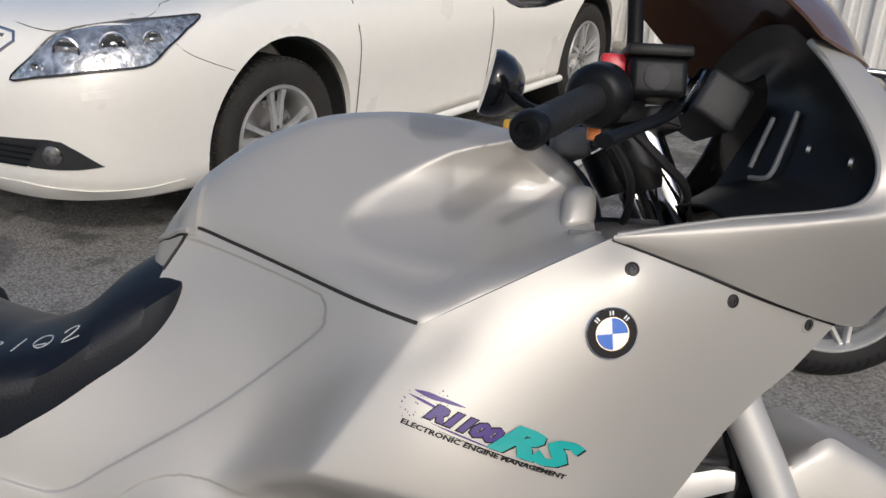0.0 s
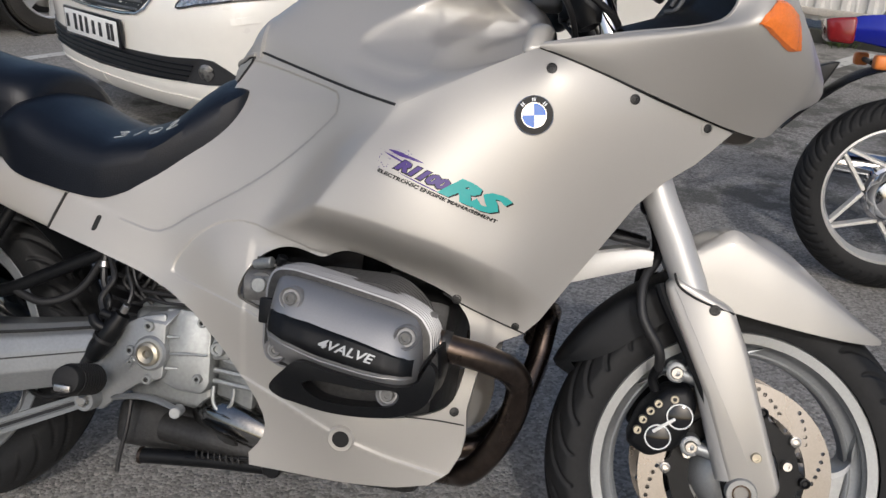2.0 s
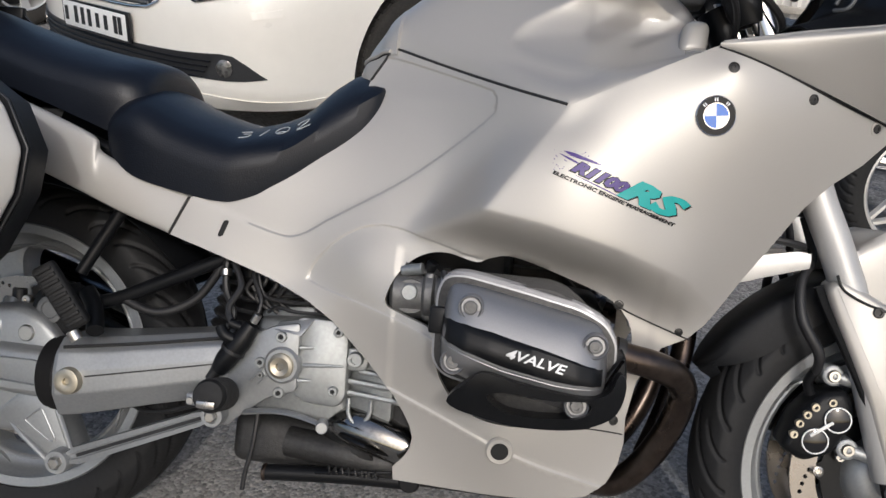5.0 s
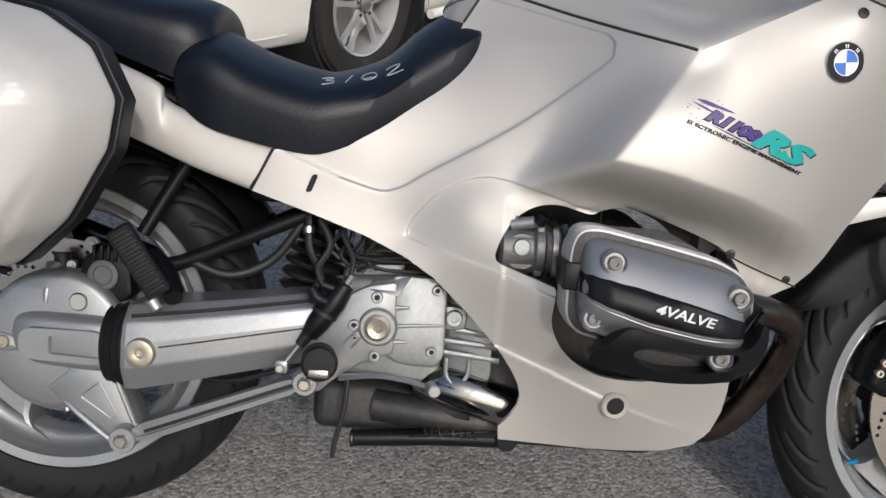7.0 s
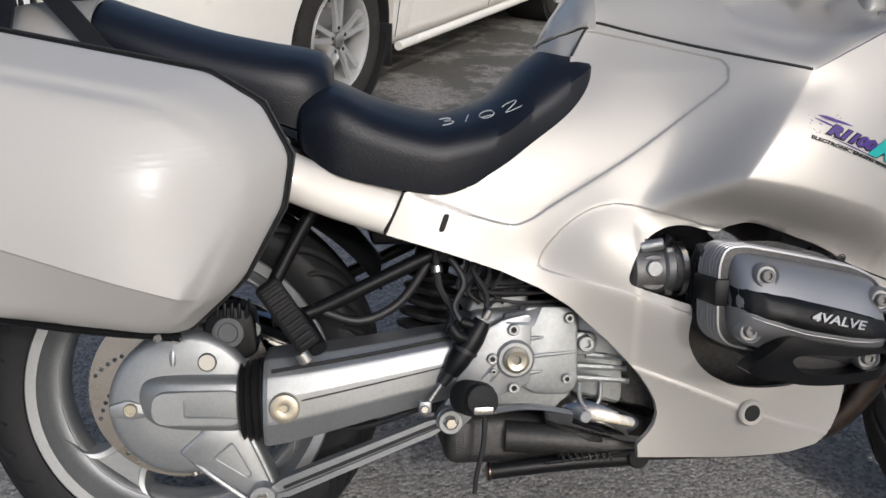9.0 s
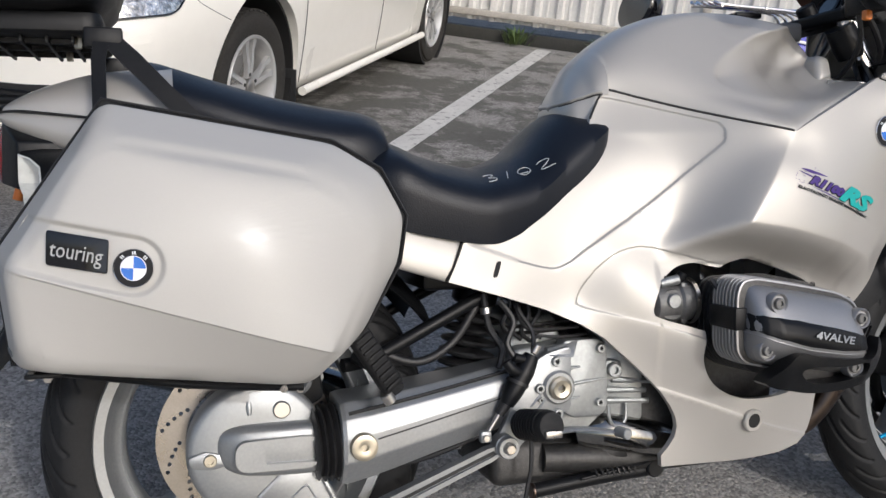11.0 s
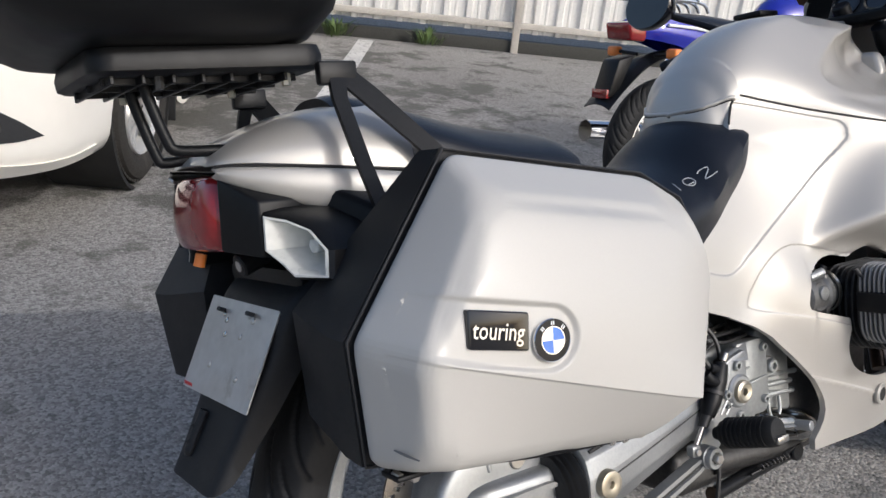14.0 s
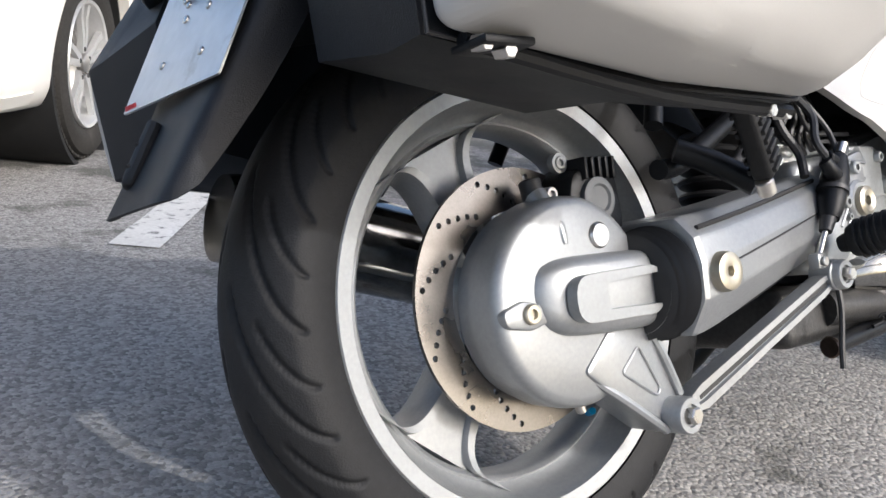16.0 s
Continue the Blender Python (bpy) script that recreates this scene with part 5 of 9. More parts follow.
    part("footrest_hinge", lathe([(0.020, -0.01), (0.020, 0.012), (0.016, 0.015), (0.012, 0.015), (0.012, 0.010), (0, 0.010)], 24, (0.417, -0.176, 0.301)), ALLOY, bracket)
    part("hinge_bolt", bolt_geo((0.417, -0.187, 0.301), 0.010, 0.010), GEARBOX, bracket)
    part("brake_pedal", tube([(0.470, -0.186, 0.312), (0.52, -0.196, 0.322), (0.56, -0.208, 0.323), (0.605, -0.224, 0.318)], [0.013, 0.0125, 0.010, 0.007], 12, 5, flat=0.35), ALLOY, bracket, "silver brake pedal lever")
    part("pedal_pad", rod((0.606, -0.222, 0.319), (0.612, -0.250, 0.320), 0.0095, 14), ALLOY, bracket)
    part("master_cylinder", tube([(0.468, -0.178, 0.452), (0.452, -0.180, 0.425), (0.430, -0.183, 0.392), (0.418, -0.185, 0.372)], [0.013, 0.0185, 0.0175, 0.012], 14, 4), BLACK, bracket, "black rear brake master cylinder")
    part("cylinder_clamp", ringed([(0.0175, -0.003), (0.0205, -0.003), (0.0205, 0.003), (0.0175, 0.003)], 20, (0.440, -0.1815, 0.408), (0.45, 0.05, 0.89)), HOSE, bracket)
    part("cylinder_cap", rod((0.470, -0.181, 0.456), (0.478, -0.183, 0.470), 0.0065, 12), STEEL, bracket)
    part("reservoir_port", tube([(0.446, -0.186, 0.425), (0.428, -0.190, 0.432), (0.418, -0.188, 0.446)], [0.009, 0.010, 0.008], 12, 3), BLACK, bracket)
    part("cylinder_boot", tube([(0.424, -0.184, 0.384), (0.405, -0.185, 0.357)], [0.012, 0.008], 12, 2), HOSE, bracket)
    part("push_rod", rod((0.408, -0.185, 0.362), (0.383, -0.184, 0.325), 0.004, 10), STEEL, bracket)
    part("rod_fork", block((0.370, -0.192, 0.312), (0.390, -0.176, 0.332), 0.004), ALLOY, bracket)
    part("rod_pin", rod((0.379, -0.192, 0.321), (0.379, -0.197, 0.321), 0.006, 12), STEEL, bracket)
    part("hose_union", rod((0.452, -0.182, 0.446), (0.432, -0.184, 0.452), 0.008, 12), BLACK, bracket)
    part("fluid_hose", tube([(0.435, -0.182, 0.452), (0.425, -0.175, 0.475), (0.44, -0.165, 0.51), (0.42, -0.15, 0.545)], 0.0055, 8, 6), HOSE, bracket, "black rubber fluid hose")
    part("switch_lead", tube([(0.47, -0.178, 0.455), (0.475, -0.165, 0.49), (0.455, -0.15, 0.53), (0.47, -0.13, 0.555)], 0.004, 8, 6), HOSE, bracket)


gearbox()


def under_seat():
    """Frame tubes, shock, wiring and guards seen behind the panels."""
    frame_part = new("rear_frame")
    frame_part.parent = bike
    tagged(frame_part, "black steel tube rear frame")
    for s in (-1, 1):
        part("frame_tube", tube([(0.40, 0.12 * s, 0.55), (0.30, 0.125 * s, 0.502), (0.205, 0.13 * s, 0.458), (0.15, 0.14 * s, 0.45)], 0.012, 12, 4), BLACK, frame_part)
        part("frame_tube", tube([(0.225, 0.12 * s, 0.64), (0.18, 0.128 * s, 0.56), (0.15, 0.14 * s, 0.50)], 0.011, 12, 4), BLACK, frame_part)
        part("frame_tube", tube([(0.45, 0.10 * s, 0.60), (0.20, 0.11 * s, 0.70), (-0.15, 0.11 * s, 0.80)], 0.014, 12, 4), BLACK, frame_part)
        part("frame_tube", tube([(0.62, 0.08 * s, 0.45), (0.50, 0.11 * s, 0.555), (0.42, 0.11 * s, 0.60)], 0.014, 12, 4), BLACK, frame_part)
    part("hose", tube([(0.21, -0.13, 0.468), (0.28, -0.13, 0.445), (0.345, -0.12, 0.472), (0.39, -0.12, 0.535)], 0.0075, 10, 6), HOSE, frame_part)
    part("hose", tube([(0.40, -0.13, 0.555), (0.405, -0.14, 0.50), (0.425, -0.15, 0.462), (0.415, -0.16, 0.43)], 0.006, 8, 6), HOSE, frame_part)
    part("hose_clip", rod((0.402, -0.136, 0.520), (0.401, -0.134, 0.532), 0.0095, 12), STEEL, frame_part)
    shock = new("shock_absorber")
    shock.parent = bike
    tagged(shock, "black rear shock absorber with rubber bellows")
    for i in range(6):
        z = 0.395 + 0.021 * i
        part("bellows_fold", ringed([(0.022, -0.0105), (0.050, -0.004), (0.053, 0.0), (0.050, 0.004), (0.022, 0.0105)], 28, (0.392 + 0.004 * i, -0.035, z), (0.2, 0, 1)), HOSE, shock)
    part("damper", rod((0.385, -0.035, 0.37), (0.425, -0.035, 0.60), 0.022), BLACK, shock)
    part("shock_top", rod((0.414, -0.035, 0.525), (0.428, -0.035, 0.59), 0.042, 24), BLACK, shock)
    guard = []
    for a in np.linspace(35, 105, 9):
        c, s = math.cos(radians(a)), math.sin(radians(a))
        guard.append([(0.02 + 0.365 * c, y, 0.3245 + 0.365 * s - 0.5 * y * y / 0.1) for y in (-0.095, -0.085, -0.04, 0.0, 0.04, 0.085, 0.095)])
    part("inner_mudguard", thick(smooth_loft(guard, 2, 2), 0.003), BLACK, bike, "black plastic inner mudguard")
    part("battery_tray", block((0.30, -0.10, 0.56), (0.56, 0.10, 0.69), 0.01), BLACK, bike)
    part("airbox", block((0.58, -0.10, 0.52), (0.86, 0.10, 0.72), 0.02), BLACK, bike)
    for i, (x, z) in enumerate(((0.445, 0.54), (0.462, 0.53), (0.48, 0.525), (0.50, 0.53))):
        part("cable", tube([(x, -0.115, z + 0.03), (x + 0.006, -0.125, z - 0.01), (x - 0.01, -0.125, z - 0.04), (x + 0.01, -0.12, z - 0.06)], 0.004, 8, 5), HOSE, bike)
    peg = new("passenger_footrest")
    peg.parent = bike
    tagged(peg, "folded black rubber passenger footrest")
    part("arm", tube([(0.17, -0.15, 0.47), (0.20, -0.18, 0.45), (0.222, -0.215, 0.42)], 0.014, 12, 4), BLACK, peg)
    long_way = Vector((0.067, 0.02, -0.104)).normalized()
    across = Vector((0.80, 0.2, 0.55)).normalized()
    out = long_way.cross(across).normalized()
    m = Matrix((( *long_way, 0), (*across, 0), (*out, 0), (0, 0, 0, 1))).transposed()
    m.translation = (0.183, -0.245, 0.473)
    part("pad", moved(block((-0.060, -0.019, -0.012), (0.052, 0.018, 0.012), 0.007, 3), m), RUBBER, peg)
    for i in range(9):
        part("pad_rib", moved(block((-0.054 + 0.0115 * i, -0.0145, -0.016), (-0.048 + 0.0115 * i, 0.0135, 0.016), 0.0015), m), RUBBER, peg)
    part("hinge_pin", moved(rod((0.050, -0.016, 0), (0.068, -0.016, 0), 0.010), m), STEEL, peg)


under_seat()


def engine():
    eng = new("engine")
    eng.parent = bike
    tagged(eng, "flat twin engine behind the fairing")
    part("crankcase", poly([(0.69, -0.14, 0.26), (0.99, -0.13, 0.25), (1.02, -0.12, 0.53), (0.70, -0.14, 0.56), (0.69, 0.14, 0.26), (0.99, 0.13, 0.25), (1.02, 0.12, 0.53), (0.70, 0.14, 0.56)],
                           [(0, 1, 2, 3), (4, 7, 6, 5), (0, 4, 5, 1), (3, 2, 6, 7), (0, 3, 7, 4), (1, 5, 6, 2)], 0.02, 2), DARKMETAL, eng)
    part("sump", poly([(0.66, -0.10, 0.19), (0.98, -0.10, 0.19), (1.0, -0.12, 0.27), (0.66, -0.12, 0.27), (0.66, 0.10, 0.19), (0.98, 0.10, 0.19), (1.0, 0.12, 0.27), (0.66, 0.12, 0.27)],
                      [(0, 1, 2, 3), (4, 7, 6, 5), (0, 4, 5, 1), (3, 2, 6, 7), (0, 3, 7, 4), (1, 5, 6, 2)], 0.02, 2), DARKMETAL, eng)
    for side in (1, -1):
        cyl = new("cylinder")
        cyl.parent = bike
        tagged(cyl, "finned cylinder with grey valve cover and black guard")
        P = lambda name, geo, m, label="": part(name, flip(geo, side), m, cyl, label)
        barrel = rounded([(0.80, 0.575), (0.95, 0.575), (1.005, 0.53), (1.005, 0.43), (0.965, 0.395), (0.83, 0.405), (0.785, 0.45), (0.785, 0.53)], 0.03)
        P("barrel", slab(inset(barrel, 0.016), -0.255, -0.13, 0.004), DARKMETAL)
        for i in range(9):
            y = -0.176 - 0.0125 * i
            P("cooling_fin", slab(inset(barrel, 0.002 + 0.0005 * i), y - 0.0022, y + 0.0022, 0.001), DARKMETAL)
        # valve cover: a tilted, domed casting
        profile = [(0.060, 0.245), (0.0598, 0.270), (0.0595, 0.298), (0.057, 0.320), (0.048, 0.337), (0.030, 0.3515), (0.0, 0.366), (-0.018, 0.371), (-0.040, 0.364), (-0.055, 0.352), (-0.070, 0.330), (-0.080, 0.290), (-0.080, 0.25)]
        axis_z = lambda x: 0.497 - 0.19 * (x - 0.90)
        ends = ((0.788, 0.085), (0.7885, 0.060), (0.791, 0.036), (0.801, 0.015), (0.825, 0.003), (0.86, 0.0), (0.93, 0.0), (0.975, 0.002), (1.000, 0.012), (1.011, 0.027), (1.017, 0.045), (1.020, 0.065), (1.021, 0.085))
        secs = [[(x, -max(0.25, y - e), axis_z(x) + d * (1 - 1.2 * e)) for d, y in profile] for x, e in ends]
        P("valve_cover", smooth_loft(secs, 4, 3, False, True), COVER, "grey metallic valve cover")
        dome = lambda x, d: -max(0.25, float(np.interp(-d, [-q[0] for q in profile], [q[1] for q in profile])) - float(np.interp(x, [q[0] for q in ends], [q[1] for q in ends])))
        ring = [(0.7795, -0.062), (0.778, -0.02), (0.779, 0.035), (0.788, 0.058), (0.815, 0.0655), (0.90, 0.0665), (0.975, 0.0655), (1.010, 0.056), (1.0265, 0.035), (1.028, 0.0), (1.026, -0.045), (1.005, -0.070), (0.90, -0.080), (0.795, -0.077)]
        ring = rounded([(x, axis_z(x) + d) for x, d in ring], 0.012)
        P("rib_root", slab(inset(ring, 0.0005), -0.3160, -0.2440, 0.001), DARKMETAL)
        for i in range(8):
            y = -0.2520 - 0.0088 * i
            P("cover_rib", slab(inset(ring, -0.0048 + 0.0007 * max(0, i - 4)), y - 0.0021, y + 0.0021, 0.0012), COVER)
        P("band_side", block((0.769, -0.322, 0.4955), (0.800, -0.246, 0.5335), 0.004), BLACK)
        top_edge = lambda x: float(np.interp(x, [0.782, 0.86, 0.95, 1.012], [0.012, 0.014, 0.010, 0.003]))
        low_edge = lambda x: float(np.interp(x, [0.782, 0.82, 0.88, 0.95, 1.012], [-0.024, -0.031, -0.037, -0.035, -0.026]))
        xs = np.linspace(0.785, 1.011, 40)
        rows = []
        for x in xs:
            ds = np.linspace(top_edge(x), low_edge(x), 7)
            rows.append([(x, dome(x, d) - 0.0042 + (0.009 if k in (0, 6) else 0.0), axis_z(x) + d) for k, d in enumerate([ds[0]] + list(ds[1:-1]) + [ds[-1]])])
        P("black_band", loft(rows), BLACK, "black band with pale lettering")
        P("band_edge", tube([(x, dome(x, low_edge(x)) - 0.0035, axis_z(x) + low_edge(x)) for x in xs], 0.0011, 6, 1), COVER)
        guard = [(0.807, 0.411), (0.835, 0.446), (0.857, 0.4610), (0.90, 0.4525), (0.96, 0.4445), (1.005, 0.4425), (1.024, 0.452), (1.034, 0.474), (1.044, 0.458), (1.036, 0.420), (1.010, 0.402), (0.96, 0.390), (0.90, 0.388), (0.85, 0.397)]
        slot = [(0.862, 0.428), (0.885, 0.4365), (0.95, 0.433), (0.990, 0.437), (1.000, 0.428), (0.985, 0.412), (0.93, 0.405), (0.885, 0.409)]
        smooth_loop = lambda q: [tuple(p[:2]) for p in curve([(a, b, 0) for a, b in q], 4, True)]
        flat, tri = fill2d(smooth_loop(guard), [smooth_loop(slot)], 0.008)
        bow = lambda x, z: -0.352 - 0.024 * math.sin(math.pi * min(max((z - 0.388) / 0.085, 0.0), 1.0) * 0.62) + 0.6 * max(0.0, x - 0.995) + 0.5 * max(0.0, 0.83 - x)
        near, k = [(x, bow(x, z), z) for x, z in flat], len(flat)
        rim = {}
        for t in tri:
            for a, b in ((t[0], t[1]), (t[1], t[2]), (t[2], t[0])):
                rim[(min(a, b), max(a, b))] = rim.get((min(a, b), max(a, b)), 0) + 1
        faces = list(tri) + [tuple(reversed([q + k for q in t])) for t in tri] + [(a, b, b + k, a + k) for (a, b), c in rim.items() if c == 1]
        P("guard", (near + [(x, y + 0.035, z) for x, y, z in near], faces), BLACK, "black plastic cylinder guard with a slot")
        P("guard_back", slab(rounded([(0.845, 0.400), (0.985, 0.392), (0.995, 0.455), (0.85, 0.462)], 0.012), -0.325, -0.30, 0.004), DARKMETAL)
        P("guard_wing", slab(rounded([(0.985, 0.398), (1.036, 0.418), (1.046, 0.458), (1.040, 0.500), (1.020, 0.47), (1.0, 0.43)], 0.012), -0.33, -0.25, 0.006), BLACK)
        for x, z, y in ((0.829, 0.542, -0.352), (0.998, 0.507, -0.349), (0.811, 0.465, -0.347), (0.981, 0.426, -0.353)):
            P("bolt_seat", lathe([(0.0175, -0.014), (0.0178, 0.001), (0.0160, 0.0035), (0.0145, 0.0025), (0.0130, -0.001), (0.008, -0.001), (0, -0.001)], 26, (x, y, z)), COVER)
            P("cover_bolt", bolt_geo((x, y, z), 0.0092, 0.006), THROTTLE)
        letters = lettering("4VALVE", 0.0172, 0.25, 0.0003)
        span = 0.0820 / max(p[0] for p in letters[0])
        tilt = math.atan2(-0.0155, 0.08)
        pts = []
        for x, y, _ in letters[0]:
            px, pz = 0.8815 + x * span * math.cos(tilt) - y * math.sin(tilt), 0.4855 + x * span * math.sin(tilt) + y * math.cos(tilt)
            pts.append((px, dome(px, pz - axis_z(px)) - 0.0086, pz))
        if side == 1:
            P("lettering", thick((pts, letters[1]), 0.0006), ALLOY, "pale raised lettering")
        # throttle body and inlet
        P("throttle_body", lathe([(0.030, 0), (0.038, 0.006), (0.038, 0.05), (0.042, 0.055), (0.042, 0.066), (0.036, 0.07), (0.036, 0.09)], 30, (0.690, -0.175, 0.528), (1, 0, 0.03)), THROTTLE)
        P("throttle_cap", lathe([(0.030, -0.04), (0.030, 0.0), (0.026, 0.012), (0.0, 0.013)], 26, (0.723, -0.195, 0.528)), THROTTLE)
        P("throttle_flange", block((0.742, -0.205, 0.492), (0.756, -0.15, 0.566), 0.004), THROTTLE)
        P("cable_wheel", rod((0.705, -0.195, 0.565), (0.738, -0.203, 0.572), 0.009, 14), GEARBOX)
        P("cap_plug", lathe([(0.0125, -0.004), (0.0125, 0.004), (0.011, 0.0055), (0, 0.0055)], 22, (0.722, -0.212, 0.535)), GEARBOX)
        P("inlet_clamp", ringed([(0.0395, -0.004), (0.042, -0.004), (0.042, 0.004), (0.0395, 0.004)], 30, (0.772, -0.175, 0.530), (1, 0, 0.03)), STEEL)
        P("fuel_rail", tube([(0.71, -0.195, 0.575), (0.735, -0.195, 0.568), (0.77, -0.19, 0.552)], 0.006, 10, 4), DARKMETAL)
        P("injector", rod((0.735, -0.185, 0.545), (0.752, -0.195, 0.582), 0.009, 12), BLACK)
        P("plug_lead", tube([(0.775, -0.245, 0.575), (0.79, -0.265, 0.53), (0.785, -0.26, 0.48), (0.80, -0.255, 0.435)], 0.005, 8, 6), HOSE)
        # exhaust header
        P("header_pipe", tube([(0.985, -0.255, 0.505), (1.02, -0.253, 0.489), (1.046, -0.249, 0.480), (1.088, -0.234, 0.470), (1.127, -0.205, 0.451), (1.144, -0.175, 0.418), (1.132, -0.150, 0.3575), (1.103, -0.130, 0.2965), (1.066, -0.108, 0.252), (1.025, -0.075, 0.236), (0.90, -0.06, 0.235), (0.72, -0.06, 0.245), (0.60, -0.06, 0.25)], 0.0215, 16, 6), HEAT, "heat-tinted exhaust header pipe")
        P("header_flange", lathe([(0.031, 0), (0.031, 0.010), (0.025, 0.014)], 20, (0.995, -0.255, 0.501), (1, 0.06, -0.3)), DARKMETAL)
        P("header_clamp", ringed([(0.0215, -0.006), (0.0245, -0.006), (0.0245, 0.006), (0.0215, 0.006)], 20, (1.035, -0.251, 0.483), (1, 0.12, -0.26)), DARKMETAL)
    part("crossover_pipe", tube([(1.13, 0.15, 0.44), (1.155, 0.10, 0.497), (1.167, 0.045, 0.512), (1.165, 0.0, 0.497), (1.157, -0.025, 0.442), (1.136, -0.062, 0.370), (1.106, -0.092, 0.295)], 0.0185, 14, 6), HEAT, eng, "heat-tinted exhaust crossover pipe")
    col = new("exhaust_collector")
    col.parent = bike
    tagged(col, "stained chrome exhaust collector under the gearbox")
    part("elbow", tube([(0.83, -0.095, 0.235), (0.775, -0.118, 0.256), (0.73, -0.126, 0.270), (0.68, -0.128, 0.284), (0.635, -0.120, 0.292), (0.600, -0.095, 0.288)], [0.024, 0.030, 0.035, 0.0365, 0.036, 0.034], 26, 6), SHADED_CHROME, col)
    part("heat_shield", tube([(0.70, -0.150, 0.262), (0.66, -0.156, 0.276), (0.62, -0.146, 0.284)], [0.010, 0.022, 0.012], 14, 5, flat=0.4), DARK_CHROME, col)
    part("lower_pipe", tube([(0.80, -0.10, 0.225), (0.72, -0.112, 0.232), (0.62, -0.112, 0.240), (0.52, -0.10, 0.246)], [0.020, 0.024, 0.026, 0.026], 20, 6), DARKMETAL, col, "dark stained exhaust pipe")
    part("rear_elbow", tube([(0.672, -0.112, 0.264), (0.62, -0.095, 0.240), (0.56, -0.08, 0.235)], [0.033, 0.034, 0.034], 18, 5), DARKMETAL, col)
    part("joint_ring", ringed([(0.026, -0.006), (0.030, -0.006), (0.030, 0.006), (0.026, 0.006)], 22, (0.757, -0.115, 0.252), (-1, 0.1, 0.08)), BRASS, col)
    part("collector_box", poly([(0.42, -0.11, 0.20), (0.64, -0.11, 0.20), (0.64, -0.10, 0.275), (0.42, -0.10, 0.285), (0.42, 0.11, 0.20), (0.64, 0.11, 0.20), (0.64, 0.10, 0.275), (0.42, 0.10, 0.285)],
                               [(0, 1, 2, 3), (4, 7, 6, 5), (0, 4, 5, 1), (3, 2, 6, 7), (0, 3, 7, 4), (1, 5, 6, 2)], 0.02, 3), DARKMETAL, col)
    part("silencer_pipe", tube([(0.50, 0.03, 0.24), (0.43, 0.08, 0.245), (0.36, 0.12, 0.258), (0.29, 0.15, 0.272)], 0.026, 16, 4), CHROME, col)
    part("silencer", tube([(0.30, 0.15, 0.285), (0.25, 0.155, 0.305), (0.05, 0.170, 0.375), (-0.14, 0.182, 0.432), (-0.24, 0.186, 0.455)], [0.034, 0.055, 0.062, 0.062, 0.052], 28, 5), SHADED_CHROME, col, "chrome silencer on the far side")
    stand = new("centre_stand")
    stand.parent = bike
    tagged(stand, "folded black centre stand")
    for s in (-1, 1):
        part("stand_leg", tube([(0.735, -0.115 * -s, 0.208), (0.62, -0.12 * -s, 0.205), (0.490, -0.125 * -s, 0.196)], 0.0135, 14, 3), BLACK, stand)
        part("stand_foot", rod((0.486, -0.125 * -s, 0.196), (0.493, -0.125 * -s, 0.196), 0.0155, 14), HEAT, stand)
        part("return_spring", tube([(0.60 + 0.0028 * i, -0.145 * -s + 0.006 * math.cos(i * 1.6), 0.222 + 0.006 * math.sin(i * 1.6)) for i in range(32)], 0.0018, 5, 2), DARKMETAL, stand)
        part("spring_rod", tube([(0.58, -0.140 * -s, 0.212), (0.64, -0.145 * -s, 0.221), (0.74, -0.13 * -s, 0.229)], 0.003, 8, 4), BLACK, stand)
    part("stand_pivot", rod((0.735, -0.135, 0.213), (0.735, 0.135, 0.213), 0.018), BLACK, stand)
    part("overflow_hose", tube([(0.478, -0.15, 0.30), (0.475, -0.155, 0.25), (0.465, -0.155, 0.20), (0.462, -0.155, 0.172)], 0.004, 8, 5), HOSE, bike)
    part("side_stand", tube([(0.66, 0.15, 0.22), (0.64, 0.24, 0.13), (0.62, 0.325, 0.085), (0.60, 0.35, 0.115)], [0.014, 0.013, 0.013, 0.011], 12, 5), BLACK, bike, "black side stand")


engine()


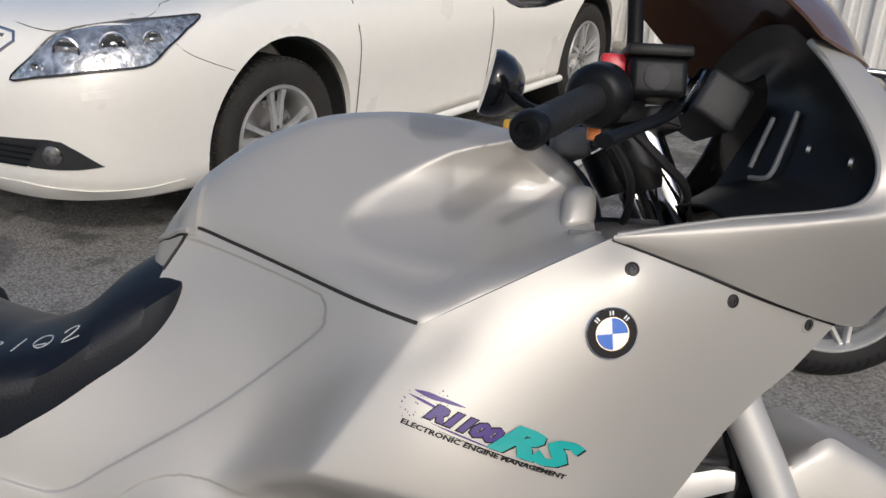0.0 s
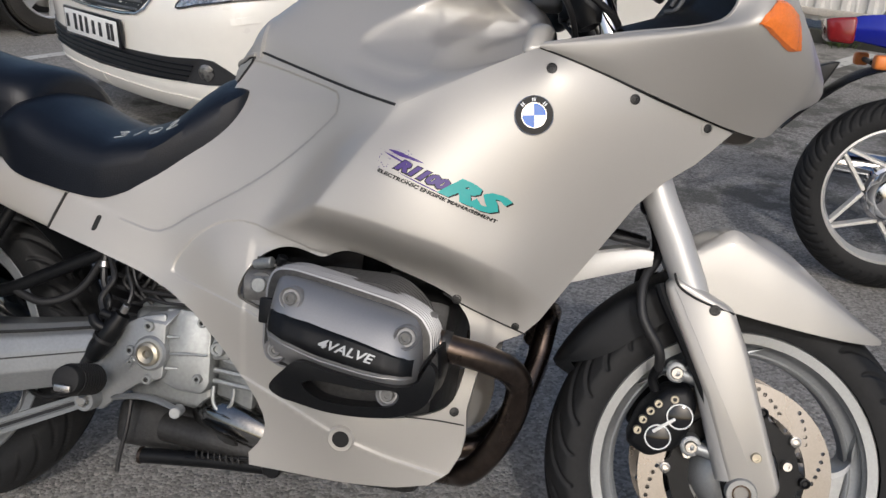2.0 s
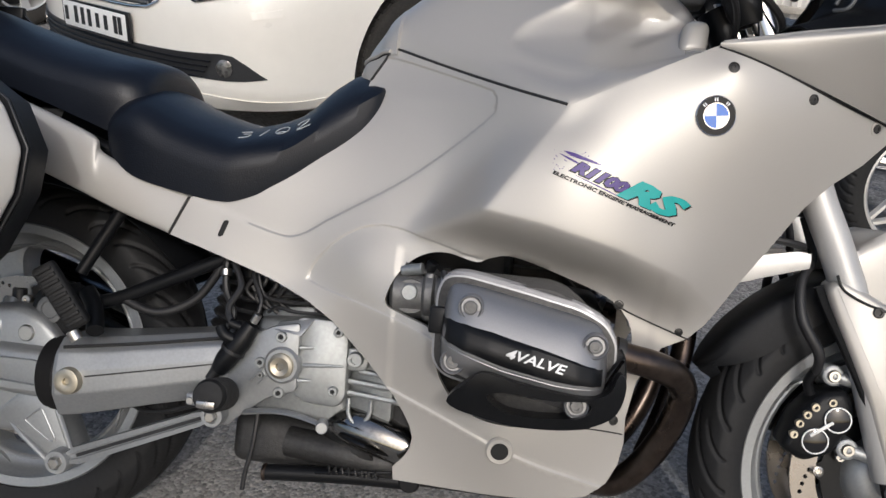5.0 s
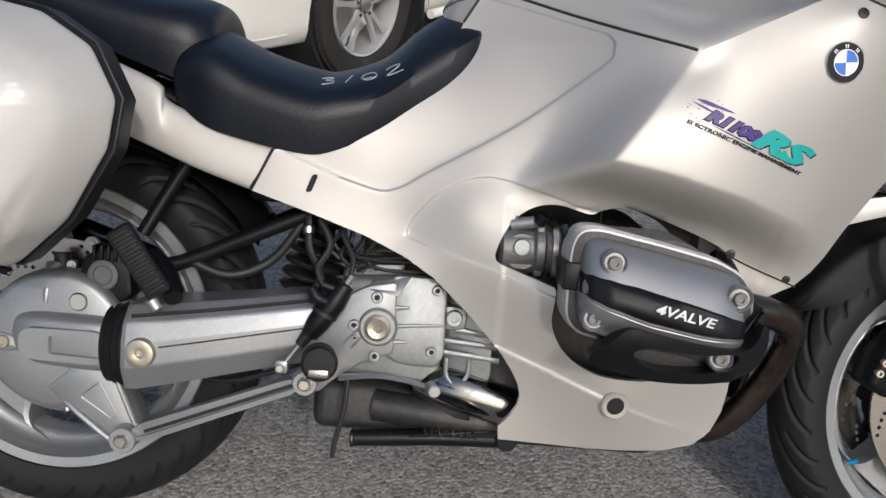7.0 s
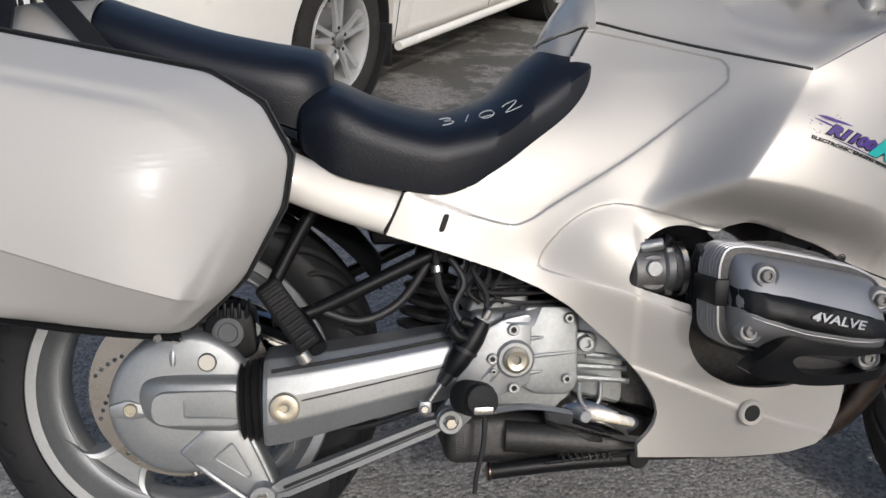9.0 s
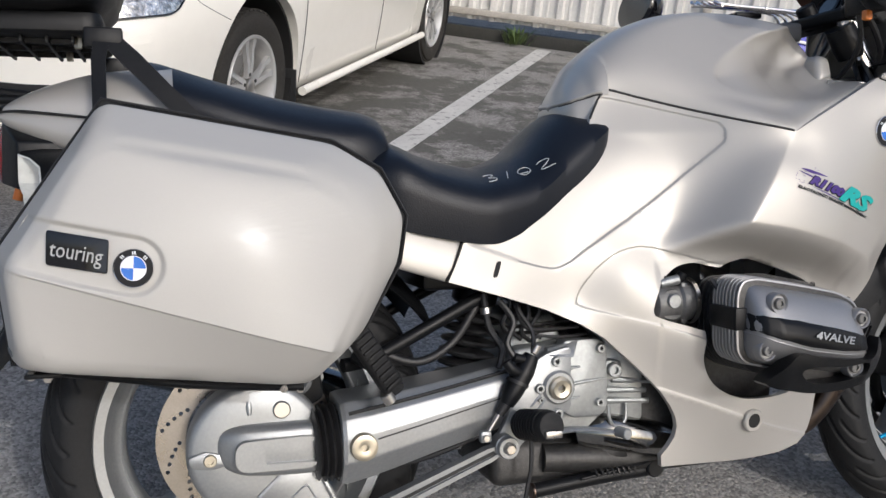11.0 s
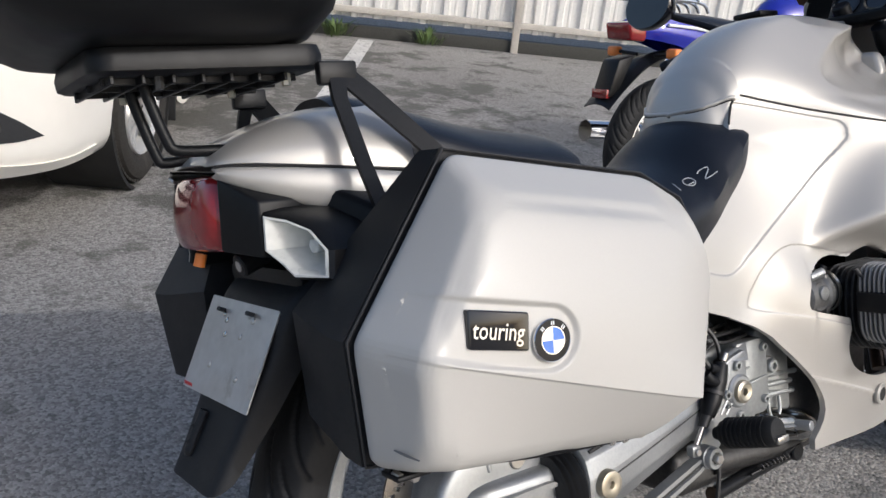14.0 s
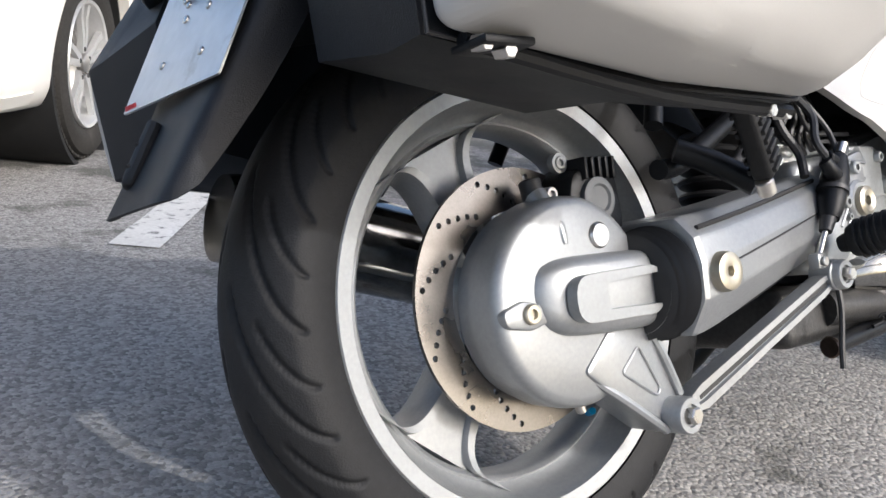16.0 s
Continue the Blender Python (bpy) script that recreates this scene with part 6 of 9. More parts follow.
def front():
    for s in (1, -1):
        fork = new("fork_leg")
        fork.parent = bike
        tagged(fork, "silver fork leg with painted lower cover")
        P = lambda name, geo, m, label="": part(name, flip(geo, s), m, fork, label)
        P("slider", tube([(1.480, -0.10, 0.31), (1.384, -0.10, 0.60), (1.328, -0.10, 0.722), (1.245, -0.10, 0.925)], 0.0265, 24, 2), SLIDER)
        P("stanchion", rod((1.250, -0.10, 0.912), (1.178, -0.10, 1.075), 0.0205, 20), CHROME, "chrome fork tube")
        P("dust_seal", rod((1.246, -0.10, 0.922), (1.240, -0.10, 0.938), 0.0275, 20), BLACK)
        cover = rounded([(1.345, 0.597), (1.362, 0.614), (1.392, 0.602), (1.452, 0.572), (1.478, 0.512), (1.552, 0.302), (1.532, 0.277), (1.483, 0.270), (1.425, 0.430), (1.358, 0.565)], 0.012)
        rings = [[(p[0], y, p[1]) for p in inset(cover, d)] for d, y in ((0.0, -0.082), (0.0, -0.116), (0.0015, -0.122), (0.005, -0.127), (0.009, -0.1285))]
        P("fork_cover", stack(rings), PAINT, "champagne painted fork cover")
        P("cover_edge", tube([(1.338, -0.108, 0.597), (1.352, -0.111, 0.566), (1.391, -0.113, 0.498), (1.433, -0.113, 0.415), (1.478, -0.111, 0.276)], 0.008, 8, 4), BLACK)
        P("cover_gap", tube([(1.358, -0.1275, 0.618), (1.366, -0.1295, 0.600), (1.383, -0.1300, 0.588), (1.410, -0.1295, 0.577), (1.452, -0.125, 0.565)], 0.0022, 6, 5), SEAM)
        P("axle_boss", lathe([(0.024, -0.045), (0.024, 0.026), (0.022, 0.029), (0.0145, 0.029), (0.0145, 0.005), (0, 0.005)], 30, (1.4925, -0.105, 0.293)), ALLOY)
        P("axle_bore", lathe([(0.0142, 0.0), (0.0142, 0.0275), (0.0115, 0.0275), (0.0115, 0.006), (0, 0.006)], 26, (1.4925, -0.105, 0.293)), HEAT)
        P("cover_bolt", bolt_geo((1.508, -0.129, 0.352), 0.0078, 0.006), BRASS)
        P("fender_bolt", bolt_geo((1.423, -0.126, 0.568), 0.0085, 0.006), DARKMETAL)
        P("clamp_bolt", bolt_geo((1.522, -0.10, 0.272), 0.009, 0.009, (0.3, -1, 0)), BRASS)
        cal = new("front_caliper")
        cal.parent = bike
        tagged(cal, "black four-piston front brake caliper")
        Q = lambda name, geo, m, label="": part(name, flip(geo, s), m, cal, label)
        body = rounded([(1.312, 0.338), (1.330, 0.392), (1.365, 0.432), (1.402, 0.440), (1.418, 0.415), (1.412, 0.375), (1.395, 0.338), (1.350, 0.318)], 0.012)
        rings = [[(p[0], y, p[1]) for p in inset(body, d)] for d, y in ((0.004, -0.035), (0.0, -0.04), (0.0, -0.092), (0.004, -0.099), (0.012, -0.103))]
        Q("caliper_body", stack(rings), BLACK)
        for x, z in ((1.392, 0.3925), (1.362, 0.3555)):
            Q("piston_cap", lathe([(0.0215, 0.0), (0.0215, 0.004), (0.019, 0.0055), (0, 0.0055)], 26, (x, -0.101, z)), GLOSS_BLACK)
            Q("cap_ring", ringed([(0.0185, 0.0055), (0.0205, 0.0055), (0.0205, 0.0068), (0.0185, 0.0068)], 26, (x, -0.101, z)), WHITE)
        for x, z in ((1.330, 0.362), (1.337, 0.380), (1.358, 0.408), (1.382, 0.418), (1.347, 0.395)):
            Q("body_bolt", bolt_geo((x, -0.099, z), 0.0068, 0.007), BRASS)
        for i, (x, z) in enumerate(((1.381, 0.459), (1.415, 0.345))):
            Q("mount_eye", lathe([(0.0165, -0.02), (0.0165, 0.004), (0.0135, 0.006), (0.0125, 0.006)], 24, (x, -0.090, z)), ALLOY)
            Q("mount_bolt", bolt_geo((x, -0.092, z), 0.0098, 0.010), STEEL)
            Q("mount_bridge", tube([(x, -0.088, z), (x + 0.035, -0.09, z - 0.008)], 0.011, 10, 2), ALLOY)
        Q("pad_pin", rod((1.372, -0.09, 0.372), (1.385, -0.104, 0.376), 0.003, 8), STEEL)
        Q("word_bar", slab(rounded([(1.352, 0.3655), (1.384, 0.390), (1.387, 0.386), (1.355, 0.3615)], 0.001, 2), -0.1085, -0.1045, 0.0008), WHITE, "small pale maker's mark")
        Q("hose_fitting", tube([(1.352, -0.085, 0.425), (1.345, -0.09, 0.445), (1.352, -0.10, 0.465)], 0.008, 10, 4), BLACK)
        Q("brake_hose", tube([(1.352, -0.10, 0.462), (1.348, -0.118, 0.495), (1.318, -0.118, 0.545), (1.315, -0.10, 0.60), (1.335, -0.07, 0.64), (1.32, -0.05, 0.70)], [0.007, 0.0085, 0.0085, 0.0075, 0.007, 0.006], 12, 6), HOSE, "black brake hose")
        d = part("brake_disc", flip(disc(0.1525, 0.112, -0.052, 12), s), BRAKE, front_wheel, "drilled steel front brake disc")
        teeth = []
        n = 80
        for i in range(n):
            a = 2 * math.pi * i / n
            r = 0.103 + 0.011 * max(0.0, math.cos(10 * a)) ** 0.5 * (1 if math.cos(10 * a) > 0 else 0)
            teeth.append((r * math.cos(a), r * math.sin(a)))
        hole = [(0.072 * math.cos(a), 0.072 * math.sin(a)) for a in np.linspace(0, 2 * math.pi, 40, endpoint=False)]
        flat, tri = fill2d(teeth, [hole], 0.02)
        part("disc_carrier", flip(thick(([(x, -0.050, z) for x, z in flat], tri), 0.008), s), BLACK, front_wheel, "black disc carrier with round lobes")
        for i in range(10):
            a = 2 * math.pi * i / 10
            part("disc_button", flip(lathe([(0.0085, -0.006), (0.0085, 0.004), (0.006, 0.005), (0.004, 0.002), (0, 0.002)], 14, (0.110 * math.cos(a), -0.056, 0.110 * math.sin(a))), s), STEEL if i % 2 else BLACK, front_wheel)
        for i in range(5):
            a = 2 * math.pi * i / 5 + 0.3
            part("carrier_bolt", flip(bolt_geo((0.083 * math.cos(a), -0.056, 0.083 * math.sin(a)), 0.008, 0.007), s), STEEL, front_wheel)
    # front mudguard: painted front with a crisp crest, black rear
    rows = []
    for x, zc, zr, zl, w in ((1.362, 0.660, 0.640, 0.614, 0.100), (1.385, 0.672, 0.655, 0.596, 0.101), (1.41, 0.684, 0.673, 0.580, 0.100), (1.443, 0.690, 0.691, 0.567, 0.098), (1.475, 0.688, 0.676, 0.560, 0.096), (1.51, 0.678, 0.657, 0.554, 0.093), (1.545, 0.657, 0.635, 0.548, 0.088),
                             (1.59, 0.620, 0.604, 0.541, 0.080), (1.635, 0.584, 0.573, 0.535, 0.066), (1.668, 0.558, 0.552, 0.532, 0.048), (1.688, 0.543, 0.540, 0.531, 0.028), (1.696, 0.536, 0.534, 0.531, 0.010)):
        side = [(x, -w * 0.99, zl), (x, -w, zl + (zr - zl) * 0.4), (x, -w * 0.985, zl + (zr - zl) * 0.8), (x, -w * 0.955, zr - (zr - zl) * 0.07), (x, -w * 0.89, zr), (x, -w * 0.80, zr + (zc - zr) * 0.12), (x, -w * 0.40, zr + (zc - zr) * 0.75), (x, 0, zc)]
        rows.append(side + [(a, -b, c) for a, b, c in reversed(side[:-1])])
    fine = [curve([r[j] for r in rows], 6) for j in range(len(rows[0]))]
    part("front_mudguard", thick(loft([[f[i] for f in fine] for i in range(len(fine[0]))]), 0.003), PAINT, bike, "champagne painted front mudguard")
    rows = []
    for a, w, skirt in ((98, 0.074, 0.045), (115, 0.076, 0.066), (128, 0.076, 0.070), (140, 0.073, 0.064), (148, 0.066, 0.044), (152.5, 0.052, 0.022), (155.5, 0.032, 0.008)):
        c, s = math.cos(radians(a)), math.sin(radians(a))
        r = 0.336
        half = [(-w, r - skirt), (-w * 1.01, r - skirt * 0.5), (-w * 0.97, r - 0.016), (-w * 0.85, r - 0.006), (-w * 0.5, r - 0.001), (0, r)]
        rows.append([(1.487 + q * c, y, 0.30 + q * s) for y, q in half + [(-y, q) for y, q in reversed(half[:-1])]])
    part("rear_mudguard_half", thick(smooth_loft(rows, 4, 3), 0.003), MATT_BLACK, bike, "black plastic rear half of the mudguard")
    for s in (1, -1):
        arm = [[(x, y, z) for y, z in ((-0.098, lo), (-0.102, (lo + hi) / 2), (-0.098, hi), (-0.05, hi - 0.004), (-0.05, lo + 0.004))] for x, lo, hi in ((1.06, 0.500, 0.575), (1.15, 0.560, 0.612), (1.20, 0.582, 0.625), (1.26, 0.602, 0.638), (1.305, 0.616, 0.647), (1.325, 0.622, 0.645))]
        part("control_arm", flip(loft(arm, True, True), s), SLIDER, bike, "silver front control arm")
        part("brake_line", flip(tube([(1.20, -0.10, 0.70), (1.245, -0.11, 0.668), (1.285, -0.11, 0.660), (1.315, -0.09, 0.655)], 0.006, 8, 5), s), HOSE, bike)
    part("fork_bridge", block((1.30, -0.08, 0.70), (1.345, 0.08, 0.73), 0.010), BLACK, bike)
    part("front_shock", rod((1.17, 0, 0.62), (1.14, 0, 0.90), 0.035), BLACK, bike)
    part("inner_fairing", thick(smooth_loft([[(1.12, y, 0.50) for y in (-0.16, -0.08, 0, 0.08, 0.16)], [(1.20, y, 0.70) for y in (-0.17, -0.08, 0, 0.08, 0.17)], [(1.30, y, 0.80) for y in (-0.16, -0.08, 0, 0.08, 0.16)]], 4, 3), 0.003), BLACK, bike)
    cap = part("valve_cap", rod((-0.168, -0.030, -0.105), (-0.155, -0.038, -0.098), 0.0045, 10), shade("blue_anodised", (0.02, 0.35, 0.65), 0.3, 0.6), front_wheel, "small blue valve cap")
    part("valve_cap", rod((0.105, -0.030, -0.15), (0.098, -0.045, -0.145), 0.0045, 10), cap.data.materials[0], rear_wheel, "small blue valve cap")


front()

# ---- tail, rack and cases ----
def tail():
    rows = []
    for x, w, zs, zc in ((-0.348, 0.060, 0.860, 0.864), (-0.340, 0.095, 0.861, 0.874), (-0.315, 0.118, 0.860, 0.890), (-0.27, 0.136, 0.855, 0.909), (-0.20, 0.152, 0.846, 0.928), (-0.10, 0.165, 0.835, 0.936)):
        arc = []
        for a in np.linspace(0, 180, 15):
            c, s = math.cos(radians(a)), math.sin(radians(a))
            arc.append((x, -w * math.copysign(abs(c) ** 0.75, c), zs + (zc - zs) * s ** 0.9))
        rows.append(arc)
    part("tail_hump", thick(smooth_loft(rows, 4, 2), 0.003), PAINT, bike, "silver painted tail cover")
    for s in (1, -1):
        rows = []
        for x, w, zt, zl in ((-0.349, 0.098, 0.857, 0.846), (-0.33, 0.116, 0.857, 0.832), (-0.29, 0.138, 0.853, 0.815), (-0.24, 0.155, 0.847, 0.797), (-0.17, 0.172, 0.838, 0.782), (-0.05, 0.180, 0.822, 0.765)):
            rows.append([(x, -w + 0.012, zt), (x, -w + 0.002, zt - 0.003), (x, -w - 0.003, (zt + zl) / 2), (x, -w + 0.004, zl + 0.003), (x, -w + 0.016, zl)])
        part("tail_side", flip(thick(smooth_loft(rows, 4, 4), 0.003), s), PAINT, bike, "silver painted tail side")
        part("tail_seam", flip(tube([(-0.347, -0.090, 0.8585), (-0.29, -0.131, 0.855), (-0.20, -0.156, 0.8445), (-0.10, -0.169, 0.832)], 0.0022, 6, 5), s), SEAM, bike)
        # empty indicator housing
        rim = [(-0.314, -0.155, 0.792), (-0.297, -0.178, 0.786), (-0.281, -0.207, 0.773), (-0.276, -0.236, 0.750), (-0.280, -0.239, 0.720), (-0.302, -0.200, 0.722), (-0.306, -0.180, 0.735), (-0.315, -0.153, 0.752)]
        k = len(rim)
        c = np.mean(np.array(rim), axis=0)
        deep = np.array((0.050, 0.014, -0.002))
        scaled = lambda f, d: [tuple(c + (np.array(p) - c) * f + np.array(d)) for p in rim]
        skin = lambda rings, cap: ([p for r in rings for p in r], [(a * k + b, a * k + (b + 1) % k, (a + 1) * k + (b + 1) % k, (a + 1) * k + b) for a in range(len(rings) - 1) for b in range(k)] + ([tuple((len(rings) - 1) * k + b for b in range(k))] if cap else []))
        part("indicator_housing", flip(skin([scaled(1.05, (0.010, 0.003, 0)), scaled(1.05, (-0.001, 0, 0)), scaled(0.98, (-0.0015, 0, 0)), scaled(0.95, (0.002, 0, 0)), scaled(0.50, deep)], True), s), REFLECTOR, bike, "empty white indicator housing without its lens", sharp=25)
        part("indicator_shell", flip(skin([scaled(1.051, (0.0, 0, 0)), scaled(1.16, (0.004, 0.001, 0)), scaled(1.30, (0.030, 0.006, 0)), scaled(1.32, (0.080, 0.015, 0))], True), s), BLACK, bike, sharp=25)
        part("bulb_socket", flip(rod(c + deep * 0.95, c + deep * 0.55, 0.009, 14), s), REFLECTOR, bike)
        flank = [(-0.346, -0.088, 0.846), (-0.350, -0.088, 0.752), (-0.318, -0.146, 0.742), (-0.318, -0.148, 0.812)]
        part("lamp_flank", flip(poly(flank + [(x + 0.10, y + 0.01, z) for x, y, z in flank], [(0, 1, 2, 3), (4, 7, 6, 5), (0, 4, 5, 1), (3, 2, 6, 7), (0, 3, 7, 4), (1, 5, 6, 2)], 0.004, 2), s), BLACK, bike)
        hold = poly([(-0.25, -0.10, 0.845), (-0.25, -0.10, 0.72), (-0.20, -0.245, 0.700), (-0.19, -0.24, 0.785), (-0.06, -0.10, 0.835), (-0.06, -0.10, 0.70), (-0.06, -0.22, 0.69), (-0.06, -0.215, 0.785)],
                    [(0, 1, 2, 3), (4, 7, 6, 5), (0, 4, 5, 1), (3, 2, 6, 7), (0, 3, 7, 4), (1, 5, 6, 2)], 0.008, 2)
        part("lamp_carrier", flip(hold, s), BLACK, bike, "black plastic lamp carrier")
    rows = []
    for z, x, w in ((0.848, -0.335, 0.080), (0.843, -0.350, 0.084), (0.80, -0.362, 0.086), (0.762, -0.358, 0.082), (0.752, -0.348, 0.078), (0.748, -0.33, 0.074)):
        rows.append([(x + 0.055, -w - 0.012, z), (x + 0.020, -w, z), (x + 0.004, -w * 0.8, z), (x - 0.004, -w * 0.4, z), (x - 0.006, 0, z), (x - 0.004, w * 0.4, z), (x + 0.004, w * 0.8, z), (x + 0.020, w, z), (x + 0.055, w + 0.012, z)])
    part("tail_lamp", smooth_loft(rows, 3, 3), RED_LENS, bike, "dark red tail lamp lens")
    part("lamp_foot", tube([(-0.340, 0.02, 0.745), (-0.345, 0.022, 0.728)], 0.008, 10, 2), ORANGE, bike)
    part("lock_barrel", rod((-0.28, -0.055, 0.742), (-0.318, -0.058, 0.728), 0.016), BLACK, bike)
    part("lock_face", rod((-0.317, -0.058, 0.7285), (-0.3195, -0.058, 0.728), 0.008, 12), STEEL, bike)
    part("under_tail", poly([(-0.27, -0.13, 0.72), (-0.27, 0.13, 0.72), (-0.25, 0.12, 0.62), (-0.25, -0.12, 0.62), (0.10, -0.12, 0.78), (0.10, 0.12, 0.78), (0.05, 0.11, 0.68), (0.05, -0.11, 0.68)],
                            [(0, 1, 2, 3), (4, 7, 6, 5), (0, 4, 5, 1), (3, 2, 6, 7), (0, 3, 7, 4), (1, 5, 6, 2)], 0.015, 2), BLACK, bike)
    # number plate carrier and its splash tongue
    rows = []
    for x, z, w, d in ((-0.235, 0.715, 0.128, 0.05), (-0.285, 0.678, 0.120, 0.055), (-0.313, 0.610, 0.104, 0.055), (-0.350, 0.540, 0.090, 0.05), (-0.384, 0.480, 0.082, 0.038), (-0.402, 0.450, 0.080, 0.03)):
        o = -0.014
        rows.append([(x + d, o - w - 0.004, z + 0.01), (x + 0.012, o - w, z), (x, o - w * 0.86, z - 0.003), (x - 0.001, o - w * 0.3, z - 0.003), (x - 0.001, o + w * 0.3, z - 0.003), (x, o + w * 0.86, z - 0.003), (x + 0.012, o + w, z), (x + d, o + w + 0.004, z + 0.01)])
    part("plate_carrier", thick(smooth_loft(rows, 4, 3), 0.003), MATT_BLACK, bike, "black plastic splash guard and plate carrier")
    part("tongue_rib", tube([(-0.362, 0.018, 0.532), (-0.388, 0.022, 0.482), (-0.392, 0.022, 0.474)], [0.010, 0.011, 0.004], 10, 4, flat=0.7), MATT_BLACK, bike)
    for z in (0.515, 0.495):
        x = -0.365 - (0.530 - z) * 0.52
        part("tongue_hole", rod((x - 0.0045, 0.020, z - 0.002), (x - 0.008, 0.020, z - 0.003), 0.0035, 10), HOLE, bike)
    a, b, c = Vector((-0.304, 0.092, 0.677)), Vector((-0.291, -0.118, 0.669)), Vector((-0.364, 0.095, 0.555))
    u, v = (b - a), (c - a)
    n = u.cross(v).normalized()
    if n.x > 0:
        n = -n
    outline = rounded([(0, 0), (1, 0), (1, 1), (0, 1)], 0.02, 3)
    base = [a + u * p[0] + v * p[1] for p in outline]
    part("licence_plate", stack([[tuple(p) for p in base], [tuple(p + n * 0.002) for p in base]]), PLATE, bike, "bare dented aluminium backing plate without a number")
    for p, q in ((0.28, 0.16), (0.64, 0.12), (0.38, 0.36), (0.60, 0.34), (0.30, 0.70), (0.72, 0.74), (0.34, 0.22), (0.70, 0.16)):
        c0 = a + u * p + v * q + n * 0.0022
        part("rivet", lathe([(0.0045, -0.001), (0.0042, 0.0015), (0.002, 0.0025), (0, 0.0025)], 10, c0, n), STEEL, bike)
    for p, q in ((0.26, 0.13), (0.68, 0.10)):
        c0 = a + u * p + v * q + n * 0.002
        part("screw_stub", rod(c0, c0 + n * 0.014 + u.normalized() * 0.006, 0.0032, 8), DARKMETAL, bike)
    for i in range(6):
        c0 = a + u * (0.025 + 0.022 * i) + v * 0.965 + n * 0.0024
        part("print_bar", block(tuple(c0 - Vector((0.0006, 0.0016, 0.003))), tuple(c0 + Vector((0.0006, 0.0016, 0.003))), 0.0002, 1), RED, bike)


tail()


def rack():
    root = new("luggage_rack")
    root.parent = bike
    tagged(root, "black steel luggage rack over the tail")
    for s in (1, -1):
        def bar(points, w):
            rows = []
            for i, p in enumerate(points):
                rows.append([(p[0] - w[i], p[1] - 0.004, p[2]), (p[0] + w[i], p[1] - 0.004, p[2]), (p[0] + w[i], p[1] + 0.004, p[2]), (p[0] - w[i], p[1] + 0.004, p[2])])
            return loft(rows, True, True)
        part("bracket", flip(bar([(-0.190, -0.150, 0.966), (-0.165, -0.160, 0.940), (-0.10, -0.185, 0.870), (-0.055, -0.20, 0.82)], [0.018, 0.020, 0.018, 0.018]), s), BLACK, root, "flat black steel bracket")
        part("bracket", flip(bar([(-0.196, -0.150, 0.966), (-0.202, -0.165, 0.93), (-0.200, -0.205, 0.85), (-0.196, -0.235, 0.79)], [0.012, 0.010, 0.0095, 0.010]), s), BLACK, root, "flat black steel bracket")
        part("bracket_head", flip(block((-0.222, -0.158, 0.948), (-0.168, -0.142, 0.978), 0.004), s), BLACK, root)
    part("rod", tube([(-0.408, -0.035, 0.985), (-0.402, -0.036, 0.955), (-0.385, -0.040, 0.896), (-0.374, -0.042, 0.884), (-0.34, -0.05, 0.881), (-0.305, -0.055, 0.880)], 0.0075, 10, 3), BLACK, root)
    part("rod", tube([(-0.400, 0.055, 0.985), (-0.396, 0.054, 0.955), (-0.376, 0.048, 0.882), (-0.366, 0.046, 0.872), (-0.34, 0.04, 0.874), (-0.305, 0.03, 0.880)], 0.0075, 10, 3), BLACK, root)
    plate = rounded([(-0.195, -0.135), (-0.195, 0.135), (-0.485, 0.115), (-0.485, -0.115)], 0.03)
    part("rack_plate", stack([[(p[0], p[1], z) for p in inset(plate, d)] for d, z in ((0.010, 0.972), (0.002, 0.976), (0.0, 0.990), (0.004, 1.003))]), BLACK, root, "black plastic mounting plate")
    for i in range(7):
        part("plate_rib", block((-0.46 + 0.036 * i, -0.10, 0.962), (-0.455 + 0.036 * i, 0.10, 0.974), 0.001, 1), BLACK, root)
    for y in (-0.07, 0.0, 0.07):
        part("plate_rib", block((-0.465, y - 0.003, 0.964), (-0.215, y + 0.003, 0.974), 0.001, 1), BLACK, root)
    for x, y in ((-0.40, -0.085), (-0.235, -0.085), (-0.40, 0.085), (-0.26, 0.05)):
        part("nut", rod((x, y, 0.974), (x, y, 0.956), 0.006, 6), BRASS if y > 0 or x > -0.3 else DARKMETAL, root)


rack()


def top_case():
    root = thing("top_case", "black plastic top case fixed on the rear rack", "top case", BIKE)
    rows = []
    for z, x0, x1, w in ((1.004, -0.50, -0.225, 0.145), (1.012, -0.53, -0.205, 0.18), (1.04, -0.575, -0.185, 0.215), (1.09, -0.605, -0.172, 0.24), (1.15, -0.615, -0.168, 0.25)):
        rows.append([(p[0], p[1], z) for p in rounded([(x0, -w), (x0, w), (x1, w * 0.96), (x1, -w * 0.96)], 0.10, 6)])
    part("tray", stack(rows), BLACK, root)
    rows = []
    for z, x0, x1, w in ((1.152, -0.612, -0.17, 0.248), (1.158, -0.618, -0.165, 0.253), (1.22, -0.610, -0.175, 0.250), (1.28, -0.58, -0.21, 0.23), (1.315, -0.52, -0.26, 0.18), (1.322, -0.46, -0.31, 0.12)):
        rows.append([(p[0], p[1], z) for p in rounded([(x0, -w), (x0, w), (x1, w * 0.96), (x1, -w * 0.96)], 0.10, 6)])
    part("lid", stack(rows), BLACK, root)
    part("latch", block((-0.632, -0.04, 1.12), (-0.612, 0.04, 1.19), 0.006), BLACK, root)


top_case()


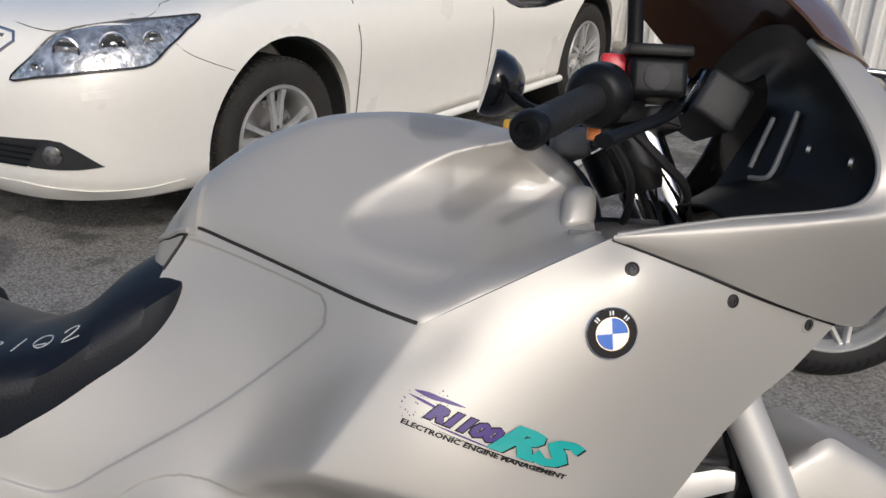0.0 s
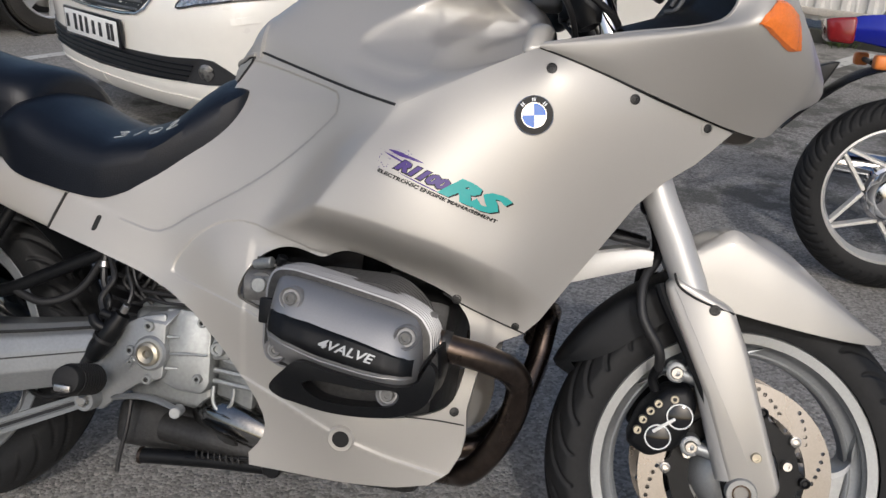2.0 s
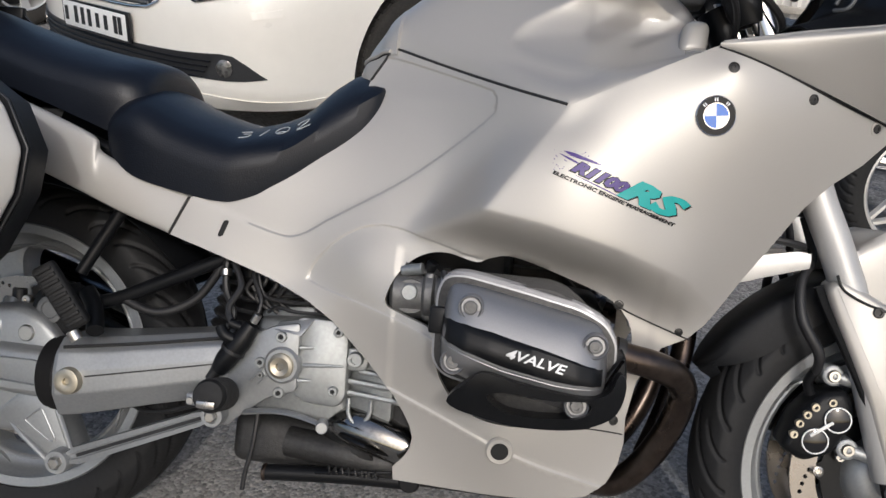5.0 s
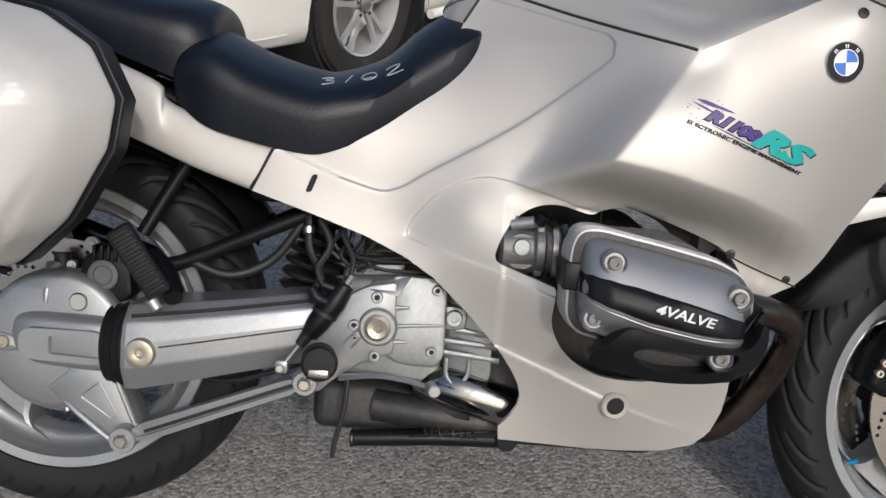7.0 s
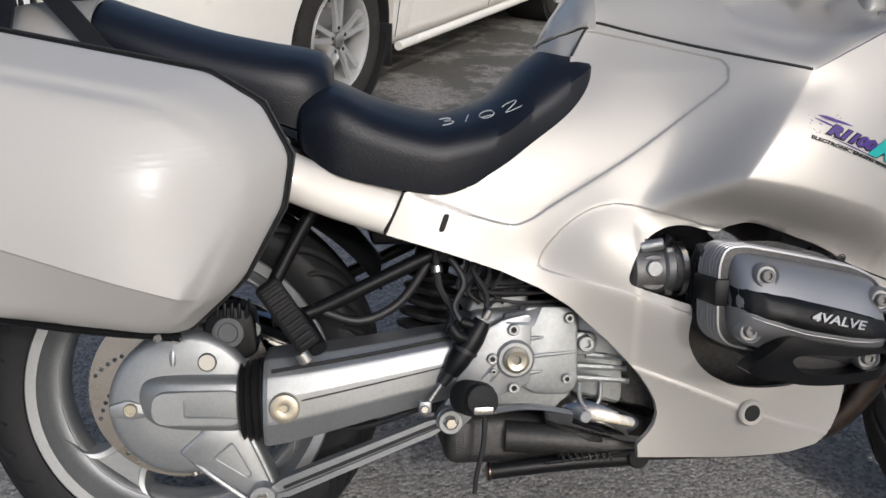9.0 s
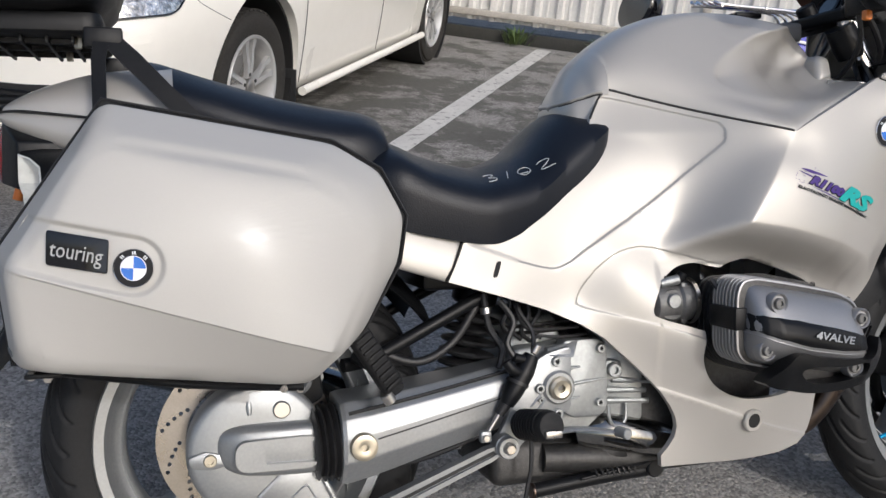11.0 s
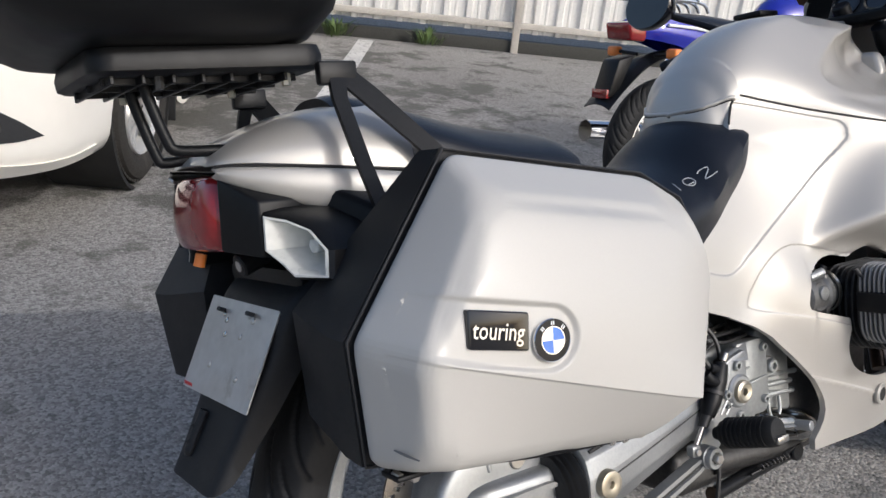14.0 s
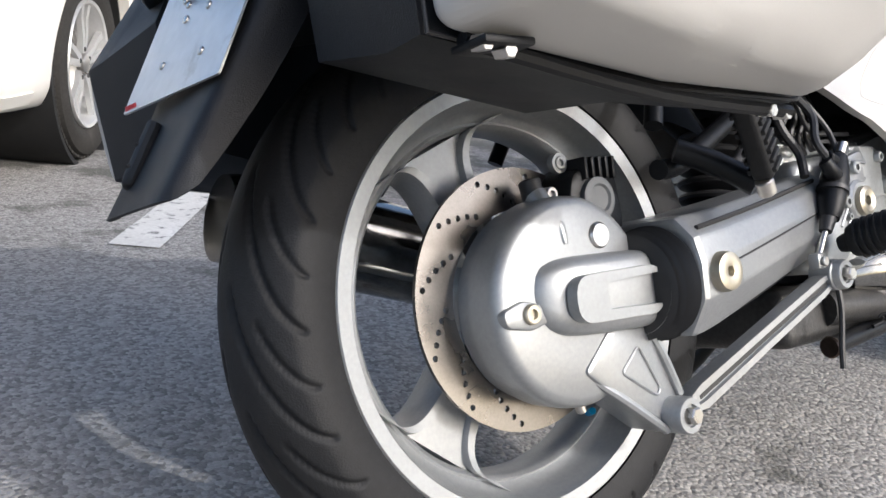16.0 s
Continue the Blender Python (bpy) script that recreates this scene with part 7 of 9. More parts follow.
# ---- cockpit ----
def cockpit():
    bar = new("handlebar")
    bar.parent = bike
    tagged(bar, "black handlebar with grips and switches")
    part("top_yoke", slab(rounded([(1.155, 1.055), (1.225, 1.055), (1.215, 1.085), (1.150, 1.080)], 0.008), -0.14, 0.14, 0.006), BLACK, bar, "black fork yoke")
    for s in (1, -1):
        P = lambda name, geo, m, label="": part(name, flip(geo, s), m, bar, label)
        inner, end = np.array((1.098, -0.275, 1.070)), np.array((1.024, -0.394, 1.022))
        way = (end - inner) / np.linalg.norm(end - inner)
        P("bar_tube", tube([(1.165, -0.11, 1.072), (1.14, -0.19, 1.080), tuple(inner), tuple(end)], 0.011, 12, 4), BLACK)
        P("grip", tube([tuple(inner + way * 0.005), tuple(inner + way * 0.02), tuple(end - way * 0.025), tuple(end - way * 0.012)], [0.018, 0.0158, 0.0158, 0.0165], 18, 4), HOSE, "black rubber grip")
        for i in range(12):
            P("grip_rib", ringed([(0.0154, -0.001), (0.0163, -0.0008), (0.0163, 0.0008), (0.0154, 0.001)], 18, inner + way * (0.028 + 0.0075 * i), way), HOSE)
        P("bar_weight", lathe([(0.0165, 0.0), (0.018, 0.004), (0.018, 0.016), (0.0155, 0.020), (0.010, 0.020), (0.009, 0.016), (0.004, 0.016), (0.003, 0.013), (0, 0.013)], 26, end - way * 0.012, way), BLACK, "black bar end weight")
        P("throttle_collar", tube([tuple(inner - way * 0.035), tuple(inner - way * 0.02), tuple(inner), tuple(inner + way * 0.01)], [0.027, 0.033, 0.033, 0.024], 24, 3), BLACK)
        P("switch_box", poly([(1.115, -0.165, 1.045), (1.165, -0.155, 1.05), (1.165, -0.215, 1.055), (1.11, -0.225, 1.045), (1.115, -0.165, 1.10), (1.160, -0.155, 1.105), (1.160, -0.215, 1.105), (1.11, -0.225, 1.098)],
                             [(0, 1, 2, 3), (4, 7, 6, 5), (0, 4, 5, 1), (3, 2, 6, 7), (0, 3, 7, 4), (1, 5, 6, 2)], 0.008, 2), BLACK)
        P("reservoir", block((1.135, -0.258, 1.076), (1.196, -0.185, 1.118), 0.008, 3), BLACK, "black brake fluid reservoir")
        P("reservoir_lid", block((1.131, -0.262, 1.117), (1.200, -0.181, 1.130), 0.004, 2), BLACK)
        P("sight_glass", lathe([(0.014, 0), (0.014, 0.003), (0.011, 0.004), (0, 0.004)], 20, (1.163, -0.256, 1.096)), DASH_GREY)
        P("lever", tube([(1.185, -0.24, 1.068), (1.165, -0.29, 1.052), (1.125, -0.35, 1.032), (1.088, -0.405, 1.015)], [0.011, 0.009, 0.008, 0.0095], 10, 5, flat=0.7), BLACK, "black hand lever")
        P("mirror_stem", tube([(1.142, -0.235, 1.085), (1.140, -0.245, 1.15), (1.128, -0.275, 1.215), (1.09, -0.35, 1.222), (1.05, -0.41, 1.20)] if s == 1 else [(1.120, -0.26, 1.085), (1.110, -0.30, 1.105), (1.095, -0.34, 1.125), (1.07, -0.38, 1.145), (1.05, -0.41, 1.165)], [0.009, 0.0085, 0.008, 0.008, 0.010], 10, 6), BLACK, "black mirror stem")
        shell = []
        c, facing = Vector((1.012, -0.425, 1.184)), Vector((-0.96, 0.06, 0.22)).normalized()
        u = facing.cross(Vector((0, 0, 1))).normalized()
        v = u.cross(facing)
        for k, (d, r) in enumerate(((0.004, 0.97), (0.0, 1.0), (-0.010, 1.02), (-0.030, 0.92), (-0.048, 0.72), (-0.060, 0.44), (-0.065, 0.1))):
            shell.append([tuple(c + facing * d + u * (0.072 * r * math.cos(a)) + v * (0.060 * r * math.sin(a))) for a in np.linspace(0, 2 * math.pi, 28, endpoint=False)])
        P("mirror_shell", stack(shell), GLOSS_BLACK, "black mirror shell")
        glass_ring = [tuple(c + facing * 0.0015 + u * (0.066 * math.cos(a)) + v * (0.054 * math.sin(a))) for a in np.linspace(0, 2 * math.pi, 28, endpoint=False)]
        back = [tuple(Vector(p) - facing * 0.004) for p in glass_ring]
        P("mirror_glass", stack([back, glass_ring]), MIRROR, "round mirror glass")
        P("dust_boot", tube([(1.165, -0.10, 1.045), (1.185, -0.10, 1.01), (1.195, -0.10, 0.985)], [0.028, 0.030, 0.024], 16, 3), BLACK)
        P("cable", tube([(1.14, -0.19, 1.06), (1.19, -0.17, 1.02), (1.235, -0.13, 0.98), (1.22, -0.08, 0.92)], 0.006, 8, 6), HOSE)
        P("cable", tube([(1.12, -0.20, 1.05), (1.16, -0.16, 1.00), (1.17, -0.10, 0.95), (1.15, -0.05, 0.92)], 0.005, 8, 6), HOSE)
    part("choke_lever", block((1.028, 0.130, 1.058), (1.048, 0.152, 1.088), 0.005), YELLOW, bar, "yellow switch cover")
    part("stop_switch", block((1.108, -0.240, 1.098), (1.136, -0.226, 1.122), 0.004), RED, bar, "red engine stop switch")
    part("start_switch", block((1.098, -0.243, 1.030), (1.112, -0.229, 1.048), 0.003), ORANGE, bar, "orange starter button")
    part("red_reflector", block((1.026, 0.118, 1.040), (1.042, 0.132, 1.056), 0.003), RED, bar)
    part("ignition_lock", rod((1.19, 0, 1.06), (1.165, 0, 1.105), 0.02), BLACK, bar)
    part("lock_cover", block((1.085, -0.035, 1.025), (1.135, 0.025, 1.065), 0.010, 3), PLASTIC_GREY, bar, "grey plastic steering lock cover")
    dash = new("instrument_pod")
    dash.parent = bike
    tagged(dash, "black instrument housing behind the windscreen")
    part("pod", poly([(1.274, -0.084, 1.142), (1.274, 0.084, 1.142), (1.246, 0.084, 1.090), (1.246, -0.084, 1.090), (1.328, -0.080, 1.116), (1.328, 0.080, 1.116), (1.298, 0.080, 1.060), (1.298, -0.080, 1.060)],
                     [(0, 1, 2, 3), (4, 7, 6, 5), (0, 4, 5, 1), (3, 2, 6, 7), (0, 3, 7, 4), (1, 5, 6, 2)], 0.008, 3), DASH_GREY, dash)
    for y in (-0.055, 0.055):
        part("dial", lathe([(0.032, -0.004), (0.034, 0.004), (0.029, 0.006), (0.029, 0.002), (0, 0.002)], 28, (1.259, y * 0.7, 1.117), (-0.88, 0, 0.47)), GLOSS_BLACK, dash, "round black dial")
    for s in (1, -1):
        for ridge in ([(1.308, -0.126, 1.017), (1.322, -0.120, 1.048), (1.335, -0.117, 1.078)], [(1.300, -0.150, 1.004), (1.316, -0.168, 1.006), (1.332, -0.163, 1.040), (1.348, -0.157, 1.081)]):
            # paler grey than the lining, standing in for gloss on the ridges
            part("lining_ridge", flip(tube(ridge, 0.0032, 8, 5), s), PLASTIC_GREY, dash)
        for x, y, z in ((1.358, -0.185, 1.036), (1.383, -0.236, 1.020)):
            part("lining_screw", flip(lathe([(0.006, 0), (0.006, 0.004), (0.003, 0.004), (0.003, 0.002), (0, 0.002)], 12, (x - 0.004, y, z), (-0.9, 0.45, 0.2)), s), STEEL, dash)
    part("steering_shroud", block((1.10, -0.10, 0.86), (1.24, 0.10, 0.95), 0.02), BLACK, bike)
    part("cockpit_floor", thick(smooth_loft([[(1.10, y, 0.90) for y in (-0.225, -0.1, 0, 0.1, 0.225)], [(1.24, y, 0.915) for y in (-0.225, -0.1, 0, 0.1, 0.225)], [(1.42, y, 0.93) for y in (-0.20, -0.1, 0, 0.1, 0.20)]], 4, 3), 0.004), BLACK, bike, "black cockpit lining floor")
    part("warning_label", block((1.096, -0.150, 0.921), (1.134, -0.147, 0.933), 0.0005, 1), PLASTIC_GREY, bike)


cockpit()


# ---- trim on the painted panels ----
def curve_rows(rows, n):
    fine = [curve([r[j] for r in rows], n) for j in range(len(rows[0]))]
    return [[tuple(f[i]) for f in fine] for i in range(len(fine[0]))]


def trim():
    out = lambda x, z, d=0.0: (x, -side_out(x, z) - d, z)

    def normal(x, z, h=0.006):
        return Vector(((side_out(x + h, z) - side_out(x - h, z)) / (2 * h), 1.0, (side_out(x, z + h) - side_out(x, z - h)) / (2 * h))).normalized() * -1

    for x, z, r, m in ((1.151, 0.897, 0.0062, DARKMETAL), (1.270, 0.866, 0.0062, DARKMETAL), (1.379, 0.838, 0.0085, PAINT), (1.046, 0.367, 0.006, DARKMETAL), (1.035, 0.546, 0.006, DARKMETAL), (1.128, 0.513, 0.005, DARKMETAL)):
        n = normal(x, z)
        part("panel_screw", lathe([(r * 1.25, -0.003), (r * 1.25, 0.0012), (r, 0.0016), (r * 0.95, 0.0002), (r * 0.45, 0.0008), (r * 0.4, -0.001), (0, -0.001)], 20, out(x, z), n), m, bike, "small recessed panel screw")
        part("screw_core", lathe([(r * 0.8, -0.002), (r * 0.8, 0.0014), (r * 0.4, 0.0018), (r * 0.35, 0.0004), (0, 0.0004)], 16, out(x, z), n), DARKMETAL, bike)
    n = normal(0.88, 0.312)
    part("rubber_grommet", ringed([(0.0125, -0.006), (0.021, -0.004), (0.0215, 0.002), (0.019, 0.0045), (0.0135, 0.004)], 28, out(0.88, 0.312), n), PAINT, bike)
    part("access_hole", lathe([(0.0145, -0.004), (0.0145, 0.0035), (0, 0.0035)], 24, out(0.88, 0.312), n), HOLE, bike, "round access hole")
    slot = rounded([(0.3985, 0.587), (0.4075, 0.587), (0.4165, 0.614), (0.4075, 0.614)], 0.005, 4)
    part("slot", stack([[out(p[0], p[1], -0.004) for p in slot], [out(p[0], p[1], 0.0006) for p in slot]]), HOLE, bike, "dark oblong slot")

    def seam(points, r=0.0018, d=0.0002):
        line = [out(p[0], p[1], d) for p in curve([(a, b, 0) for a, b in points], 8)]
        part("panel_gap", tube(line, r, 6, 1), SEAM, bike)

    seam([(0.613, 0.858), (0.628, 0.885), (0.640, 0.905), (0.652, 0.9105), (0.70, 0.896), (0.78, 0.871), (0.86, 0.847), (0.930, 0.829)], 0.0021, 0.0008)
    seam([(1.131, 0.926), (1.221, 0.897), (1.313, 0.866), (1.419, 0.837)], 0.0016, 0.0006)
    seam([(1.014, 0.553), (1.06, 0.532), (1.145, 0.502)], 0.0014)
    seam([(0.975, 0.356), (1.02, 0.352), (1.062, 0.345)], 0.0012)
    part("panel_gap", tube([(0.347, -0.1755, 0.646), (0.333, -0.1795, 0.614), (0.319, -0.1800, 0.584)], 0.0022, 6, 4), SEAM, bike)

    def badge(centre, n, up, radius, parent):
        """A round badge: dark ring, pale rim and four quarters."""
        n = Vector(n).normalized()
        up = (Vector(up) - n * Vector(up).dot(n)).normalized()
        right = up.cross(n)
        c = Vector(centre)
        disc_at = lambda r0, r1, h, a0=0.0, a1=2 * math.pi, k=40: [(r, a) for a in np.linspace(a0, a1, k) for r in (r0, r1)]
        b = new("badge")
        b.parent = parent
        tagged(b, "round badge with blue and white quarters")
        part("badge_rim", lathe([(radius * 1.0, -0.002), (radius, 0.0016), (radius * 0.97, 0.0024), (radius * 0.94, 0.0018)], 48, c, n), CHROME, b)
        part("badge_ring", lathe([(radius * 0.95, 0.0), (radius * 0.95, 0.0022), (0, 0.0024)], 48, c, n), BADGE_BLACK, b)
        part("inner_rim", ringed([(radius * 0.60, 0.0022), (radius * 0.64, 0.0022), (radius * 0.64, 0.0032), (radius * 0.60, 0.0032)], 48, c, n), CHROME, b)
        for q in range(4):
            pts = [tuple(c + n * 0.003)]
            for a in np.linspace(q * math.pi / 2, (q + 1) * math.pi / 2, 14):
                pts.append(tuple(c + n * 0.003 + right * (radius * 0.605 * math.cos(a)) + up * (radius * 0.605 * math.sin(a))))
            part("quarter", (pts, [tuple(range(len(pts)))]), (BADGE_WHITE, BLUE)[(q + 1) % 2], b)
        for a in (135, 90, 45):
            k = c + n * 0.0027 + right * (radius * 0.79 * math.cos(radians(a))) + up * (radius * 0.79 * math.sin(radians(a)))
            t = (right * -math.sin(radians(a)) + up * math.cos(radians(a)))
            w = t.cross(n)
            for off in (-0.055, 0.055):
                pts = [tuple(k + t * (radius * (off + dx)) + w * (radius * dy) + n * 0.0004) for dx, dy in ((-0.03, -0.09), (0.03, -0.09), (0.03, 0.09), (-0.03, 0.09))]
                part("ring_mark", (pts, [(0, 1, 2, 3)]), BADGE_WHITE, b)

    badge(out(1.133, 0.829, 0.001), normal(1.133, 0.829), (-0.12, 0, 1), 0.0280, bike)

    def draped(text, size, x0, z0, x1, z1, material, label, shear=0.35, bold=0.0, lift=0.0007, wide=1.0, name="lettering"):
        letters = lettering(text, size, shear, bold)
        tilt = math.atan2(z1 - z0, x1 - x0)
        span = math.hypot(x1 - x0, z1 - z0) / max(p[0] for p in letters[0])
        pts = []
        for x, y, _ in letters[0]:
            px = x0 + x * span * math.cos(tilt) - y * math.sin(tilt)
            pz = z0 + x * span * math.sin(tilt) + y * math.cos(tilt)
            pts.append(out(px, pz, lift))
        part(name, (pts, letters[1]), material, bike, label)

    draped("ELECTRONIC ENGINE MANAGEMENT", 0.0070, 0.9185, 0.7305, 1.0945, 0.6710, BADGE_BLACK, "small black lettering", 0.1, 0.0003, 0.0016)
    draped("R1100", 0.0215, 0.9435, 0.7375, 1.0230, 0.7095, BADGE_BLACK, "dark outline of the purple lettering", 0.42, 0.0024, 0.0008)
    draped("R1100", 0.0210, 0.9440, 0.7382, 1.0220, 0.7105, PURPLE, "purple slanted lettering", 0.42, 0.0013, 0.0016)
    draped("RS", 0.0400, 1.0115, 0.7085, 1.1080, 0.6760, BADGE_BLACK, "dark drop shadow of the lettering", 0.42, 0.0020, 0.0010)
    draped("RS", 0.0400, 1.0100, 0.7105, 1.1060, 0.6780, TEAL, "teal green slanted lettering", 0.42, 0.0024, 0.0026)
    for (xa, za), (xb, zb), w, m in (((0.926, 0.759), (0.962, 0.7435), 0.0016, PURPLE), ((0.932, 0.763), (0.968, 0.752), 0.0030, PURPLE), ((0.940, 0.7605), (0.985, 0.7475), 0.0022, PURPLE), ((0.958, 0.7235), (1.092, 0.6745), 0.0006, GLOSS_BLACK), ((0.95, 0.731), (1.020, 0.704), 0.0010, PURPLE)):
        k = 10
        top = [out(xa + (xb - xa) * i / k, za + (zb - za) * i / k + w * math.sin(math.pi * (i + 0.5) / (k + 1)), 0.0006) for i in range(k + 1)]
        low = [out(xa + (xb - xa) * i / k, za + (zb - za) * i / k - w * math.sin(math.pi * (i + 0.5) / (k + 1)), 0.0006) for i in range(k + 1)]
        part("streak", (top + low, [(i, i + 1, k + 2 + i, k + 1 + i) for i in range(k)]), m, bike)
    rng = random.Random(5)
    specks, faces = [], []
    for i in range(46):
        x, z, r = 0.918 + rng.random() * 0.05, 0.764 - rng.random() * 0.028, 0.0004 + rng.random() * 0.0008
        k = len(specks)
        specks += [out(x - r, z, 0.0006), out(x, z - r, 0.0006), out(x + r, z, 0.0006), out(x, z + r, 0.0006)]
        faces.append((k, k + 1, k + 2, k + 3))
    tagged(part("paint_specks", (specks, faces), PURPLE, bike), kind="stuff")

    # the case badge and its word
    case = cases["right"]
    n = Vector((-0.10, -0.99, 0.02)).normalized()
    up = Vector((0.06, 0.0, 1.0))
    from mathutils.bvhtree import BVHTree
    lid = next(q for q in case.children if q.name.startswith("lid") and "ridge" not in q.name)
    lid_tree = BVHTree.FromPolygons([v.co.copy() for v in lid.data.vertices], [tuple(p.vertices) for p in lid.data.polygons])

    def lid_y(x, z):
        hit = lid_tree.ray_cast(Vector((x, -0.6, z)), Vector((0, 1, 0)))[0]
        return hit.y if hit else -0.45

    badge(Vector((-0.152, lid_y(-0.152, 0.649) - 0.0025, 0.649)), n, up, 0.0225, case)
    face = [(-0.2440, 0.6950), (-0.1775, 0.6820), (-0.1805, 0.6430), (-0.2462, 0.6555)]
    ya, yb = lid_y(-0.235, 0.672), lid_y(-0.185, 0.664)
    y_at = lambda x: ya + (yb - ya) * (x + 0.235) / 0.05 - 0.001
    o = rounded(face, 0.003, 2)
    part("word_plate", stack([[(p[0], y_at(p[0]) + 0.012, p[1]) for p in o], [(p[0], y_at(p[0]) - 0.003, p[1]) for p in o], [(p[0], y_at(p[0]) - 0.0042, p[1]) for p in inset(o, 0.0015)]]), GLOSS_BLACK, case, "glossy black name plate")
    letters = lettering("touring", 0.026, 0.0, 0.0)
    span = 0.0570 / max(p[0] for p in letters[0])
    tilt = math.atan2(-0.0165, 0.08)
    pts = []
    for x, y, _ in letters[0]:
        px = -0.2425 + x * span * math.cos(tilt) - y * math.sin(tilt)
        pts.append((px, y_at(px) - 0.0050, 0.6660 + x * span * math.sin(tilt) + y * math.cos(tilt)))
    part("lettering", thick((pts, letters[1]), 0.0007), STEEL, case, "silver lettering")
    # scuffs on the lid
    part("scuff", tube([(0.040, -0.4405, 0.558), (0.055, -0.441, 0.555), (0.072, -0.4405, 0.551)], [0.0008, 0.0025, 0.0012], 6, 4), HOLE, case, "black scuff mark")
    part("scuff", tube([(-0.300, -0.392, 0.553), (-0.296, -0.405, 0.550), (-0.291, -0.425, 0.547)], [0.0008, 0.0016, 0.0008], 6, 4), PLASTIC_GREY, case, "grey scuff mark")
    for y, z0 in ((-0.351, 0.512), ):
        part("hinge", tube([(-0.285, -0.345, 0.517), (-0.10, -0.350, 0.484), (0.055, -0.362, 0.470)], 0.006, 8, 4), BLACK, case, "black lid hinge")
    for x, z in ((-0.281, 0.512), (-0.262, 0.508), (0.028, 0.472), (0.050, 0.470)):
        part("hinge_bolt", rod((x, -0.352, z), (x, -0.366, z - 0.002), 0.006, 6), STEEL, case)
    part("hinge_plate", block((-0.288, -0.372, 0.508), (-0.245, -0.335, 0.514), 0.002), BLACK, case)

    # chalk digits on the seat
    ob = next(o for o in bike.children if o.name.startswith("rider_seat"))
    tree = BVHTree.FromPolygons([v.co.copy() for v in ob.data.vertices], [tuple(p.vertices) for p in ob.data.polygons])
    strokes = [[(0.0, 0.9), (0.25, 1.0), (0.35, 0.8), (0.12, 0.55), (0.36, 0.4), (0.30, 0.1), (0.0, 0.0)], [(0.72, 0.05), (0.82, 0.5), (0.92, 0.95)],
               [(1.35, 0.05), (1.2, 0.4), (1.35, 0.85), (1.6, 0.85), (1.65, 0.4), (1.5, 0.1), (1.35, 0.05), (1.25, 0.25), (1.55, 0.30)], [(1.95, 0.8), (2.1, 1.0), (2.35, 0.98), (2.3, 0.7), (2.05, 0.3), (1.98, 0.1), (2.2, 0.12), (2.45, 0.2)]]
    o, u, v = Vector((0.408, -0.137, 0.744)), Vector((0.0495, 0.006, 0.006)), Vector((-0.003, 0.013, 0.018))
    for s in strokes:
        line = []
        for p in curve([(a, b, 0) for a, b in s], 6):
            q = o + u * p[0] + v * p[1]
            way = Vector((0.0, 0.88, -0.47))
            hit, nn, *_ = tree.ray_cast(q - way * 0.08, way)
            if hit is None:
                continue
            line.append(tuple(hit + nn * 0.0002))
        part("chalk_stroke", tube(line, 0.0011, 5, 1), CHALK, bike, "smudged white chalk digit")
    # amber indicator in the fairing
    rows = [[(1.423, -0.290, 0.999), (1.416, -0.283, 0.970), (1.401, -0.287, 0.950)], [(1.445, -0.262, 1.000), (1.440, -0.256, 0.966), (1.432, -0.252, 0.937)], [(1.462, -0.228, 0.992), (1.466, -0.225, 0.955), (1.470, -0.216, 0.921)], [(1.478, -0.208, 0.976), (1.488, -0.200, 0.950), (1.495, -0.194, 0.929)]]
    skin = BVHTree.FromPolygons([v.co.copy() for v in nose_skin.data.vertices], [tuple(p.vertices) for p in nose_skin.data.polygons])

    def on_skin(p, d):
        q, nn, *_ = skin.find_nearest(Vector(p) + Vector((0.02, -0.03, 0.01)))
        return tuple(q + (Vector(p) + Vector((0.02, -0.03, 0.01)) - q).normalized() * d)

    rows = [[on_skin(p, 0.005 if 0 < j < 8 and 0 < i < 8 else 0.001) for j, p in enumerate(curve(r, 4))] for i, r in enumerate(curve_rows(rows, 3))]
    for s in (1, -1):
        part("front_indicator", flip(thick(loft(rows), 0.004), s), AMBER, bike, "amber front indicator lens")


trim()

# ---- parked cars ----
def car_rings():
    """The lower body as rings from sill to bonnet, in the car's metres: u ahead of the front hub, v out from the left wheel's face."""
    levels = [  # height, front, side, rear
        (0.212, 0.86, -0.06, -3.55), (0.226, 0.91, -0.035, -3.62), (0.28, 0.965, -0.005, -3.70), (0.34, 0.985, 0.005, -3.74), (0.42, 0.985, 0.015, -3.76), (0.50, 0.985, 0.025, -3.78),
        (0.60, 0.985, 0.035, -3.78), (0.68, 0.965, 0.035, -3.76), (0.75, 0.925, 0.025, -3.74), (0.805, 0.86, 0.010, -3.72), (0.845, 0.74, -0.020, -3.70), (0.88, 0.50, -0.05, -3.66), (0.915, 0.15, -0.075, -3.60), (0.95, -0.25, -0.10, -3.50), (0.965, -0.50, -0.14, -3.40)]
    rings = []
    for z, f, s, r in levels:
        half = [(f, -0.90), (f - 0.012, -0.62), (f - 0.05, -0.38), (f - 0.13, -0.19 + s), (f - 0.27, -0.075 + s), (min(f - 0.45, 0.48), -0.025 + s), (min(0.1, f - 0.62), -0.005 + s), (-0.9, s), (-1.9, s), (-2.8, s - 0.01), (-3.3, s - 0.06), (r + 0.12, -0.22 + s), (r + 0.03, -0.5), (r, -0.90)]
        line = [tuple(p[:2]) for p in curve([(a, b, 0) for a, b in half], 6)]
        rings.append((z, line))
    return rings


RINGS = car_rings()


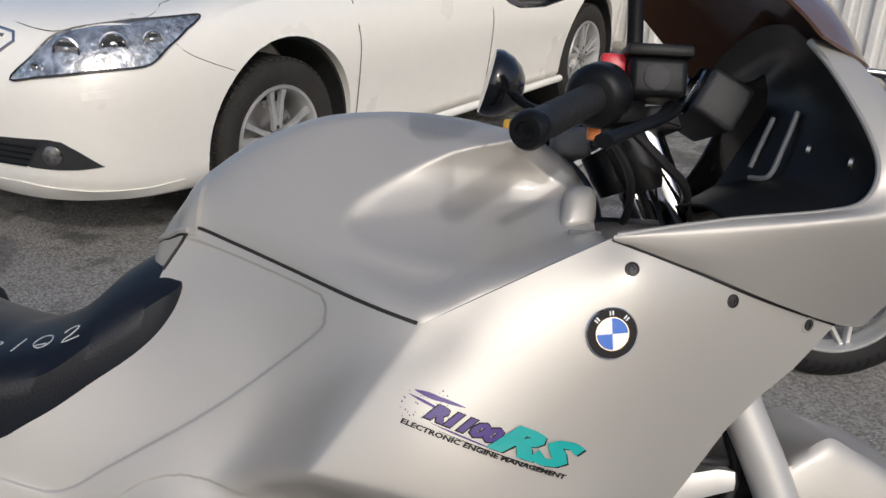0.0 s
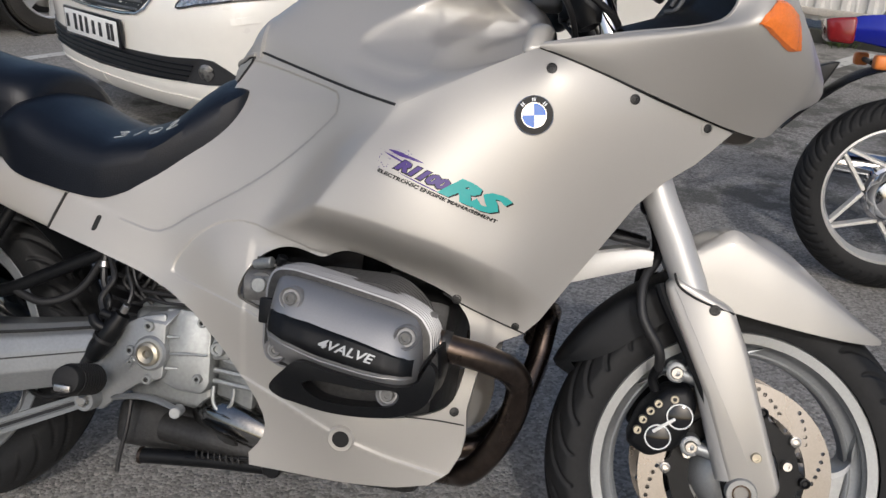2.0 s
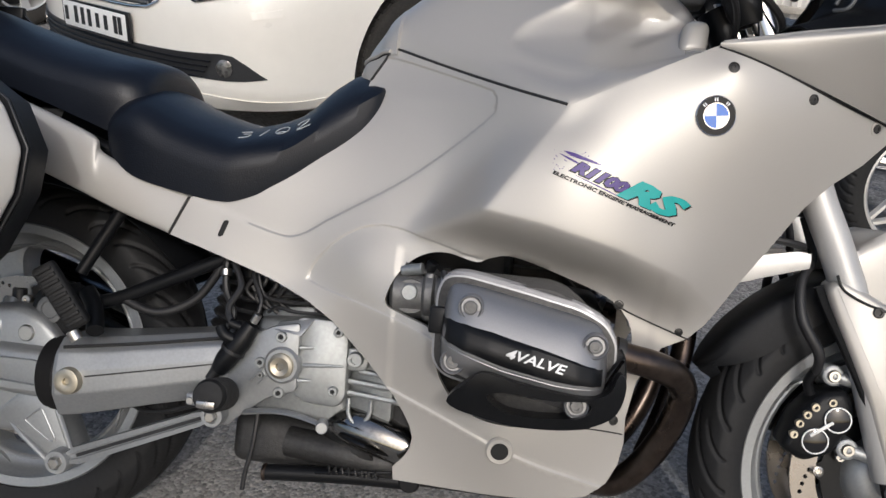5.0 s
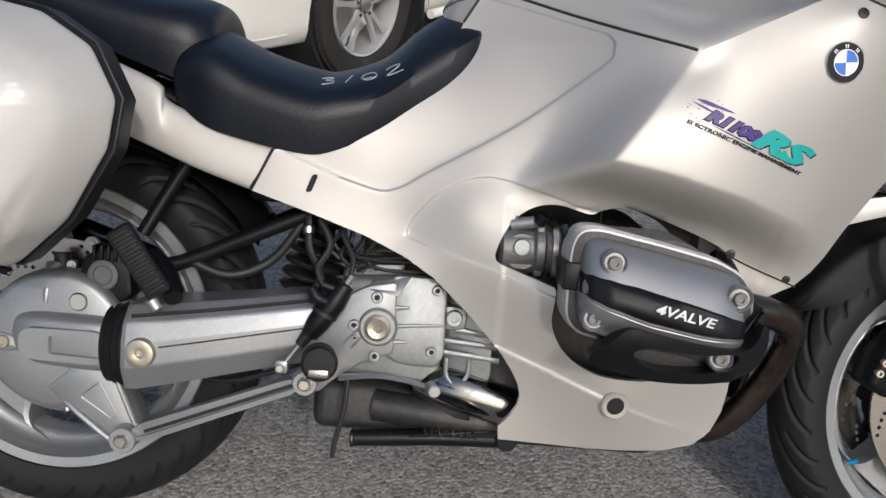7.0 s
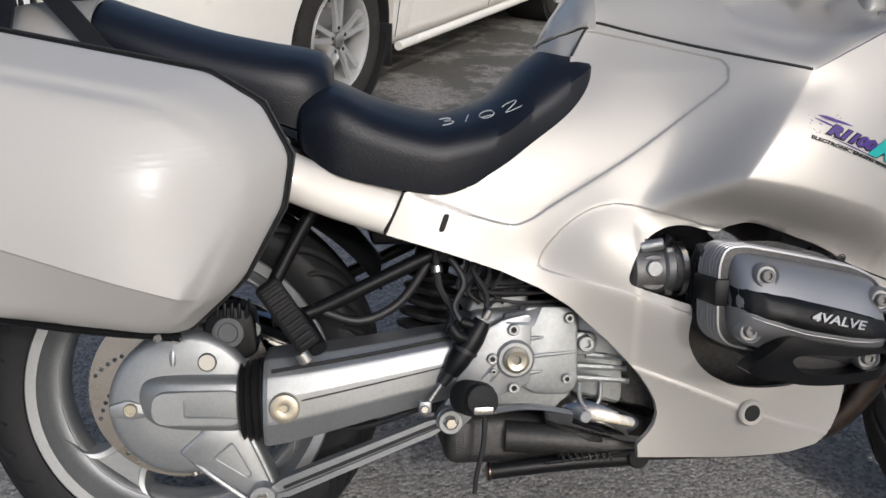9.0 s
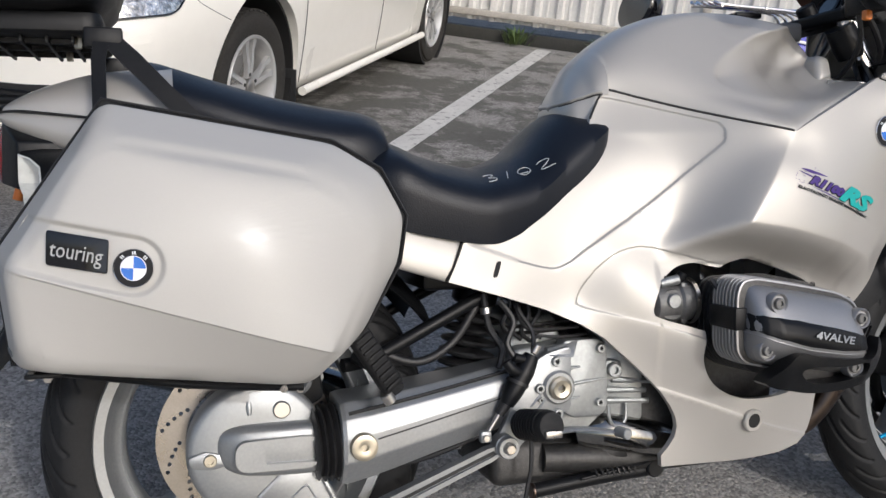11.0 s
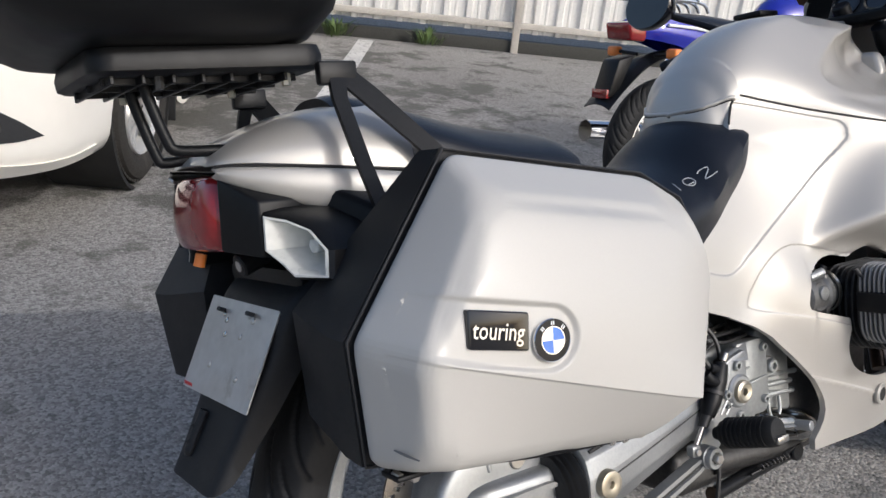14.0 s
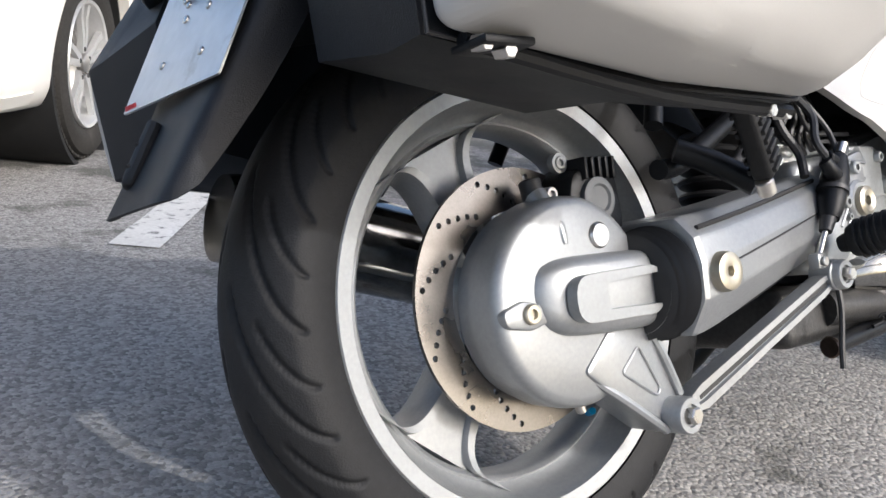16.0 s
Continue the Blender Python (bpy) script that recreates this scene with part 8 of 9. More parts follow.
def car_point(s, z, lift=0.0):
    """A point on the car's skin: s runs along the ring (0 front middle, 5 over the arch), z up."""
    zs = [r[0] for r in RINGS]
    k = min(max(int(np.searchsorted(zs, z)) - 1, 0), len(zs) - 2)
    f = (z - zs[k]) / (zs[k + 1] - zs[k])

    def at(line, q):
        q = min(max(q * 6, 0), len(line) - 1.001)
        i = int(q)
        return np.array(line[i]) * (1 - (q - i)) + np.array(line[i + 1]) * (q - i)
    p = at(RINGS[k][1], s) * (1 - f) + at(RINGS[k + 1][1], s) * f
    if lift:
        d = at(RINGS[k][1], s + 0.05) - at(RINGS[k][1], s - 0.05)
        n = np.array((-d[1], d[0]))
        n = n / (np.linalg.norm(n) + 1e-9)
        if n @ (p - np.array((-1.4, -0.9))) < 0:
            n = -n
        p = p + n * lift
    return (p[0], p[1], z)


def car_patch(outline, lift, depth=0.012, step=0.06):
    """A piece let into the skin, from an outline in (s, z)."""
    scale = 0.2
    flat, tri = fill2d([(s * scale, z) for s, z in outline], [], step * scale)
    top = [car_point(s / scale, z, lift) for s, z in flat]
    low = [car_point(s / scale, z, lift - depth) for s, z in flat]
    k = len(top)
    count = {}
    for t in tri:
        for a, b in ((t[0], t[1]), (t[1], t[2]), (t[2], t[0])):
            count[(min(a, b), max(a, b))] = count.get((min(a, b), max(a, b)), 0) + 1
    return top + low, list(tri) + [tuple(reversed([i + k for i in t])) for t in tri] + [(a, b, b + k, a + k) for (a, b), c in count.items() if c == 1]


def carved(geo, cutters, name):
    """geo with round wells cut out of it."""
    a = part(name, geo, CAR_WHITE)
    knives = []
    for c in cutters:
        k = part("knife", c, HOLE)
        knives.append(k)
        m = a.modifiers.new("well", "BOOLEAN")
        m.operation, m.object, m.solver = "DIFFERENCE", k, "EXACT"
    me = bpy.data.meshes.new_from_object(a.evaluated_get(bpy.context.evaluated_depsgraph_get()))
    out = [tuple(v.co) for v in me.vertices], [tuple(p.vertices) for p in me.polygons]
    for o in [a] + knives:
        bpy.data.objects.remove(o)
    bpy.data.meshes.remove(me)
    return out


def mirror_v(geo):
    return [(u, -1.80 - v, z) for u, v, z in geo[0]], [tuple(reversed(f)) for f in geo[1]]


def car_wheel(spokes, parent, m, paired=True):
    w = new("wheel")
    w.parent = parent
    w.matrix_local = m
    tagged(w, "alloy car wheel with worn black tyre")
    prof = [(0.218, -0.085), (0.245, -0.100), (0.285, -0.108), (0.312, -0.097), (0.322, -0.075), (0.325, -0.03), (0.325, 0.03), (0.322, 0.075), (0.312, 0.097), (0.285, 0.108), (0.245, 0.100), (0.218, 0.085)]
    body = ringed(prof, 72, axis=(0, 1, 0))
    part("tyre", body, CAR_TYRE, w, "dusty black car tyre")
    k = 60
    blocks = []
    for i in range(k):
        a = 2 * math.pi * i / k
        for y0, y1, d in ((-0.085, -0.035, 0.0), (-0.028, 0.028, 0.5), (0.035, 0.085, 0.0)):
            b = block((-0.013, y0, 0.318), (0.013, y1, 0.3285), 0.001, 1)
            blocks.append(moved(b, Matrix.Rotation(a + d * math.pi / k, 4, "Y")))
    tagged(part("tread", join(*blocks), CAR_TYRE, w), kind="stuff")
    part("rim", ringed([(0.222, 0.090), (0.218, 0.098), (0.208, 0.094), (0.200, 0.070), (0.196, -0.07), (0.200, -0.085), (0.218, -0.088), (0.222, -0.082)], 64, axis=(0, 1, 0)), CAR_RIM, w, "silver alloy rim")
    part("barrel", lathe([(0.196, -0.06), (0.10, -0.055), (0, -0.055)], 40, axis=(0, 1, 0)), DARKMETAL, w)
    for i in range(spokes):
        for d in ((-0.17, 0.17) if paired else (0.0,)):
            a = 2 * math.pi * i / spokes
            rows = []
            for r, half, y, t in ((0.04, 0.013, 0.078, 0.02), (0.10, 0.0105 if paired else 0.024, 0.082, 0.018), (0.16, 0.010 if paired else 0.028, 0.080, 0.018), (0.202, 0.014 if paired else 0.036, 0.086, 0.022)):
                rows.append([(q, y - t, r) if e else (q, y, r) for q, e in ((-half, 1), (-half, 0), (half, 0), (half, 1))])
            part("spoke", moved(loft(rows, True, True), Matrix.Rotation(a + d, 4, "Y")), CAR_RIM, w)
    part("centre_cap", lathe([(0.034, 0.06), (0.034, 0.084), (0.028, 0.088), (0, 0.089)], 28, axis=(0, 1, 0)), STEEL, w)
    for i in range(5):
        a = 2 * math.pi * i / 5 + 0.3
        part("wheel_nut", rod((0.052 * math.cos(a), 0.06, 0.052 * math.sin(a)), (0.052 * math.cos(a), 0.082, 0.052 * math.sin(a)), 0.009, 6), DARKMETAL, w)
    part("brake_disc", lathe([(0.15, -0.01), (0.15, 0.01), (0, 0.01)], 40, axis=(0, 1, 0)), STEEL, w)
    return w


def slab_at(c, n, r):
    """A dark slit across the top of a reflector bowl."""
    side = n.cross(Vector((0, 0, 1))).normalized()
    up = side.cross(n).normalized()
    pts = [Vector(c) + n.normalized() * d + side * (r * a) + up * (r * b) for d in (0.003, 0.006) for a, b in ((-0.72, 0.30), (0.72, 0.30), (0.45, 0.62), (-0.45, 0.62))]
    return [tuple(p) for p in pts], [(0, 3, 2, 1), (4, 5, 6, 7), (0, 1, 5, 4), (1, 2, 6, 5), (2, 3, 7, 6), (3, 0, 4, 7)]


def car(hub, label, paint, spokes, paired, detail=True):
    """A saloon; hub: the ground under its front left wheel's face."""
    m = Matrix(((CAR_WAY.x, CAR_SIDE.x, 0, hub[0]), (CAR_WAY.y, CAR_SIDE.y, 0, hub[1]), (0, 0, 1, 0), (0, 0, 0, 1)))
    root = thing("car", label, "car", m, group="parked cars")
    rings = []
    for z, line in RINGS:
        rings.append([(u, v, z) for u, v in line] + [(u, -1.80 - v, z) for u, v in reversed(line[1:-1])])
    fine = [curve([r[j] for r in rings], 2) for j in range(len(rings[0]))]
    shell = stack([[f[i] for f in fine] for i in range(len(fine[0]))])
    wells = []
    for u in (0.0, -2.775):
        for v0, v1 in ((-0.34, 0.2), (-2.0, -1.46)):
            wells.append(lathe([(0.390, 0), (0.390, v1 - v0)], 48, (u - 0.016, v0, 0.350), (0, 1, 0)))
    part("body", carved(shell, wells, "body"), paint, root, sharp=32)
    for u in (0.0, -2.775):
        for s in (0, 1):
            g = ringed([(0.376, -0.012), (0.392, -0.012), (0.392, -0.30), (0.376, -0.30)], 48, (u - 0.016, 0.0, 0.350), (0, 1, 0))
            part("wheel_arch_liner", mirror_v(g) if s else g, HOLE, root)
    # cabin
    rows = []
    for z, f, r, v in ((0.955, -0.42, -3.10, -0.13), (1.05, -0.62, -3.02, -0.17), (1.20, -0.95, -2.82, -0.235), (1.36, -1.32, -2.55, -0.30), (1.43, -1.55, -2.35, -0.36), (1.46, -1.75, -2.15, -0.45)):
        rows.append([(p[0], p[1], z) for p in rounded([(f, -1.80 - v), (f, v), (r, v), (r, -1.80 - v)], 0.16, 5)])
    part("cabin", stack(rows), GLOSS_BLACK, root, "dark car windows")
    part("roof", stack([[(p[0], p[1], z) for p in rounded([(f, -1.80 - v), (f, v), (r, v), (r, -1.80 - v)], 0.16, 5)] for z, f, r, v in ((1.40, -1.42, -2.48, -0.325), (1.445, -1.52, -2.38, -0.365), (1.475, -1.70, -2.20, -0.45))]), paint, root)
    for u in (-0.62, -1.55, -2.42):
        for s in (0, 1):
            g = tube([(u + 0.05, -0.135, 0.95), (u - 0.12 if u > -1 else u, -0.235, 1.20), (u - 0.75 if u > -1 else u + 0.05, -0.33, 1.42)], 0.025, 8, 4)
            part("pillar", mirror_v(g) if s else g, paint, root)
    for u in (0.0, -2.775):
        for s in (0, 1):
            place = pose(u, -0.105, 0.327) if not s else pose(u, -1.695, 0.327, 0, 0, 180)
            car_wheel(spokes, root, place, paired)
    if not detail:
        return root
    lamp = [(2.25, 0.656), (2.5, 0.735), (2.68, 0.804), (3.35, 0.832), (4.4, 0.845), (4.74, 0.842), (4.86, 0.815), (4.8, 0.774), (4.48, 0.710), (3.9, 0.700), (3.35, 0.693), (2.7, 0.674)]
    fog = [(2.45, 0.366), (2.6, 0.42), (2.75, 0.468), (3.0, 0.462), (3.3, 0.43), (3.75, 0.374), (3.3, 0.366), (2.9, 0.364)]
    for s in (0, 1):
        F = mirror_v if s else (lambda g: g)
        h = new("headlamp")
        h.parent = root
        tagged(h, "clear headlamp with bright reflectors")
        part("lens", F(car_patch(lamp, 0.010, 0.03, 0.10)), LAMP_CLEAR, h)
        edge = [car_point(a, b, 0.009) for a, b, _ in curve([(a, b, 0) for a, b in lamp], 4, True)]
        part("lamp_edge", F(tube(edge, 0.004, 6, 1, closed=True)), GLOSS_BLACK, h)
        for q, z, r in ((2.98, 0.755, 0.046), (3.68, 0.770, 0.046), (4.33, 0.782, 0.034), (2.62, 0.700, 0.020)):
            c = car_point(q, z, 0.009)
            n = Vector(car_point(q, z, 0.05)) - Vector(c)
            part("reflector", F(ringed([(r * 0.80, 0.0), (r, 0.0), (r, 0.005), (r * 0.90, 0.008), (r * 0.80, 0.005)], 28, c, n)), CHROME, h)
            part("reflector_bowl", F(lathe([(r * 0.82, 0.004), (r * 0.55, -0.001), (r * 0.30, -0.003), (r * 0.28, 0.004), (r * 0.16, 0.006), (0, 0.006)], 24, c, n)), CHROME, h)
            part("bowl_cut", F(slab_at(c, n, r)), DASH_GREY, h)
            for k in range(7):
                a = 2 * math.pi * k / 7 + q
                side = n.cross(Vector((0, 0, 1))).normalized()
                o = Vector(c) + (side * math.cos(a) + Vector((0, 0, 1)) * math.sin(a)) * r * 0.71
                part("facet", F(lathe([(r * 0.11, 0.0), (r * 0.08, 0.006), (0, 0.007)], 7, tuple(o), n)), LAMP_CLEAR, h)
        part("fog_lamp_bezel", F(car_patch(fog, 0.005, 0.03, 0.10)), DASH_GREY, root, "grey fog lamp bezel")
        c = car_point(2.86, 0.414, 0.003)
        n = Vector(car_point(2.86, 0.414, 0.05)) - Vector(c)
        part("fog_lamp", F(lathe([(0.034, 0), (0.034, 0.006), (0.027, 0.010), (0, 0.013)], 24, c, n)), DARK_LAMP, root)
        part("washer_cap", F(car_patch([(3.35, 0.628), (4.0, 0.640), (4.02, 0.612), (3.4, 0.603)], 0.004, 0.02, 0.2)), paint, root)
        part("bonnet_gap", F(tube([car_point(q, z, 0.001) for q, z in ((0.2, 0.815), (1.6, 0.815), (2.2, 0.806), (2.68, 0.806), (3.35, 0.835), (3.75, 0.842), (3.55, 0.860), (3.3, 0.876), (3.2, 0.915))], 0.0018, 6, 4)), SEAM, root)
        part("bumper_gap", F(tube([car_point(q, z, 0.001) for q, z in ((4.86, 0.765), (5.1, 0.728), (5.4, 0.689), (5.7, 0.648))], 0.0013, 6, 4)), SEAM, root)
        part("lip", F(car_patch([(0.02, 0.312), (2.2, 0.305), (3.4, 0.282), (4.4, 0.270), (5.0, 0.275), (5.0, 0.236), (4.0, 0.230), (2.0, 0.234), (0.02, 0.238)], 0.008, 0.03, 0.15)), paint, root, "white bumper lip")
        part("sill", F(tube([(-0.42, 0.03, 0.235), (-1.4, 0.037, 0.245), (-2.36, 0.03, 0.25)], 0.022, 10, 4)), paint, root)
        part("door_gap", F(tube([(-0.44, v, z) for z, v in ((0.27, 0.0), (0.40, 0.018), (0.55, 0.034), (0.70, 0.036), (0.85, -0.018), (0.93, -0.08))], 0.0018, 6, 4)), SEAM, root)
        part("door_gap", F(tube([(-1.52, v, z) for z, v in ((0.27, 0.0), (0.40, 0.018), (0.55, 0.034), (0.70, 0.036), (0.85, -0.018), (0.93, -0.08))], 0.0018, 6, 4)), SEAM, root)
        part("mud_flap", F(block((-0.40, -0.20, 0.14), (-0.388, 0.01, 0.34), 0.004)), HOSE, root, "black mud flap")
        part("grille_half", F(car_patch([(0.0, 0.800), (1.95, 0.785), (1.75, 0.70), (1.3, 0.615), (0.0, 0.605)], 0.003, 0.03, 0.12)), GRILLE, root, "dark grille")
        part("lower_grille", F(car_patch([(0.0, 0.452), (2.0, 0.458), (2.78, 0.468), (2.70, 0.42), (2.52, 0.368), (0.0, 0.352)], 0.003, 0.03, 0.12)), GRILLE, root)
        for i in range(6):
            z = 0.625 + 0.031 * i
            e = 1.32 + 0.10 * i
            part("grille_bar", F(tube([car_point(q, z, 0.009) for q in np.linspace(0, e, 6)], 0.006, 6, 1)), PLASTIC_GREY, root)
        for i in range(4):
            z = 0.372 + 0.021 * i
            part("grille_bar", F(tube([car_point(q, z, 0.008) for q in np.linspace(0, 2.4 + 0.06 * i, 8)], 0.004, 6, 1)), BLACK, root)
        part("grille_trim", F(tube([car_point(q, z, 0.006) for q, z in ((0.0, 0.805), (1.95, 0.79), (1.75, 0.70), (1.3, 0.61), (0.0, 0.60))], 0.007, 8, 3)), CHROME, root)
    part("number_plate", block((0.990, -1.165, 0.452), (1.008, -0.635, 0.575), 0.004), GLOSS_BLACK, root, "black plate holder")
    part("plate_face", block((1.004, -1.150, 0.462), (1.011, -0.650, 0.565), 0.002), WHITE, root, "white number plate with dark bars")
    for i, v in enumerate((-1.12, -1.04, -0.985, -0.93, -0.865, -0.80, -0.725, -0.69)):
        tall = 0.030 if i in (0, 4, 5) else 0.038
        part("plate_bar", block((1.010, v - 0.017, 0.500 - tall / 2), (1.0125, v + 0.012, 0.514 + tall), 0.0008, 1), GLOSS_BLACK, root)
    emblem = ringed([(0.040, 0.0), (0.050, 0.0), (0.050, 0.008), (0.040, 0.008)], 32, (0.965, -0.90, 0.70), (1, 0, 0.1))
    part("emblem", emblem, CHROME, root, "oval chrome emblem")
    return root


car((0.26, 2.49), "pearl white saloon car parked facing the motorcycle", CAR_WHITE, 5, True)
GREY_CAR = shade("grey_car_paint", (0.30, 0.31, 0.32), 0.3, 0.4, vary=0.03, coat=0.9)
car((-2.80, 4.33), "grey saloon car parked in the next bay", GREY_CAR, 6, False, detail=False)


# ---- the blue motorcycle behind ----
def blue_bike():
    m = pose(2.075, 1.42, 0.0, 0, 0, -4) @ pose(0, 0, 0, -9, 0, 0)
    root = thing("motorcycle", "blue roadster motorcycle with silver star wheels, parked", "motorcycle", m)
    for x, r in ((0.0, 0.295), (1.40, 0.30)):
        w = new("wheel")
        w.parent = root
        w.matrix_local = Matrix.Translation((x, 0, r))
        part("tyre", tyre(r, 0.120, 0.085, 420, 26, 0.34), RUBBER, w, "black grooved tyre", sharp=85)
        rr = r - 0.078
        part("rim", ringed([(rr, -0.044), (rr - 0.014, -0.046), (rr - 0.020, -0.036), (rr - 0.024, 0), (rr - 0.020, 0.036), (rr - 0.014, 0.046), (rr, 0.044), (rr - 0.008, 0)], 64, axis=(0, 1, 0)), CAR_RIM, w, "silver rim")
        for i in range(5):
            a = 2 * math.pi * i / 5 + 0.35
            for d in (-1, 1):
                p = Vector(((rr - 0.016) * math.sin(a + 0.035 * d), 0, (rr - 0.016) * math.cos(a + 0.035 * d)))
                q = Vector((0.088 * math.sin(a + 0.58 * d), 0, 0.088 * math.cos(a + 0.58 * d)))
                t = (p - q).normalized()
                side = Vector((t.z, 0, -t.x))
                ring = lambda c, k: [tuple(c + side * (0.0075 * k * e) + Vector((0, f, 0))) for e, f in ((-1, -0.014), (-0.6, -0.019), (0.6, -0.019), (1, -0.014), (1, 0.014), (-1, 0.014))]
                part("spoke", loft([ring(q, 1.1), ring(q.lerp(p, 0.5), 0.9), ring(p, 1.0)], True, True), CAR_RIM, w, "silver star spoke")
        part("hub", lathe([(0.03, -0.075), (0.060, -0.068), (0.078, -0.045), (0.082, -0.02), (0.092, -0.016), (0.092, 0.03), (0.05, 0.06), (0.03, 0.08)], 36, axis=(0, 1, 0)), CHROME, w, "polished hub")
    part("tank", smooth_loft([[(x, w * math.cos(radians(a)), z + h * math.sin(radians(a))) for a in range(-40, 221, 26)] for x, w, z, h in ((0.52, 0.05, 0.80, 0.06), (0.58, 0.10, 0.81, 0.11), (0.75, 0.135, 0.83, 0.14), (0.92, 0.13, 0.85, 0.14), (1.02, 0.08, 0.86, 0.10), (1.05, 0.03, 0.86, 0.05))], 4, 3, False, False), BLUE_PAINT, root, "deep blue fuel tank")
    part("seat", smooth_loft([[(x, w * math.cos(radians(a)), z + h * math.sin(radians(a))) for a in range(0, 360, 30)] for x, w, z, h in ((-0.12, 0.06, 0.80, 0.02), (-0.08, 0.09, 0.81, 0.035), (0.15, 0.12, 0.79, 0.05), (0.45, 0.11, 0.76, 0.05), (0.56, 0.07, 0.77, 0.04))], 4, 2, True, True), LEATHER, root, "black seat")
    for s in (-1, 1):
        part("tail_cover", thick(smooth_loft([[(-0.26, 0.045 * s, 0.79), (-0.26, 0.05 * s, 0.77), (-0.25, 0.05 * s, 0.75)], [(-0.12, 0.09 * s, 0.82), (-0.10, 0.11 * s, 0.77), (-0.06, 0.10 * s, 0.72)], [(0.15, 0.12 * s, 0.79), (0.18, 0.135 * s, 0.73), (0.20, 0.12 * s, 0.65)], [(0.45, 0.11 * s, 0.74), (0.45, 0.125 * s, 0.70), (0.45, 0.11 * s, 0.66)]], 4, 4), 0.004), BLUE_PAINT, root, "deep blue tail cover")
        part("tail_stripe", tube([(-0.12, 0.112 * s, 0.795), (0.02, 0.126 * s, 0.785), (0.15, 0.134 * s, 0.765)], 0.006, 8, 4), WHITE, root)
        part("rear_indicator", block((-0.155, 0.170 * s - 0.028, 0.668), (-0.115, 0.170 * s + 0.028, 0.708), 0.010, 3), ORANGE, root, "orange indicator")
        part("indicator_stalk", rod((-0.12, 0.05 * s, 0.68), (-0.13, 0.15 * s, 0.688), 0.008), BLACK, root)
        part("shock", tube([(0.02, 0.115 * s, 0.36), (0.14, 0.12 * s, 0.66)], 0.024, 12, 3), CHROME, root)
        part("swingarm", tube([(0.0, 0.10 * s, 0.315), (0.5, 0.10 * s, 0.36)], 0.022, 10, 3), ALLOY, root)
        part("fork", rod((1.40, 0.09 * s, 0.315), (1.12, 0.09 * s, 0.95), 0.022), CHROME, root)
        part("handlebar", tube([(1.10, 0.0, 0.99), (1.10, 0.10 * s, 1.0), (1.05, 0.20 * s, 1.08), (0.97, 0.38 * s, 1.06)], 0.012, 10, 5), CHROME, root)
        part("grip", tube([(1.0, 0.29 * s, 1.07), (0.965, 0.395 * s, 1.058)], 0.018, 12, 2), HOSE, root)
        part("mirror", lathe([(0, -0.03), (0.05, -0.02), (0.062, 0.0), (0.055, 0.004), (0, 0.004)], 24, (1.02, 0.36 * s, 1.22), (-1, 0, 0)), CHROME, root, "round chrome mirror")
        part("mirror_stem", tube([(1.05, 0.24 * s, 1.09), (1.06, 0.30 * s, 1.16), (1.03, 0.35 * s, 1.21)], 0.006, 8, 4), CHROME, root)
    part("tail_lamp", poly([(-0.285, -0.07, 0.80), (-0.285, 0.07, 0.80), (-0.27, 0.07, 0.735), (-0.27, -0.07, 0.735), (-0.20, -0.085, 0.81), (-0.20, 0.085, 0.81), (-0.20, 0.085, 0.73), (-0.20, -0.085, 0.73)],
                           [(0, 1, 2, 3), (4, 7, 6, 5), (0, 4, 5, 1), (3, 2, 6, 7), (0, 3, 7, 4), (1, 5, 6, 2)], 0.012, 3), RED_LENS, root, "red tail lamp")
    part("mudguard", thick(smooth_loft([[(x, y, z - 3 * y * y) for y in (-0.075, -0.04, 0, 0.04, 0.075)] for x, z in ((-0.36, 0.49), (-0.28, 0.57), (-0.16, 0.66), (0.0, 0.70), (0.2, 0.69))], 4, 3), 0.004), BLACK, root, "black rear mudguard")
    part("tail_reflector", block((-0.350, -0.045, 0.512), (-0.335, 0.045, 0.548), 0.004), RED_LENS, root, "red reflector")
    part("plate_stay", poly([(-0.30, -0.05, 0.66), (-0.30, 0.05, 0.66), (-0.345, 0.05, 0.52), (-0.345, -0.05, 0.52), (-0.22, -0.05, 0.68), (-0.22, 0.05, 0.68), (-0.30, 0.05, 0.52), (-0.30, -0.05, 0.52)],
                            [(0, 1, 2, 3), (4, 7, 6, 5), (0, 4, 5, 1), (3, 2, 6, 7), (0, 3, 7, 4), (1, 5, 6, 2)], 0.008, 2), BLACK, root)
    for y in (-0.10, -0.05, 0.0, 0.05, 0.10):
        part("rack_bar", tube([(-0.30, y * 0.8, 0.905), (-0.24, y, 0.895), (0.04, y, 0.885), (0.10, y, 0.845)], 0.006, 8, 4), CHROME, root, "chrome carrier bar")
    for x in (-0.28, -0.10, 0.04):
        part("rack_bar", rod((x, -0.11, 0.893), (x, 0.11, 0.893), 0.006, 8), CHROME, root)
    part("engine", block((0.50, -0.20, 0.30), (1.0, 0.20, 0.66), 0.05, 3), DARKMETAL, root)
    part("headlamp", lathe([(0.06, -0.10), (0.085, -0.05), (0.09, 0.0), (0.085, 0.01), (0, 0.02)], 28, (1.20, 0, 0.92), (1, 0, 0)), CHROME, root)
    part("silencer", tube([(0.6, 0.17, 0.30), (0.2, 0.18, 0.33), (-0.25, 0.19, 0.36)], [0.03, 0.045, 0.045], 16, 3), CHROME, root)


blue_bike()


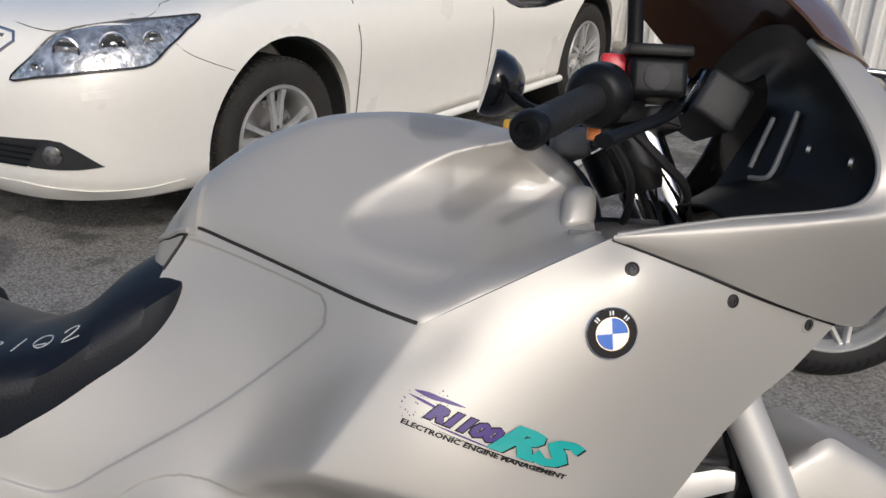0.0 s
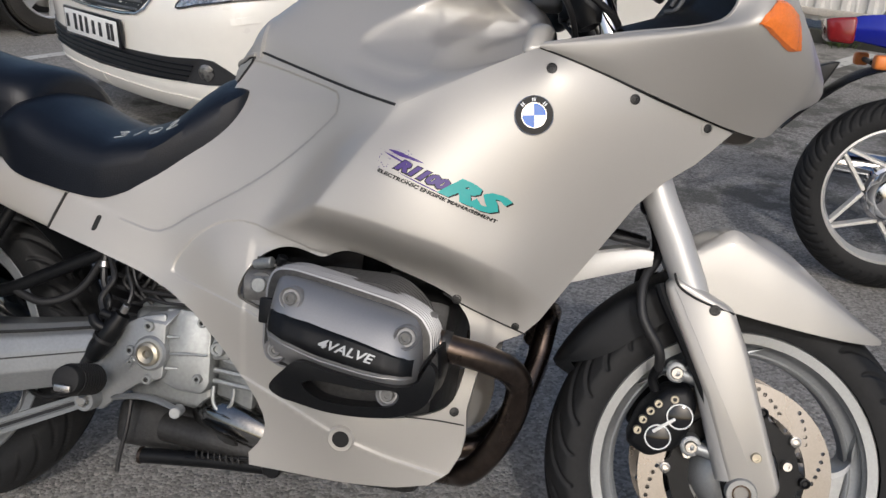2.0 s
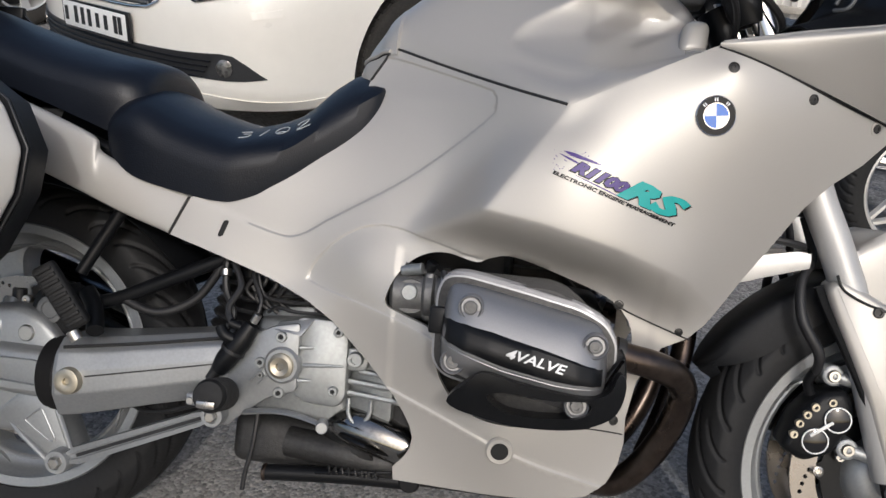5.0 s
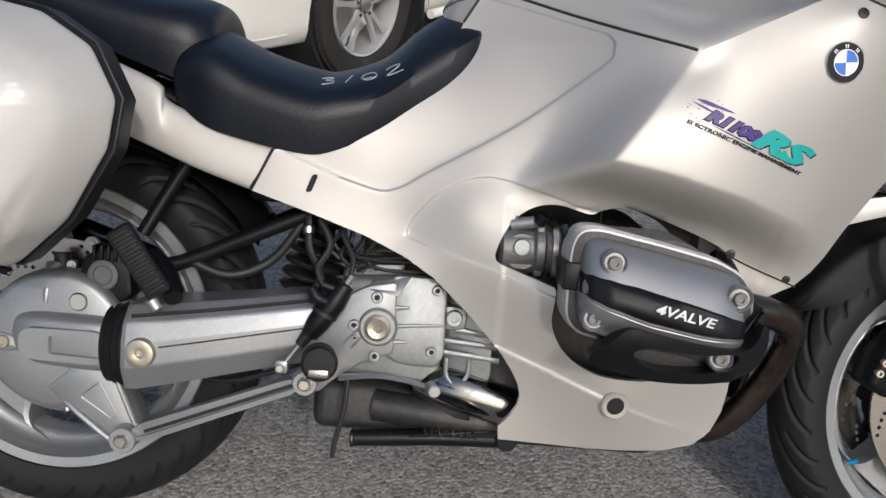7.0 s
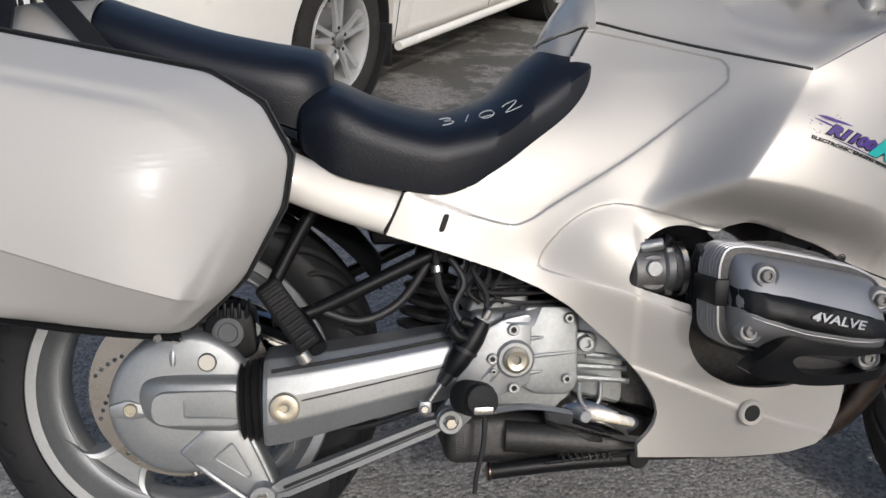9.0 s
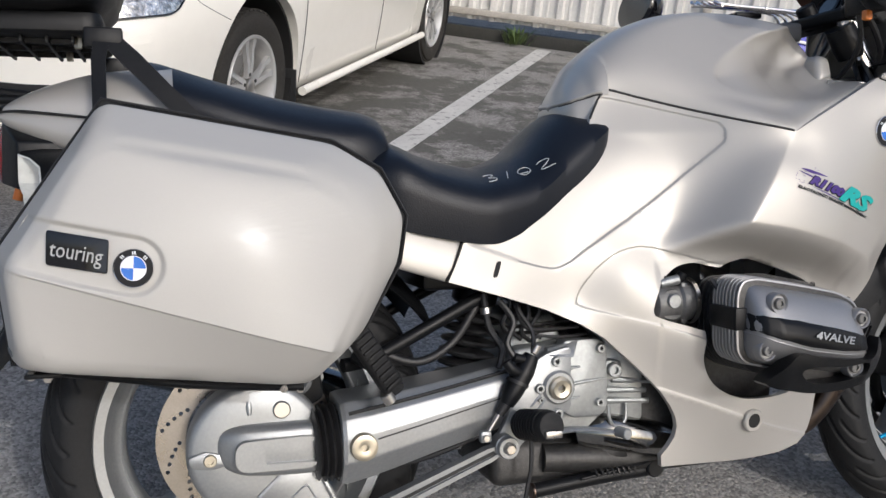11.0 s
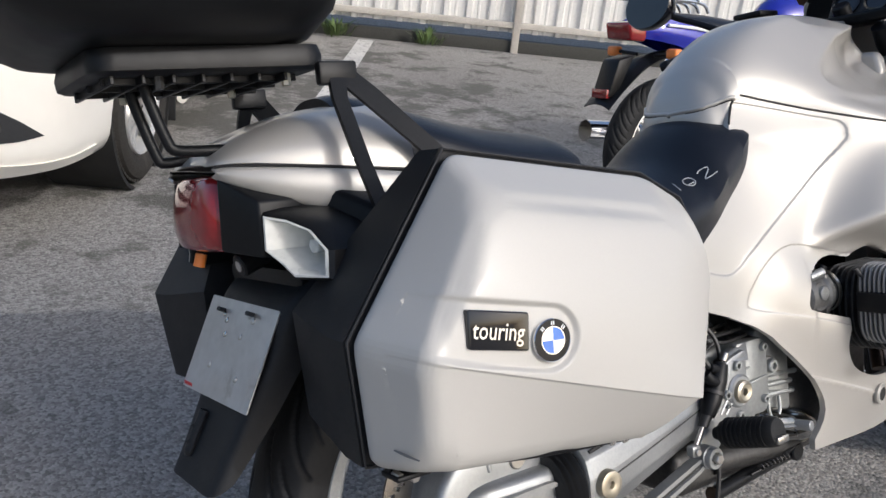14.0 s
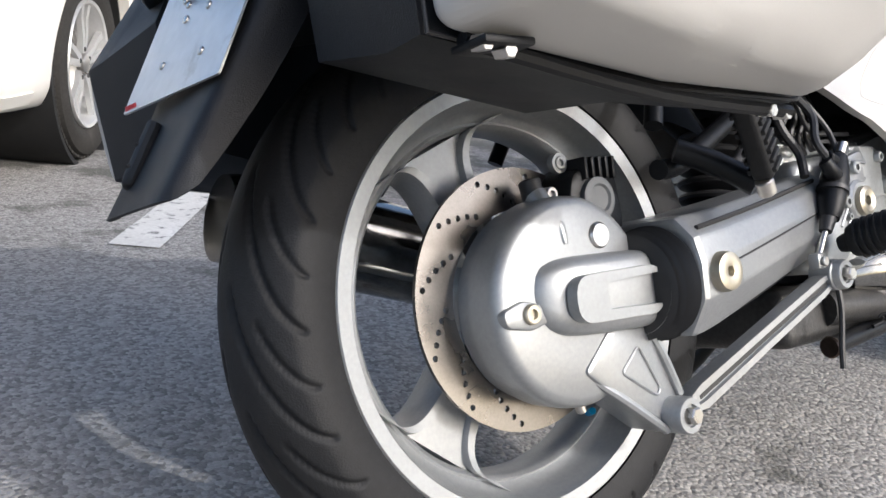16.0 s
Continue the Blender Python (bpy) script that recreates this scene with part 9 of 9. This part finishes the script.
def weeds():
    rng = random.Random(3)
    for k, (s, n) in enumerate(((3.30, 60), (4.05, 50), (0.9, 40))):
        pts, faces = [], []
        base = Vector((0.0, 7.47, 0)) + CAR_SIDE * s + CAR_WAY * 0.12
        for i in range(n):
            a, r, h = rng.random() * 6.28, rng.random() * 0.13, 0.05 + rng.random() * 0.13
            p = base + Vector((r * math.cos(a), r * math.sin(a) * 0.6, 0))
            d = Vector((math.cos(a), math.sin(a), 0)) * h * 0.7
            side = Vector((-math.sin(a), math.cos(a), 0)) * 0.010
            j = len(pts)
            pts += [tuple(p), tuple(p + d * 0.5 + side + Vector((0, 0, h * 0.7))), tuple(p + d + Vector((0, 0, h * 0.85))), tuple(p + d * 0.5 - side + Vector((0, 0, h * 0.7)))]
            faces.append((j, j + 1, j + 2, j + 3))
        tagged(part("weed", (pts, faces), LEAF), "small green weeds growing at the fence foot", "plant", group="weeds", kind="stuff")


weeds()
